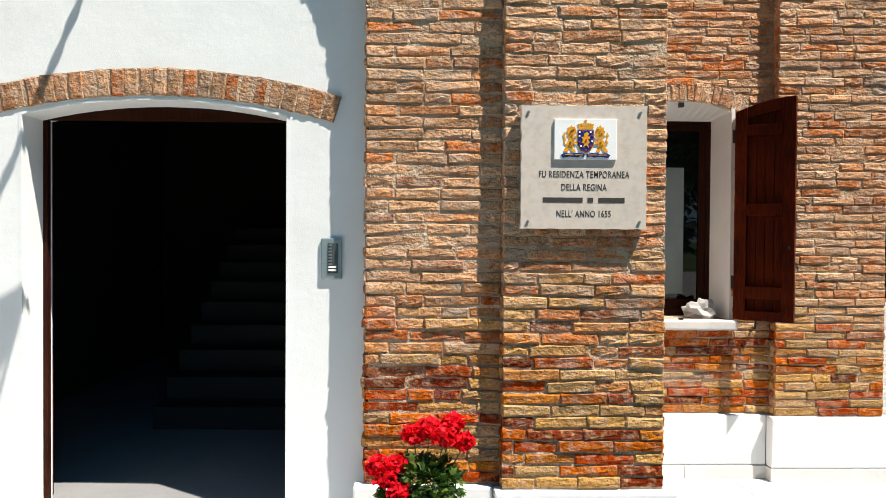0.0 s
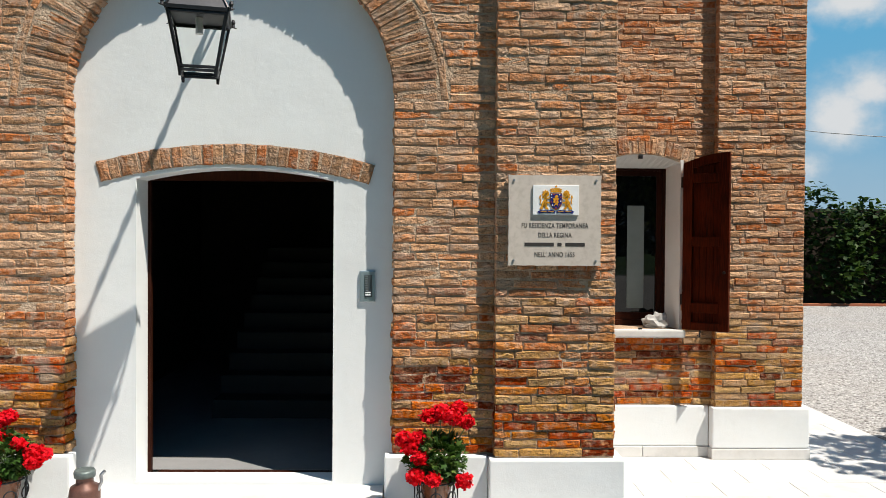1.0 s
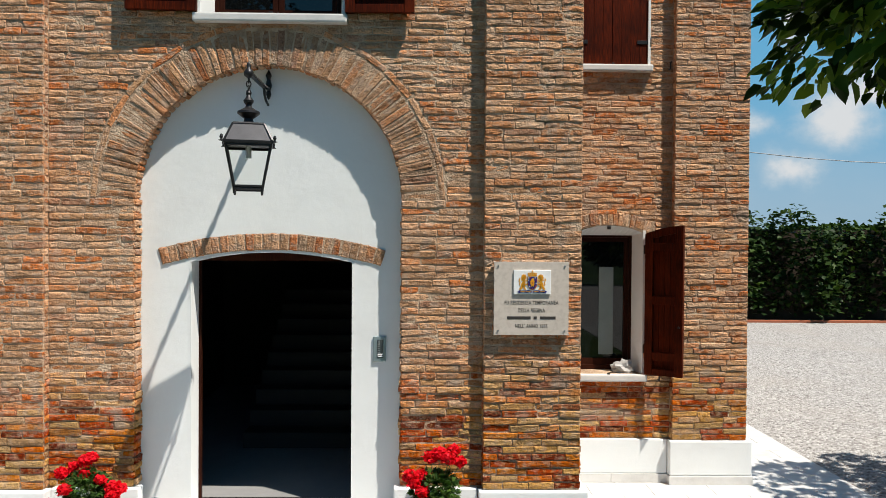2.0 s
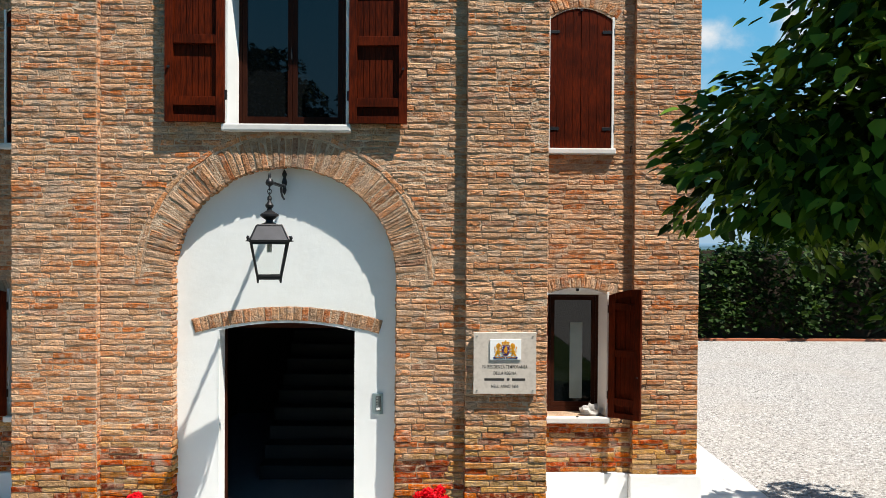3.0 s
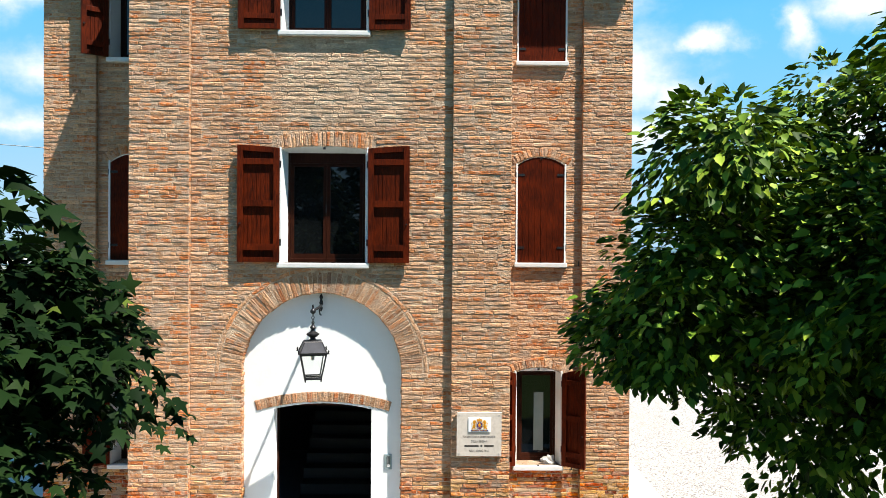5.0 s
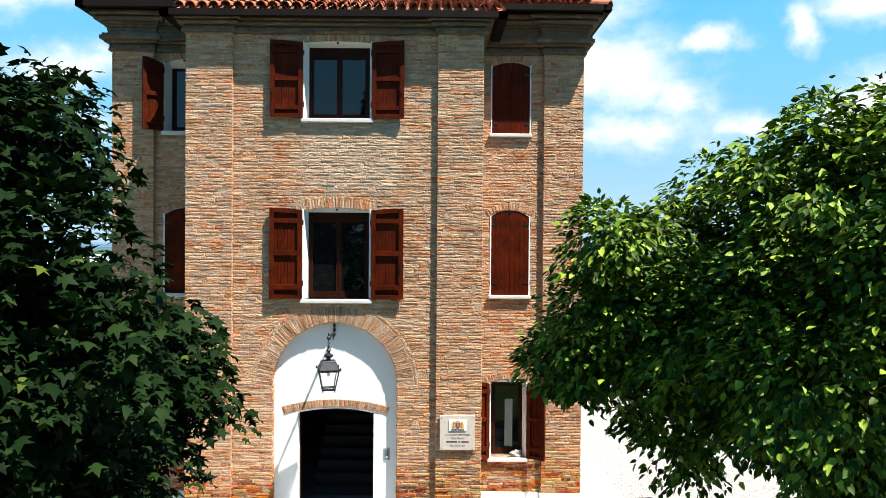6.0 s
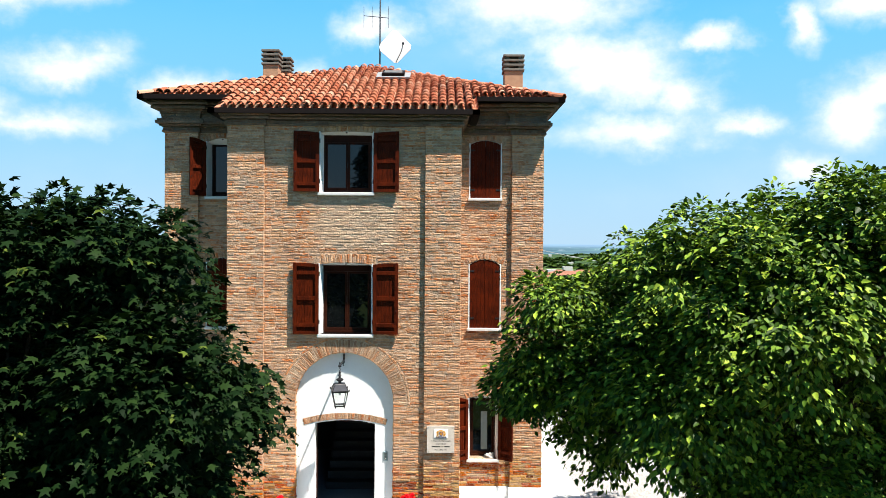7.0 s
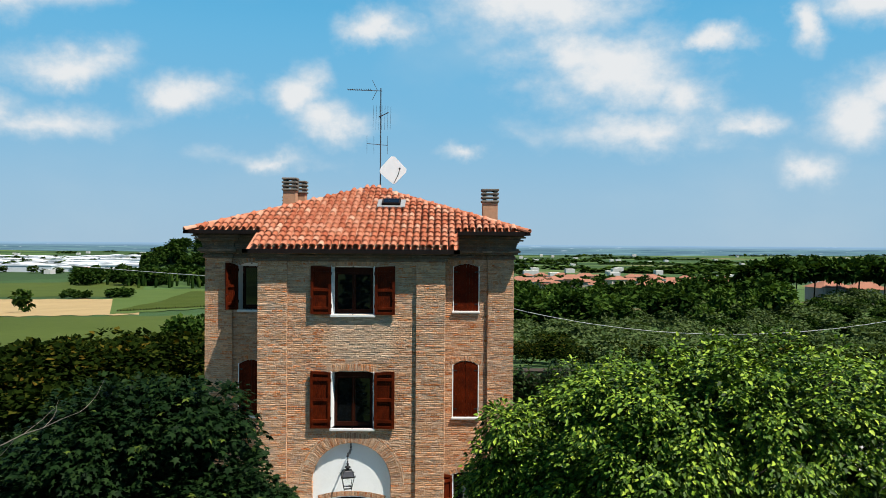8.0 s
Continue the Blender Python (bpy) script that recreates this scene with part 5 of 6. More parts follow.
for i in range(64):
    t = i / 64 * 4
    k, f = int(t), t % 1
    a, b = [(-1, -1), (1, -1), (1, 1), (-1, 1)][k], [(1, -1), (1, 1), (-1, 1), (-1, -1)][k]
    cut = 1 - 0.011 * abs(math.sin(f * math.pi * 6)) ** 3 - 0.004 * RNG.random()
    edge.append(((a[0] + (b[0] - a[0]) * f) * PW / 2 * (cut if k in (1, 3) else 1), (a[1] + (b[1] - a[1]) * f) * PH / 2 * (cut if k in (0, 2) else 1)))
part("slab", bm_slab(edge, [], -0.030, 0.012), LIMESTONE, plaque)
tile = part("painted_tile", bm_box(-0.142, 0.150, -0.0415, -0.0305, 0.034, 0.224, 0.003), GLAZE, plaque, "white glazed tile with a painted coat of arms")
ty = -0.0430


def flat(outline, mat, label="", lift=0.0):
    return part("painted_shape", bm_slab([(x + 0.004, z + 0.129) for x, z in outline], [], ty - 0.0012 - lift, ty + 0.0012 - lift), mat, tile, label)


BROWN_PAINT = plain("brown_glaze", (0.16, 0.05, 0.008), (0.10, 0.03, 0.006), 0.3, 0, 60, 200)
RED_PAINT = plain("red_glaze", (0.40, 0.03, 0.02), (0.30, 0.02, 0.015), 0.3, 0, 60, 200)
SHIELD = [(-0.036, 0.042), (0.036, 0.042), (0.036, -0.022), (0.021, -0.048), (0, -0.058), (-0.021, -0.048), (-0.036, -0.022)]
flat([(x * 1.10, z * 1.08 - 0.001) for x, z in SHIELD], GOLD_PAINT, "ochre rim of the shield")
flat(SHIELD, BLUE_PAINT, "blue painted shield", 0.0025)
flat([(-0.015, -0.040), (-0.006, -0.020), (-0.020, -0.016), (-0.014, -0.002), (-0.022, 0.010), (-0.010, 0.012), (-0.008, 0.026), (0.006, 0.034), (0.014, 0.024), (0.007, 0.014),
      (0.020, 0.012), (0.016, 0.0), (0.008, 0.0), (0.018, -0.014), (0.010, -0.022), (0.014, -0.042), (0.004, -0.028), (-0.004, -0.030)], GOLD_PAINT, "ochre painted charge", 0.005)
flat([(0.0, 0.004), (0.006, -0.006), (-0.004, -0.012)], RED_PAINT, "", 0.0075)
for i, (bx, bz) in enumerate(((-0.029, 0.034), (-0.014, 0.036), (0.022, 0.034), (0.029, 0.018), (-0.030, 0.016), (-0.030, -0.012), (0.029, -0.008), (0.024, -0.030), (-0.023, -0.032), (0.0, -0.050))):
    flat([(bx - 0.0035, bz - 0.004), (bx + 0.0035, bz - 0.004), (bx + 0.0035, bz + 0.004), (bx - 0.0035, bz + 0.004)], RED_PAINT if i % 2 else GLAZE, "", 0.005)
# crown: band, five arches and an orb
flat([(-0.034, 0.049), (0.034, 0.049), (0.036, 0.057), (-0.036, 0.057)], GOLD_PAINT, "ochre painted crown band")
for k in range(5):
    bx = -0.028 + k * 0.014
    flat([(bx - 0.0055, 0.0585), (bx + 0.0055, 0.0585), (bx * 1.12 + 0.0065, 0.070), (bx * 0.7 + 0.003, 0.079 - abs(bx) * 0.15), (bx * 0.7 - 0.003, 0.079 - abs(bx) * 0.15), (bx * 1.12 - 0.0065, 0.070)], GOLD_PAINT)
flat([(0.006 * math.cos(k * math.pi / 5), 0.087 + 0.006 * math.sin(k * math.pi / 5)) for k in range(10)], GOLD_PAINT)
for s in (-1, 1):
    def side(pts, mat, label="", lift=0.0):
        flat([(s * x, z) for x, z in (pts if s > 0 else pts[::-1])], mat, label, lift)
    side([(0.046, 0.046), (0.053, 0.060), (0.060, 0.057), (0.068, 0.066), (0.074, 0.056), (0.084, 0.056), (0.083, 0.044), (0.092, 0.036), (0.085, 0.026), (0.090, 0.014), (0.080, 0.012),
          (0.074, 0.002), (0.060, 0.008), (0.054, 0.024), (0.045, 0.030)], GOLD_PAINT, "ochre painted mane and head")
    side([(0.058, 0.006), (0.078, 0.002), (0.088, -0.014), (0.090, -0.034), (0.100, -0.046), (0.104, -0.058), (0.084, -0.060), (0.080, -0.046), (0.070, -0.040), (0.066, -0.058), (0.046, -0.060),
          (0.050, -0.050), (0.058, -0.044), (0.056, -0.026)], GOLD_PAINT, "ochre painted body and legs")
    side([(0.040, 0.020), (0.060, 0.012), (0.060, 0.002), (0.042, 0.010)], GOLD_PAINT, "", 0.0025)
    side([(0.040, -0.012), (0.058, -0.010), (0.060, -0.020), (0.042, -0.022)], GOLD_PAINT, "", 0.0025)
    side([(0.090, -0.030), (0.104, -0.020), (0.100, 0.0), (0.108, 0.018), (0.100, 0.034), (0.095, 0.022), (0.099, 0.012), (0.092, -0.002), (0.096, -0.018)], GOLD_PAINT, "ochre painted tail")
    for px, pz in ((0.066, 0.040), (0.074, 0.028), (0.064, 0.020), (0.070, -0.012), (0.076, -0.028), (0.066, -0.030), (0.056, 0.046)):
        side([(px - 0.004, pz - 0.0012), (px + 0.002, pz - 0.0028), (px + 0.0045, pz + 0.0012), (px - 0.001, pz + 0.0018)], BROWN_PAINT, "", 0.0035)
    side([(0.004, -0.068), (0.03, -0.062), (0.062, -0.066), (0.10, -0.064), (0.116, -0.072), (0.106, -0.086), (0.07, -0.080), (0.04, -0.084), (0.022, -0.078), (0.006, -0.084)], BLUE_PAINT, "blue painted ribbon")
    side([(0.012, -0.071), (0.05, -0.070), (0.05, -0.0735), (0.012, -0.0745)], GOLD_PAINT, "", 0.0025)
    side([(0.058, -0.071), (0.098, -0.070), (0.098, -0.0735), (0.058, -0.0745)], GOLD_PAINT, "", 0.0025)
LY = -0.0308
text_mesh("FU RESIDENZA TEMPORANEA", 0.044, (0.0, LY, -0.034), INK, plaque)
text_mesh("DELLA REGINA", 0.044, (0.0, LY, -0.094), INK, plaque)
text_mesh("NELL' ANNO 1655", 0.044, (0.0, LY, -0.218), INK, plaque)
for x0, x1 in ((-0.192, -0.005), (0.018, 0.044), (0.068, 0.192)):
    part("letter_bar", bm_box(x0, x1, LY - 0.0006, LY + 0.0004, -0.164, -0.141), INK, plaque)
for x in (-0.262, 0.262):
    for z in (-0.255, 0.255):
        part("screw", bm_rod((x, -0.036, z), (x, -0.028, z), 0.0075, 0.0065, 10), STEEL, plaque, "steel dome screw")

intercom = thing("intercom_panel", "small grey metal intercom panel on the white plaster", "intercom", at=(0.806, Y_NICHE + 0.008, 1.524))
part("housing", bm_box(-0.052, 0.052, -0.024, 0.004, -0.103, 0.103, 0.006), plain("blue_grey_metal", (0.30, 0.37, 0.40), (0.25, 0.31, 0.34), 0.35, 0.5), intercom)
part("face", bm_box(-0.018, 0.032, -0.028, -0.0245, -0.072, 0.078, 0.002), plain("dark_face", (0.05, 0.06, 0.065), (0.07, 0.08, 0.085), 0.3), intercom)
for i in range(9):
    z = 0.068 - i * 0.0155
    part("button", bm_box(-0.014, 0.004 + (0.022 if i > 6 else 0.0), -0.031, -0.0285, z - 0.005, z + 0.004, 0.001), GLAZE if i > 6 else STEEL, intercom)

# ---- lantern ----
LX, LYY = CX - 0.024, -0.70
lantern = thing("wall_lantern", "black iron lantern hanging from a scrolled wall bracket", "lantern", at=(LX, 0, 0))
bm = bm_lathe([(0.0, -0.12), (0.012, -0.10), (0.022, -0.07), (0.014, -0.04), (0.028, 0.0), (0.014, 0.05), (0.026, 0.08), (0.012, 0.11), (0.0, 0.13)], 12, at=(0, -0.035, 3.66))
part("wall_plate", bm, IRON, lantern)
part("bracket_arm", bm_path([(0, -0.035, 3.63), (0, -0.2, 3.62), (0, -0.45, 3.615), (0, LYY, 3.615)], 0.016, 8), IRON, lantern)
for i in range(9):
    part("arm_collar", bm_lathe([(0.0, -0.012), (0.021, -0.009), (0.026, 0.0), (0.021, 0.009), (0.0, 0.012)], 8, at=(0, -0.16 - i * 0.055, 3.617)), IRON, lantern)
part("arm_knob", bm_lathe([(0.0, -0.045), (0.010, -0.04), (0.034, -0.02), (0.036, 0.0), (0.026, 0.022), (0.012, 0.03), (0.016, 0.05), (0.010, 0.075), (0.0, 0.085)], 12, at=(0, LYY, 3.615)), IRON, lantern, smooth=True)
part("bracket_scroll", bm_path([(0, -0.05, 3.50), (0, -0.13, 3.52), (0, -0.19, 3.56), (0, -0.20, 3.60), (0, -0.16, 3.585), (0, -0.165, 3.555)], 0.010, 6), IRON, lantern)
bm = bmesh.new()
for i in range(5):
    c, rr = Vector((0, LYY, 3.565 - i * 0.032)), 0.017
    pts = [c + Vector((math.cos(a) * rr * (i % 2), math.cos(a) * rr * (1 - i % 2), math.sin(a) * 0.024)) for a in [k * math.pi / 4 for k in range(9)]]
    bm_path(pts, 0.0045, 5, bm)
part("chain", bm, IRON, lantern)
part("cap", bm_lathe([(0.080, -0.092), (0.074, -0.078), (0.036, -0.062), (0.030, -0.042), (0.058, -0.024), (0.080, -0.004), (0.078, 0.010), (0.048, 0.026), (0.024, 0.042), (0.020, 0.058),
                      (0.034, 0.074), (0.037, 0.090), (0.022, 0.108), (0.012, 0.130), (0.016, 0.145), (0.006, 0.165)], 24, at=(0, LYY, 3.325)), IRON, lantern)


HOOD_IRON = plain("weathered_black_iron", (0.045, 0.045, 0.055), (0.03, 0.03, 0.036), 0.42, 0.2, 12)


def frustum(z0, h0, z1, h1, mat, name, hollow=False, t=0.0):
    bm = bmesh.new()
    lo = [bm.verts.new((sx * h0, LYY + sy * h0, z0)) for sx, sy in ((-1, -1), (1, -1), (1, 1), (-1, 1))]
    hi = [bm.verts.new((sx * h1, LYY + sy * h1, z1)) for sx, sy in ((-1, -1), (1, -1), (1, 1), (-1, 1))]
    bm.faces.new(lo[::-1]), bm.faces.new(hi)
    for i in range(4):
        bm.faces.new((lo[i], lo[(i + 1) % 4], hi[(i + 1) % 4], hi[i]))
    return part(name, bm, mat, lantern)


frustum(3.112, 0.160, 3.235, 0.106, HOOD_IRON, "hood")
frustum(3.090, 0.170, 3.111, 0.172, IRON, "hood_rim")
frustum(3.236, 0.112, 3.246, 0.104, IRON, "hood_top")
for sx in (-1, 1):
    for sy in (-1, 1):
        part("corner_bar", bm_rod((sx * 0.156, LYY + sy * 0.156, 3.092), (sx * 0.097, LYY + sy * 0.097, 2.775), 0.011, 0.010, 6), IRON, lantern)
        part("finial", bm_lathe([(0.0, 0.05), (0.008, 0.045), (0.013, 0.03), (0.008, 0.015), (0.012, 0.0)][::-1], 8, at=(sx * 0.180, LYY + sy * 0.180, 3.098)), IRON, lantern)
        part("hip_bar", bm_rod((sx * 0.163, LYY + sy * 0.163, 3.112), (sx * 0.108, LYY + sy * 0.108, 3.236), 0.008, 0.007, 6), IRON, lantern)
        part("corner_spike", bm_rod((sx * 0.165, LYY + sy * 0.165, 3.10), (sx * 0.197, LYY + sy * 0.197, 3.10), 0.007, 0.003, 5), IRON, lantern)
        part("foot", bm_rod((sx * 0.097, LYY + sy * 0.097, 2.78), (sx * 0.096, LYY + sy * 0.096, 2.74), 0.012, 0.008, 6), IRON, lantern)
for z, h in ((3.082, 0.154), (2.795, 0.101), (2.776, 0.097)):
    for k in range(4):
        c = [(-h, -h), (h, -h), (h, h), (-h, h)]
        p, q = c[k], c[(k + 1) % 4]
        part("cross_bar", bm_rod((p[0], LYY + p[1], z), (q[0], LYY + q[1], z), 0.009, 0.009, 6), IRON, lantern)
for k in range(4):
    c = [(-1, -1), (1, -1), (1, 1), (-1, 1)]
    p, q = c[k], c[(k + 1) % 4]
    bm = bmesh.new()
    bm.faces.new([bm.verts.new(v) for v in ((p[0] * 0.098, LYY + p[1] * 0.098, 2.785), (q[0] * 0.098, LYY + q[1] * 0.098, 2.785), (q[0] * 0.152, LYY + q[1] * 0.152, 3.088), (p[0] * 0.152, LYY + p[1] * 0.152, 3.088))])
    pane = part("pane", bm, LAMP_GLASS, lantern)
    pane.visible_shadow = False
part("bulb_holder", bm_rod((0, LYY, 3.10), (0, LYY, 3.00), 0.022, 0.022, 10), plain("grey_porcelain", (0.45, 0.46, 0.47), (0.4, 0.4, 0.41), 0.3), lantern)

# the lantern's body hangs turned towards the yard
for ob in lantern.children:
    if ob.name.split(".")[0] in ("hood", "hood_rim", "hood_top", "corner_bar", "finial", "hip_bar", "corner_spike", "foot", "cross_bar", "pane", "bulb_holder"):
        ob.matrix_local = pose(0, LYY, 0, 0, 0, 13) @ pose(0, -LYY, 0)

# ---- roof fittings ----
CHIMNEY_BRICK = plain("pale_chimney_brick", (0.40, 0.24, 0.15), (0.33, 0.19, 0.12), 0.9, 0, 8, 60, 0.6, 0.01)
CONCRETE = plain("weathered_concrete", (0.17, 0.155, 0.135), (0.10, 0.09, 0.08), 0.9, 0, 8, 60, 0.5, 0.01)


def chimney(x0, x1, y0, y1, z0, zt, label):
    top = thing("chimney", label, "chimney", "roof chimneys", at=((x0 + x1) / 2, (y0 + y1) / 2, z0))
    hx, hy = (x1 - x0) / 2, (y1 - y0) / 2
    h = zt - z0
    part("shaft", bm_box(-hx, hx, -hy, hy, 0, h - 0.46, 0.01), CHIMNEY_BRICK, top)
    for i in range(4):
        z = h - 0.46 + i * 0.115
        part("cap_slab", bm_box(-hx - 0.035, hx + 0.035, -hy - 0.035, hy + 0.035, z + 0.001, z + 0.06, 0.012), CONCRETE, top)
        if i < 3:
            for sx in (-1, 1):
                for sy in (-1, 1):
                    part("cap_post", bm_box(sx * hx * 0.72 - 0.05, sx * hx * 0.72 + 0.05, sy * hy * 0.72 - 0.05, sy * hy * 0.72 + 0.05, z + 0.061, z + 0.115), CONCRETE, top)
    return top


def roof_at(x, y):
    return EZ + min((y - EY) * SLOPE, abs((EX0 if x < 0 else EX1) - x) * SIDE_SLOPE)


chimney(3.53, 3.98, 2.1, 2.55, roof_at(3.9, 2.1) - 0.05, 10.87, "brick chimney with stacked louvre slabs above the hip")
chimney(-2.70, -2.30, 3.35, 3.75, roof_at(-2.8, 3.3) - 0.08, 11.27, "brick chimney with stacked louvre slabs near the hip")
chimney(-2.52, -2.12, 3.95, 4.35, roof_at(-2.6, 3.9) - 0.08, 11.22, "brick chimney standing behind its twin")
chimney(-3.35, -2.98, 6.4, 6.8, 9.7, 10.85, "small chimney behind the ridge")

mast = thing("antenna_mast", "thin grey mast with three television aerials on the ridge", "antenna", at=(0.273, 4.47, 10.66))
ALU = plain("dull_aluminium", (0.10, 0.10, 0.11), (0.07, 0.07, 0.075), 0.5, 0.6)
part("pole", bm_rod((0, 0, -0.1), (0, 0, 3.62), 0.022, 0.018, 8), ALU, mast)
part("boom", bm_rod((0.05, 0, 3.52), (-1.1, 0, 3.56), 0.012, 0.012, 6), ALU, mast)
for i in range(11):
    part("element", bm_rod((-1.08 + i * 0.075, -0.10, 3.56), (-1.08 + i * 0.075, 0.10, 3.56), 0.012, 0.012, 5), ALU, mast)
for s in (-1, 1):
    part("reflector", bm_rod((-0.12, 0, 3.55), (-0.28, 0, 3.55 + s * 0.32), 0.008, 0.008, 5), ALU, mast)
part("boom", bm_rod((-0.06, 0.0, 2.66), (0.26, -0.1, 2.80), 0.018, 0.018, 6), ALU, mast)
for i in range(7):
    part("grid_wire", bm_rod((-0.26 + i * 0.095, 0.05, 2.25), (-0.24 + i * 0.095, 0.05, 3.05), 0.004, 0.004, 4), ALU, mast)
part("boom", bm_rod((-0.46, 0, 1.79), (0.24, 0, 1.73), 0.010, 0.010, 6), ALU, mast)
for x in (-0.45, -0.22, 0.23):
    part("element", bm_rod((x, 0, 1.45), (x, 0, 2.05), 0.005, 0.005, 4), ALU, mast)
dish = thing("satellite_dish", "flat white square satellite dish on the mast", "satellite dish", at=(0.68, 4.33, 11.58))
WHITE_PAINT = plain("white_paint", (0.80, 0.81, 0.82), (0.74, 0.75, 0.76), 0.4)
bm = bm_slab([(-0.42, -0.03), (-0.39, -0.13), (0.0, -0.46), (0.09, -0.46), (0.45, -0.08), (0.46, 0.03), (0.08, 0.42), (-0.04, 0.44), (-0.37, 0.08)], [], -0.02, 0.02)
panel = part("reflector", bm, WHITE_PAINT, dish)
part("arm", bm_path([(0.04, 0.0, -0.46), (0.20, -0.16, -0.18), (0.25, -0.22, 0.0)], 0.012, 6), IRON, dish)
part("feed", bm_rod((0.25, -0.25, 0.01), (0.25, -0.17, 0.01), 0.035, 0.03, 10), IRON, dish)
part("clamp", bm_rod((-0.30, 0.14, 0), (-0.1, 0.02, 0), 0.02, 0.02, 6), IRON, dish)
sky_y = 2.55
skylight = thing("skylight", "small roof light with grey metal flashing", "skylight", at=(0.78, sky_y, roof_at(0.5, sky_y) + 0.10))
tilt = math.degrees(math.atan(SLOPE))
for nm, box, mt in (("flashing", (-0.42, 0.42, -0.32, 0.32, 0.0, 0.05), plain("lead_flashing", (0.26, 0.27, 0.28), (0.18, 0.19, 0.2), 0.6, 0.1)),
                    ("skylight_frame", (-0.28, 0.28, -0.22, 0.22, 0.051, 0.12), EAVE_WOOD), ("pane", (-0.23, 0.23, -0.17, 0.17, 0.121, 0.13), GLASS_DARK)):
    ob = part(nm, bm_box(*box, 0.006), mt, skylight)
    ob.matrix_local = pose(0, 0, 0.03, tilt, 0, 0)

# hooks that hold the shutters
for x, y, z in ((3.60, Y_FLANK, 4.14), (3.60, Y_FLANK, 7.2), (3.52, Y_FLANK, 1.03), (-3.65, Y_FLANK, 4.14)):
    hook = part("shutter_dog", bm_path([(0, 0.02, 0), (0, -0.05, 0), (0, -0.055, 0.06), (0.01, -0.06, 0.07)], 0.008, 6), IRON)
    hook.location = (x, y, z)
    tagged(hook, "small black iron shutter dog on the brick wall", "shutter hook", "shutter hooks")

bm = bmesh.new()
bmesh.ops.create_icosphere(bm, subdivisions=3, radius=0.09)
for v in bm.verts:
    k = 1 + 0.8 * noise.noise(v.co * 18) + 0.5 * noise.noise(v.co * 40)
    v.co = Vector((v.co.x * 1.1 * k, v.co.y * 0.7 * k, max(-0.045, v.co.z * 0.85 * k)))
bag = part("paper_bag", bm, plain("crumpled_paper", (0.42, 0.41, 0.40), (0.34, 0.33, 0.32), 0.9))
bag.location = (3.20, Y_FLANK + 0.08, 1.131)
tagged(bag, "crumpled white paper bag lying on the window sill", "bag")
# flat pale strip before the glass, painted as a reflection in the pane
curtain = part("curtain", bm_slab(rect(2.98, 3.13, 1.24, 2.15), [], Y_FLANK + 0.268, Y_FLANK + 0.272), plain("pale_pane_reflection", (0.20, 0.24, 0.24), (0.16, 0.20, 0.20), 0.8))
tagged(curtain, "pale blind hanging in the window", "blind")

# ---- flower pots ----


def geranium(x, y, seed, heads):
    rng = np.random.default_rng(seed)
    top = thing("flower_pot", "red geranium in a glazed pot on a black wire stand", "potted plant", "geraniums by the entrance", at=(x, y, 0))
    part("pot", bm_lathe([(0.07, 0.16), (0.075, 0.165), (0.105, 0.33), (0.115, 0.335), (0.115, 0.36), (0.10, 0.355), (0.095, 0.33)], 20), plain("brown_glazed_pot", (0.20, 0.07, 0.025), (0.10, 0.03, 0.012), 0.25, 0, 8), top, smooth=True)
    for a in range(3):
        c, s = math.cos(a * 2.09 + 0.5), math.sin(a * 2.09 + 0.5)
        part("stand_leg", bm_path([(c * 0.13, s * 0.13, 0.34), (c * 0.12, s * 0.12, 0.16), (c * 0.15, s * 0.15, 0.002)], 0.006, 6), IRON, top)
    for z, r in ((0.34, 0.13), (0.17, 0.12)):
        part("stand_ring", bm_path([(r * math.cos(k * math.pi / 10), r * math.sin(k * math.pi / 10), z) for k in range(21)], 0.006, 6), IRON, top)
    for k in range(8):
        a = k * math.pi / 4
        c = Vector((0.135 * math.cos(a), 0.135 * math.sin(a), 0.255))
        t = Vector((-math.sin(a), math.cos(a), 0))
        part("stand_scroll", bm_path([c + t * 0.035 * math.cos(q) + Vector((0, 0, 0.035 * math.sin(q))) for q in [i * math.pi / 5 for i in range(11)]], 0.004, 5), IRON, top)
    n = 950
    d = rng.normal(0, 1, (n, 3))
    d /= np.linalg.norm(d, axis=1)[:, None]
    w = d * rng.uniform(0.45, 1.0, n)[:, None] * np.array([0.19, 0.15, 0.16]) + np.array([0, -0.01, 0.47])
    ob = new("foliage", leaves_mesh("foliage", w, d, 0.042, LEAF_POT, LEAF_LOBED, LOBED_FACES, rng, 0.0, 0.5))
    ob.parent = top
    for hx, hy, hz, hr in heads:
        hr *= 0.88
        part("stem", bm_rod((hx * 0.3, hy * 0.3, 0.44), (hx, hy, hz - 0.02), 0.004, 0.003, 5), plain("green_stem", (0.10, 0.16, 0.05), (0.07, 0.12, 0.04)), top)
        n = 240
        d = rng.normal(0, 1, (n, 3))
        d /= np.linalg.norm(d, axis=1)[:, None]
        w = d * rng.uniform(0.6, 1.02, n)[:, None] * np.array([hr, hr, hr * 0.8]) + np.array([hx, hy, hz])
        ob = new("flower_head", leaves_mesh("flower_head", w, np.cross(d, rng.normal(0, 1, (n, 3))), 0.030, PETAL, LEAF_QUAD, QUAD_FACES, rng, 0.0, 0.3))
        ob.parent = top
        tagged(ob, "round head of scarlet petals")
    return top


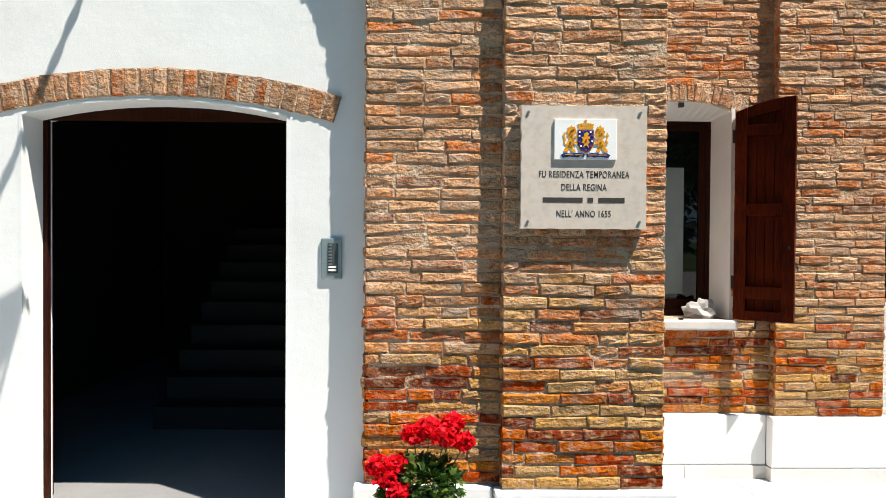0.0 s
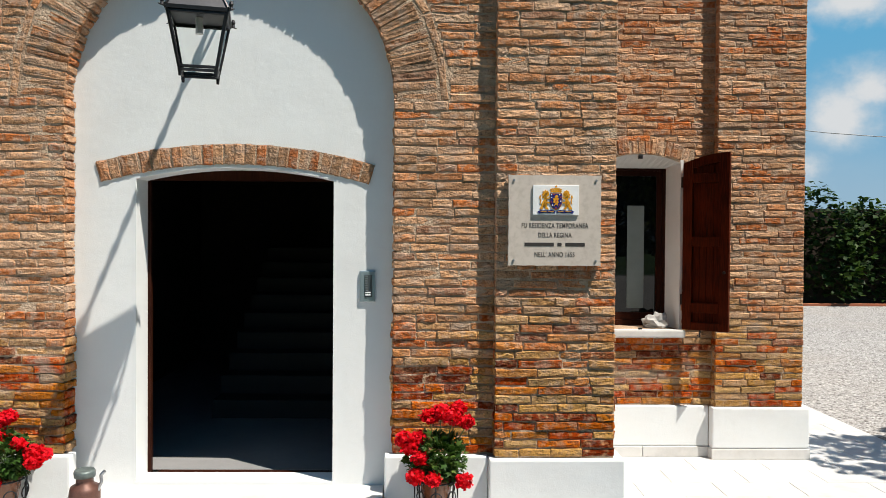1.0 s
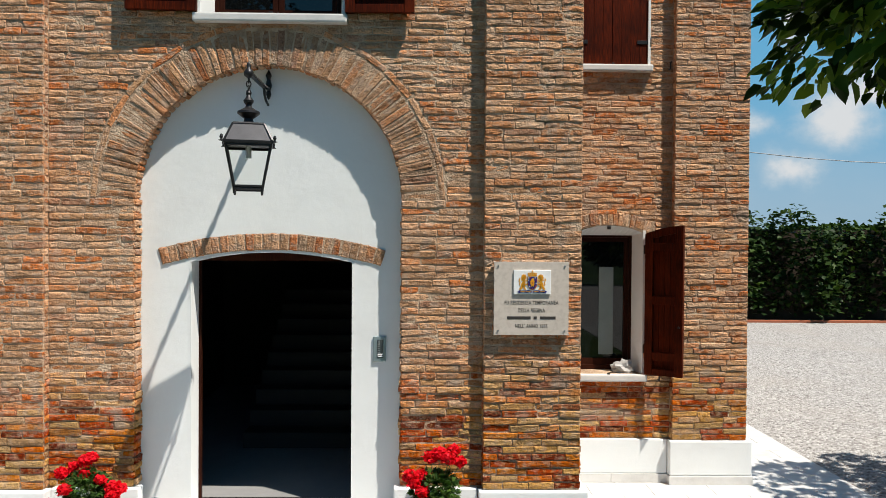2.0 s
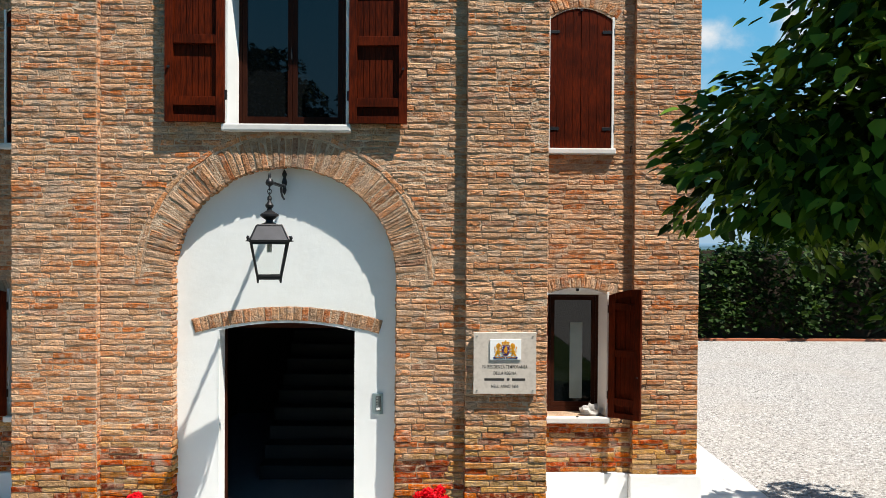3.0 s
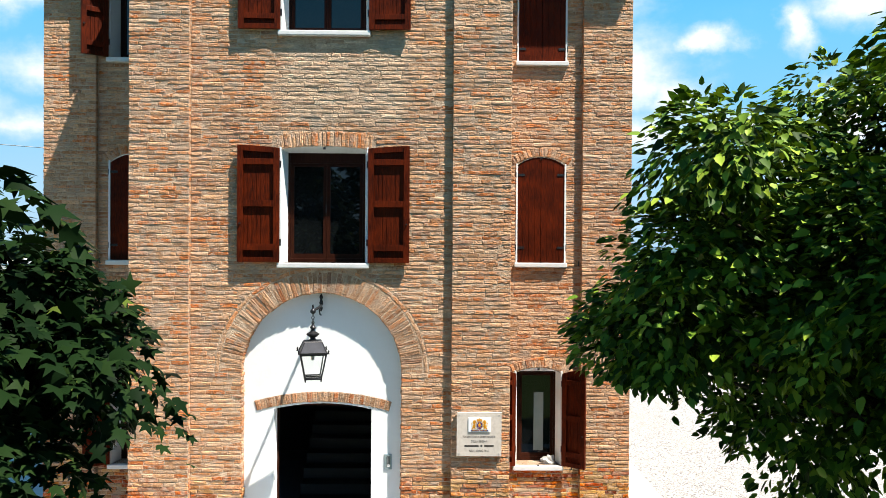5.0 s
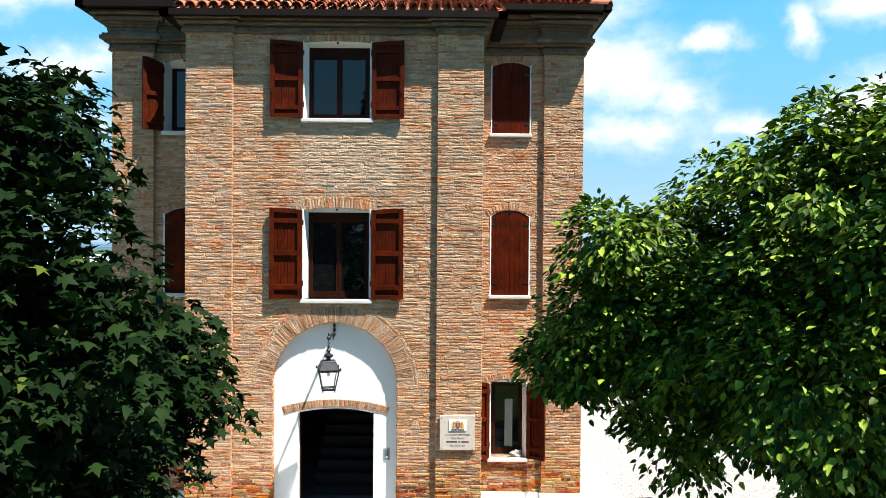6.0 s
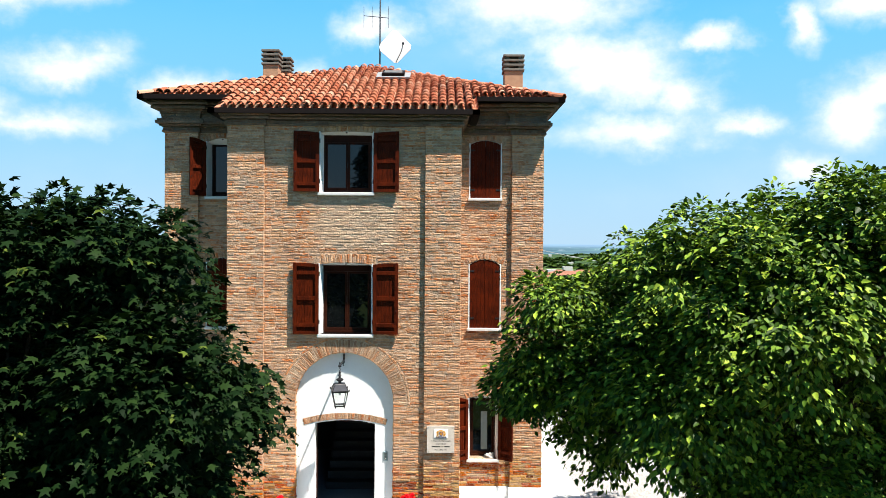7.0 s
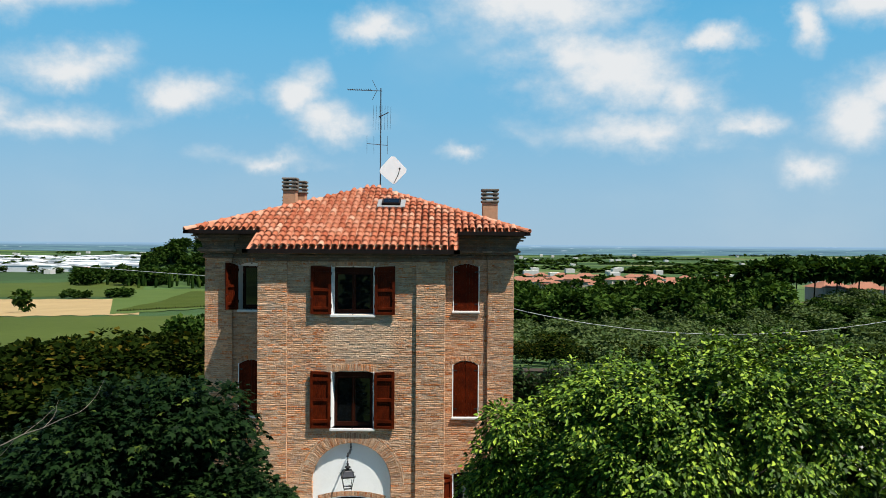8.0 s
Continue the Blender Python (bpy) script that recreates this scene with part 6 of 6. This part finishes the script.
geranium(1.27, -0.33, 1, [(-0.20, -0.05, 0.60, 0.065), (-0.12, -0.03, 0.60, 0.060), (-0.04, 0.0, 0.73, 0.06), (0.03, 0.0, 0.76, 0.065), (0.10, -0.04, 0.74, 0.065),
                          (0.14, 0.02, 0.78, 0.055), (0.19, 0.0, 0.70, 0.055), (-0.10, -0.12, 0.50, 0.055), (-0.13, -0.15, 0.40, 0.065), (-0.02, -0.16, 0.385, 0.05), (0.17, -0.14, 0.37, 0.06), (-0.16, -0.07, 0.55, 0.055)])
geranium(-1.42, -0.33, 2, [(-0.17, -0.05, 0.62, 0.055), (0.02, 0.02, 0.72, 0.06), (-0.02, 0.02, 0.70, 0.06), (-0.10, 0.0, 0.66, 0.04), (-0.01, 0.0, 0.60, 0.06), (0.22, -0.06, 0.52, 0.065), (0.26, -0.03, 0.50, 0.06),
                           (0.24, -0.10, 0.47, 0.055), (0.13, -0.06, 0.57, 0.045), (-0.20, -0.14, 0.40, 0.07), (-0.25, -0.10, 0.36, 0.07), (0.02, -0.15, 0.36, 0.05), (-0.11, -0.12, 0.52, 0.055)])
can = thing("copper_can", "old copper can with a dull metal lid beside the door", "can", at=(-0.93, -0.30, 0.001))
part("body", bm_lathe([(0.085, 0.0), (0.092, 0.01), (0.092, 0.24), (0.085, 0.28), (0.052, 0.30), (0.050, 0.34), (0.058, 0.345)], 24), plain("brown_copper", (0.16, 0.075, 0.055), (0.10, 0.05, 0.04), 0.45, 0.4, 14), can, smooth=True)
part("lid", bm_lathe([(0.062, 0.34), (0.064, 0.37), (0.058, 0.385), (0.05, 0.38)], 24), plain("verdigris_metal", (0.16, 0.20, 0.19), (0.10, 0.12, 0.12), 0.5, 0.5, 20), can, smooth=True)
part("spout", bm_path([(0.08, 0, 0.25), (0.105, 0, 0.31), (0.10, 0, 0.35), (0.125, 0, 0.375)], 0.010, 8), STEEL, can)

# ---- country beyond the house ----


def at_heading(u, d):
    """A spot d metres beyond the facade on a heading (slope of x to distance) from the far end of the walk."""
    return 2.3 + u * (d + 20.0), d


def far_tree_mesh(name, rng, mat, leaves=240, squat=1.0, size=0.22):
    """A far tree about 1 high: lumps of leaf clumps over a thin stem."""
    k = 5
    c = np.stack([rng.uniform(-0.22, 0.22, k), rng.uniform(-0.22, 0.22, k), rng.uniform(0.4, 0.8, k)], 1)
    d = rng.normal(0, 1, (leaves, 3))
    d /= np.linalg.norm(d, axis=1)[:, None]
    w = c[rng.integers(0, k, leaves)] + d * np.array([0.24 * squat, 0.24 * squat, 0.22]) * rng.uniform(0.75, 1.05, leaves)[:, None]
    return leaves_mesh(name, w, d, size, mat, LEAF_QUAD, QUAD_FACES, rng, 0.1, 0.5)


def scatter(name, spots, mat, label, seed, squat=1.0, leaves=240, size=0.22, category="woods"):
    """Trees (x, y, height, width) joined into one mesh."""
    rng = np.random.default_rng(seed)
    kinds = []
    for i in range(5):
        me = far_tree_mesh("sample", rng, mat, leaves, squat, size)
        v = np.empty(len(me.vertices) * 3)
        me.vertices.foreach_get("co", v)
        kinds.append(v.reshape(-1, 3))
        bpy.data.meshes.remove(me)
    out = []
    for x, y, h, w in spots:
        v = kinds[rng.integers(0, 5)].copy()
        a = rng.uniform(0, 6.28)
        rot = np.array([[math.cos(a), -math.sin(a), 0], [math.sin(a), math.cos(a), 0], [0, 0, 1]])
        out.append((v @ rot.T) * np.array([w, w, h]) + np.array([x, y, ground_z(x, y) - 0.05 * h]))
    verts = np.concatenate(out)
    n = len(verts) // 4
    faces = (np.array(QUAD_FACES)[None] + (np.arange(n) * 4)[:, None, None]).reshape(-1, 3)
    me = bpy.data.meshes.new(name)
    me.from_pydata(verts, [], faces)
    me.materials.append(mat)
    me.update()
    return tagged(new(name, me), label, category, kind="stuff")


R = random.Random(21)


def spots_in(n, u0, u1, d0, d1, h0, h1, wide=1.0):
    out = []
    for _ in range(n):
        x, y = at_heading(R.uniform(u0, u1), R.uniform(d0, d1))
        h = R.uniform(h0, h1)
        out.append((x, y, h, h * wide * R.uniform(0.8, 1.2)))
    return out


scatter("woodland", spots_in(150, 0.10, 0.47, 125, 250, 5, 8.5, 1.1), LEAF_WOOD, "dense dark green woodland below the house", 31, 1.0, 420, 0.14)
scatter("woodland", spots_in(70, 0.10, 0.46, 115, 240, 4.0, 7.5, 1.0), LEAF_GROVE, "lighter green trees in the woodland", 61, 1.0, 420, 0.14)
scatter("woodland", spots_in(40, 0.36, 0.66, 100, 135, 2.0, 3.6, 1.3), LEAF_WOOD, "dark green thicket under the pines", 45, 1.0, 600, 0.12)
scatter("woodland", spots_in(30, 0.10, 0.24, 250, 330, 5, 8, 1.1), LEAF_WOOD, "dark trees before the village", 32)
scatter("village_trees", spots_in(130, 0.09, 0.44, 360, 620, 4.5, 8, 1.1), LEAF_WOOD, "dark garden trees between the houses", 42)
scatter("olive_grove", spots_in(330, 0.09, 0.74, 56, 150, 2.4, 3.8, 1.35), LEAF_OLIVE, "grey-green olive grove on the slope", 33, 1.1, 260, 0.14)
scatter("shrubs", spots_in(40, 0.10, 0.75, 44, 62, 2.2, 4.0, 1.3), LEAF_AUTUMN, "mixed green and yellowing shrubs", 34, 1.1, 900, 0.075)
scatter("hedgerow", spots_in(80, -0.70, -0.22, 42, 70, 2.6, 4.0, 1.3), LEAF_AUTUMN, "tall hedgerow of mixed green and yellowing trees", 35, 1.0, 800, 0.085)
scatter("hedgerow", spots_in(70, -0.72, -0.26, 12, 42, 2.4, 4.0, 1.3), LEAF_AUTUMN, "dark green bushes below the terrace", 43, 1.0, 700, 0.09)
scatter("hedgerow", spots_in(12, -0.375, -0.30, 84, 98, 4.2, 6.0, 0.9), LEAF_WOOD, "clump of dark green trees by the field", 36, 1.0, 300, 0.15)
scatter("field_trees", spots_in(7, -0.515, -0.475, 335, 350, 2.6, 4.4, 1.5) + spots_in(7, -0.45, -0.42, 335, 350, 3.4, 5.4, 1.5) + spots_in(1, -0.57, -0.57, 225, 226, 7, 8, 1.0), LEAF_WOOD, "dark trees between the fields", 37)
scatter("field_trees", spots_in(70, -0.50, -0.28, 470, 620, 8, 13, 1.1), LEAF_WOOD, "dark trees at the foot of the hill", 38)
hill = spots_in(110, -0.405, -0.28, 630, 730, 8, 12, 1.0)
hill_ob = scatter("wooded_hill", hill, LEAF_WOOD, "dark wooded hillock on the plain", 39)
bm = bmesh.new()
for i in range(16):
    x, y = at_heading(-0.46 + 0.16 * R.random(), 470 + R.uniform(-20, 20))
    h = R.uniform(6, 11)
    bm_rod((x, y, ground_z(x, y)), (x, y, ground_z(x, y) + h * 0.4), 0.8, 1.1, 7, bm)
    bm_rod((x, y, ground_z(x, y) + h * 0.4), (x, y, ground_z(x, y) + h), 1.1, 0.15, 7, bm)
tagged(part("cypress_row", bm, LEAF_WOOD), "row of slim dark cypresses", "trees", kind="stuff")
# vine rows
vs, fs = [], []
for i in range(64):
    u = -0.43 + 0.22 * i / 63
    d0, d1 = 215 + 60 * i / 63, 400 + 50 * i / 63
    prev = None
    for j in range(13):
        d = d0 + (d1 - d0) * j / 12
        x, y = u * (d + 20) + 0.22 * (d - 215), d
        z = ground_z(x, y) + 0.15
        k = len(vs)
        vs += [(x - 0.4, y, z), (x, y, z + 0.6 + 0.3 * R.random()), (x + 0.4, y, z)]
        if prev is not None:
            fs += [(prev, prev + 1, k + 1, k), (prev + 1, prev + 2, k + 2, k + 1)]
        prev = k
tagged(new("vine_rows", mesh_of("vine_rows", vs, fs, GREEN_FIELD)), "rows of vines on the slope", "vineyard", kind="stuff")

# umbrella pines
pines = []
for u, d, h in ((0.430, 150, 11), (0.455, 146, 11.5), (0.48, 150, 11), (0.505, 152, 11.5), (0.535, 146, 11), (0.565, 152, 11.5), (0.60, 150, 11)):
    x, y = at_heading(u, d)
    rng = np.random.default_rng(int(u * 1000))
    top = thing("umbrella_pine", "dark umbrella pine with a flat crown", "tree", "umbrella pines", at=(x, y, ground_z(x, y)))
    part("trunk", bm_rod((0, 0, -0.3), (0.4, 0, h * 0.72), 0.2, 0.13, 8), BARK, top)
    n = 700
    dd = rng.normal(0, 1, (n, 3))
    dd /= np.linalg.norm(dd, axis=1)[:, None]
    w = dd * np.array([h * 0.42, h * 0.42, h * 0.17]) * rng.uniform(0.6, 1.05, n)[:, None] + np.array([0.4, 0, h * 0.70])
    crown = new("crown", leaves_mesh("crown", w, dd, 1.5, LEAF_WOOD, LEAF_QUAD, QUAD_FACES, rng, 0, 0.6))
    crown.parent = top

# houses
WALL_TONES = [plain("pale_render", (0.42, 0.37, 0.30), (0.36, 0.31, 0.26), 0.9, 0, 0.3, 3), plain("pink_render", (0.36, 0.22, 0.16), (0.31, 0.19, 0.14), 0.9, 0, 0.3, 3), plain("white_render", (0.50, 0.49, 0.47), (0.44, 0.43, 0.41), 0.9, 0, 0.3, 3)]
ROOF_FAR = plain("far_terracotta", (0.27, 0.125, 0.085), (0.20, 0.09, 0.06), 0.9, 0, 0.4, 4)
PANE_FAR = plain("dark_pane", (0.03, 0.035, 0.04), (0.05, 0.055, 0.06), 0.3)


def far_house(u, d, w, dep, h, turn, k):
    x, y = at_heading(u, d)
    top = thing("house", "rendered house with a terracotta hipped roof among trees", "house", "houses of the village", at=(x, y, ground_z(x, y) - 0.3))
    top.rotation_euler = (0, 0, turn)
    wall = part("wall", bm_box(-w / 2, w / 2, -dep / 2, dep / 2, 0, h), WALL_TONES[k % 3], top)
    bm = bmesh.new()
    o = 0.5
    lo = [bm.verts.new(p) for p in ((-w / 2 - o, -dep / 2 - o, h + 0.01), (w / 2 + o, -dep / 2 - o, h + 0.01), (w / 2 + o, dep / 2 + o, h + 0.01), (-w / 2 - o, dep / 2 + o, h + 0.01))]
    rz = h + dep * 0.24
    a, b = bm.verts.new((-w / 2 + dep * 0.4, 0, rz)), bm.verts.new((w / 2 - dep * 0.4, 0, rz))
    bm.faces.new(lo[::-1]), bm.faces.new((lo[0], lo[1], b, a)), bm.faces.new((lo[2], lo[3], a, b)), bm.faces.new((lo[1], lo[2], b)), bm.faces.new((lo[3], lo[0], a))
    part("roof", bm, ROOF_FAR, top)
    for row in range(int(h // 2.9)):
        for i in range(max(2, int(w / 3))):
            xx = -w / 2 + (i + 0.5) * w / max(2, int(w / 3))
            part("window", bm_box(xx - 0.5, xx + 0.5, -dep / 2 - 0.04, -dep / 2 + 0.02, row * 2.9 + 1.0, row * 2.9 + 2.3), PANE_FAR, top)
    return top


for i in range(44):
    far_house(0.10 + 0.30 * R.random() if i > 3 else 0.115 + 0.02 * i, R.uniform(400, 640), R.uniform(8, 14), R.uniform(7, 10), R.choice((5.0, 6.2, 6.2)), R.uniform(-0.5, 0.5), i)
far_house(0.130, 232, 16, 9, 4, 0.1, 0)
for u, d, t in ((0.525, 162, 0.2), (0.575, 160, -0.3), (0.63, 165, 0.1)):
    far_house(u, d, 8, 7, 4, t, 2)
far_house(-0.485, 700, 16, 11, 7, 0.2, 2)

# works and sheds on the plain
SHED_WHITE = plain("shed_white", (0.56, 0.58, 0.61), (0.45, 0.47, 0.5), 0.6, 0, 0.05, 0.4)
for i in range(70):
    u, d = R.uniform(-0.66, -0.37), R.uniform(900, 1900)
    x, y = at_heading(u, d)
    w, dep, h = R.uniform(30, 110), R.uniform(20, 50), R.uniform(5, 9)
    top = thing("industrial_shed", "long white industrial shed on the plain", "shed", "sheds on the plain", at=(x, y, ground_z(x, y) - 1))
    part("wall", bm_box(-w / 2, w / 2, -dep / 2, dep / 2, 0, h), SHED_WHITE, top)
    bm = bm_slab([(-w / 2 - 0.5, h + 0.01), (w / 2 + 0.5, h + 0.01), (w / 2 + 0.5, h + 0.6), (0, h + 2.2), (-w / 2 - 0.5, h + 0.6)], [], -dep / 2 - 0.5, dep / 2 + 0.5)
    part("roof", bm, SHED_WHITE, top)
scatter("shed_trees", spots_in(70, -0.66, -0.37, 850, 1900, 6, 10, 1.6), LEAF_WOOD, "trees between the sheds", 44)
# tree lines, farms and hamlets far out
far = []
for k in range(120):
    u, d = R.uniform(-0.8, 0.8), 800 + 1900 * R.random()
    x, y = at_heading(u, d)
    along = R.uniform(20, 160)
    for j in range(int(along / 14) + 1):
        far.append((x + j * 14 + R.uniform(-4, 4), y + R.uniform(-8, 8), R.uniform(4, 8), R.uniform(12, 22)))
far = [p for p in far if not (p[0] < -60 and p[1] < 900)]
scatter("tree_lines", far, LEAF_WOOD, "lines of trees between far fields", 41, 1.0, 40, 0.6)
bm = bmesh.new()
for k in range(130):
    u, d = R.uniform(-0.75, 0.75), 700 + 1900 * R.random()
    x, y = at_heading(u, d)
    z = ground_z(x, y)
    w = R.uniform(3, 8)
    bm_box(x - w, x + w, y - 6, y + 6, z - 1, z + R.uniform(4, 8), 0, bm)
tagged(part("hamlets", bm, WALL_TONES[2]), "scattered pale farms and hamlets on the plain", "hamlets", kind="stuff")

# the plain's far end, some kilometres off: glowing sheet, blue haze painted in
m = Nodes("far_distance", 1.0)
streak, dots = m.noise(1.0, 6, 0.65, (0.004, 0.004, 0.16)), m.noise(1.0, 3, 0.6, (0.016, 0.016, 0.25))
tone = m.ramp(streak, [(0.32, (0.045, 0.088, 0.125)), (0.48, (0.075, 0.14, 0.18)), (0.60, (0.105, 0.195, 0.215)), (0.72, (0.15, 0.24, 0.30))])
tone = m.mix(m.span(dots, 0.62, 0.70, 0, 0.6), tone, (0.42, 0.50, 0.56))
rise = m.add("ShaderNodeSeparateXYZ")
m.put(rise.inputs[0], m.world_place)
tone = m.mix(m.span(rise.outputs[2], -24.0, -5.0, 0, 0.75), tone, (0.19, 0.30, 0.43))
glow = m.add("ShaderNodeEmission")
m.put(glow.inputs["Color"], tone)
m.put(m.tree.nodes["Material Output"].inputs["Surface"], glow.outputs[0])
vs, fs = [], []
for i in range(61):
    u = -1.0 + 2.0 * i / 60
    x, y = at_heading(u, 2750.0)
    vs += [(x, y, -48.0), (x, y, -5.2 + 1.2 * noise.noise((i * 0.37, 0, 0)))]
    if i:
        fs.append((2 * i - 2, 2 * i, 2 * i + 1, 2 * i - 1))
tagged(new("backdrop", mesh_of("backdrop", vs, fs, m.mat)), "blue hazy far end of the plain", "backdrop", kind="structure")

# slack cable strung behind the house and over the hedge
CABLE = plain("grey_cable", (0.34, 0.34, 0.34), (0.26, 0.26, 0.26))
pts = []
for (x0, z0), (x1, z1), sag in (((-26.0, 8.9), (2.0, 7.0), 0.3), ((2.0, 7.0), (32.0, 7.6), 2.5)):
    for i in range(21):
        t = i / 20
        pts.append(Vector((x0 + (x1 - x0) * t, 15.9, z0 + (z1 - z0) * t - 4 * sag * t * (1 - t))))
pts = [p for k, p in enumerate(pts) if k != 21]
for x, z in ((-26.0, 8.9), (2.0, 7.0), (32.0, 7.6)):
    pole = part("utility_pole", bm_rod((0, 0, -0.6), (0, 0, z + 0.35), 0.13, 0.09, 10), BARK)
    pole.location = (x, 15.9 + 0.1, 0)
    tagged(pole, "round wooden pole that carries the cable", "pole", "cable poles")
tagged(part("overhead_cable", bm_path(pts, 0.014, 5), CABLE), "slack grey cable strung behind the house", "cable")

# trees behind the walk, seen in the panes
for i, (x, y, h) in enumerate(((-9, -34, 13), (-3, -40, 16), (6, -37, 12), (13, -33, 11), (-17, -32, 12))):
    rng = np.random.default_rng(90 + i)
    top = thing("conifer", "dark conifer at the edge of the yard", "tree", "conifers", at=(x, y, -0.05))
    part("trunk", bm_rod((0, 0, 0), (0, 0, h * 0.95), 0.25, 0.03, 8), BARK, top)
    n = 2600
    t = rng.uniform(0.1, 1.0, n)
    tier = 0.75 + 0.35 * np.abs(np.sin(t * 22))
    ang_ = rng.uniform(0, 6.283, n)
    rr = (1 - t) * h * 0.26 * tier * rng.uniform(0.5, 1.0, n) + 0.1
    w = np.stack([rr * np.cos(ang_), rr * np.sin(ang_), t * h], 1)
    dd = np.stack([np.cos(ang_), np.sin(ang_), np.full(n, -0.2)], 1)
    crown = new("crown", leaves_mesh("crown", w, dd, 0.7, LEAF_DARK, LEAF_QUAD, QUAD_FACES, rng, 0.1, 0.4))
    crown.parent = top

# leafless tree at the edge of the lawn
bare = thing("bare_tree", "leafless grey tree with thin twisted branches", "tree", at=(-4.6, -11.4, -0.02))
part("trunk", bm_rod((0, 0, -0.1), (0.6, 0, 5.6), 0.09, 0.05, 8), BARK, bare)
TWIG = plain("pale_grey_bark", (0.15, 0.13, 0.11), (0.10, 0.085, 0.075), 0.9, 0, 9, 60, 0.6, 0.004)
rb = random.Random(4)


def twig(a, d, length, r, depth):
    """A crooked branch that forks into thinner ones."""
    pts, p, h = [a], Vector(a), Vector(d).normalized()
    for k in range(5):
        h = (h + Vector((rb.uniform(-0.25, 0.25), rb.uniform(-0.25, 0.25), rb.uniform(-0.15, 0.28)))).normalized()
        p = p + h * length / 5
        pts.append(p.copy())
    bm = bmesh.new()
    for k, (u, v) in enumerate(zip(pts, pts[1:])):
        bm_rod(u, v, r * (1 - 0.15 * k), r * (0.85 - 0.15 * k), 5, bm)
    part("branch", bm, TWIG, bare)
    if depth:
        for k in (2, 3, 5):
            twig(pts[k], h + Vector((rb.uniform(-0.8, 0.8), rb.uniform(-0.6, 0.6), rb.uniform(-0.2, 0.6))), length * 0.5, r * 0.5, depth - 1)


twig(Vector((0.6, 0, 5.6)), (0.95, 0.1, 0.55), 2.0, 0.017, 2)
twig(Vector((0.55, 0, 5.2)), (0.9, -0.3, 0.35), 1.6, 0.012, 2)
twig(Vector((0.6, 0, 5.6)), (0.35, 0.2, 0.9), 1.7, 0.014, 1)
twig(Vector((0.5, 0, 4.8)), (0.9, 0.0, 0.15), 1.7, 0.011, 1)
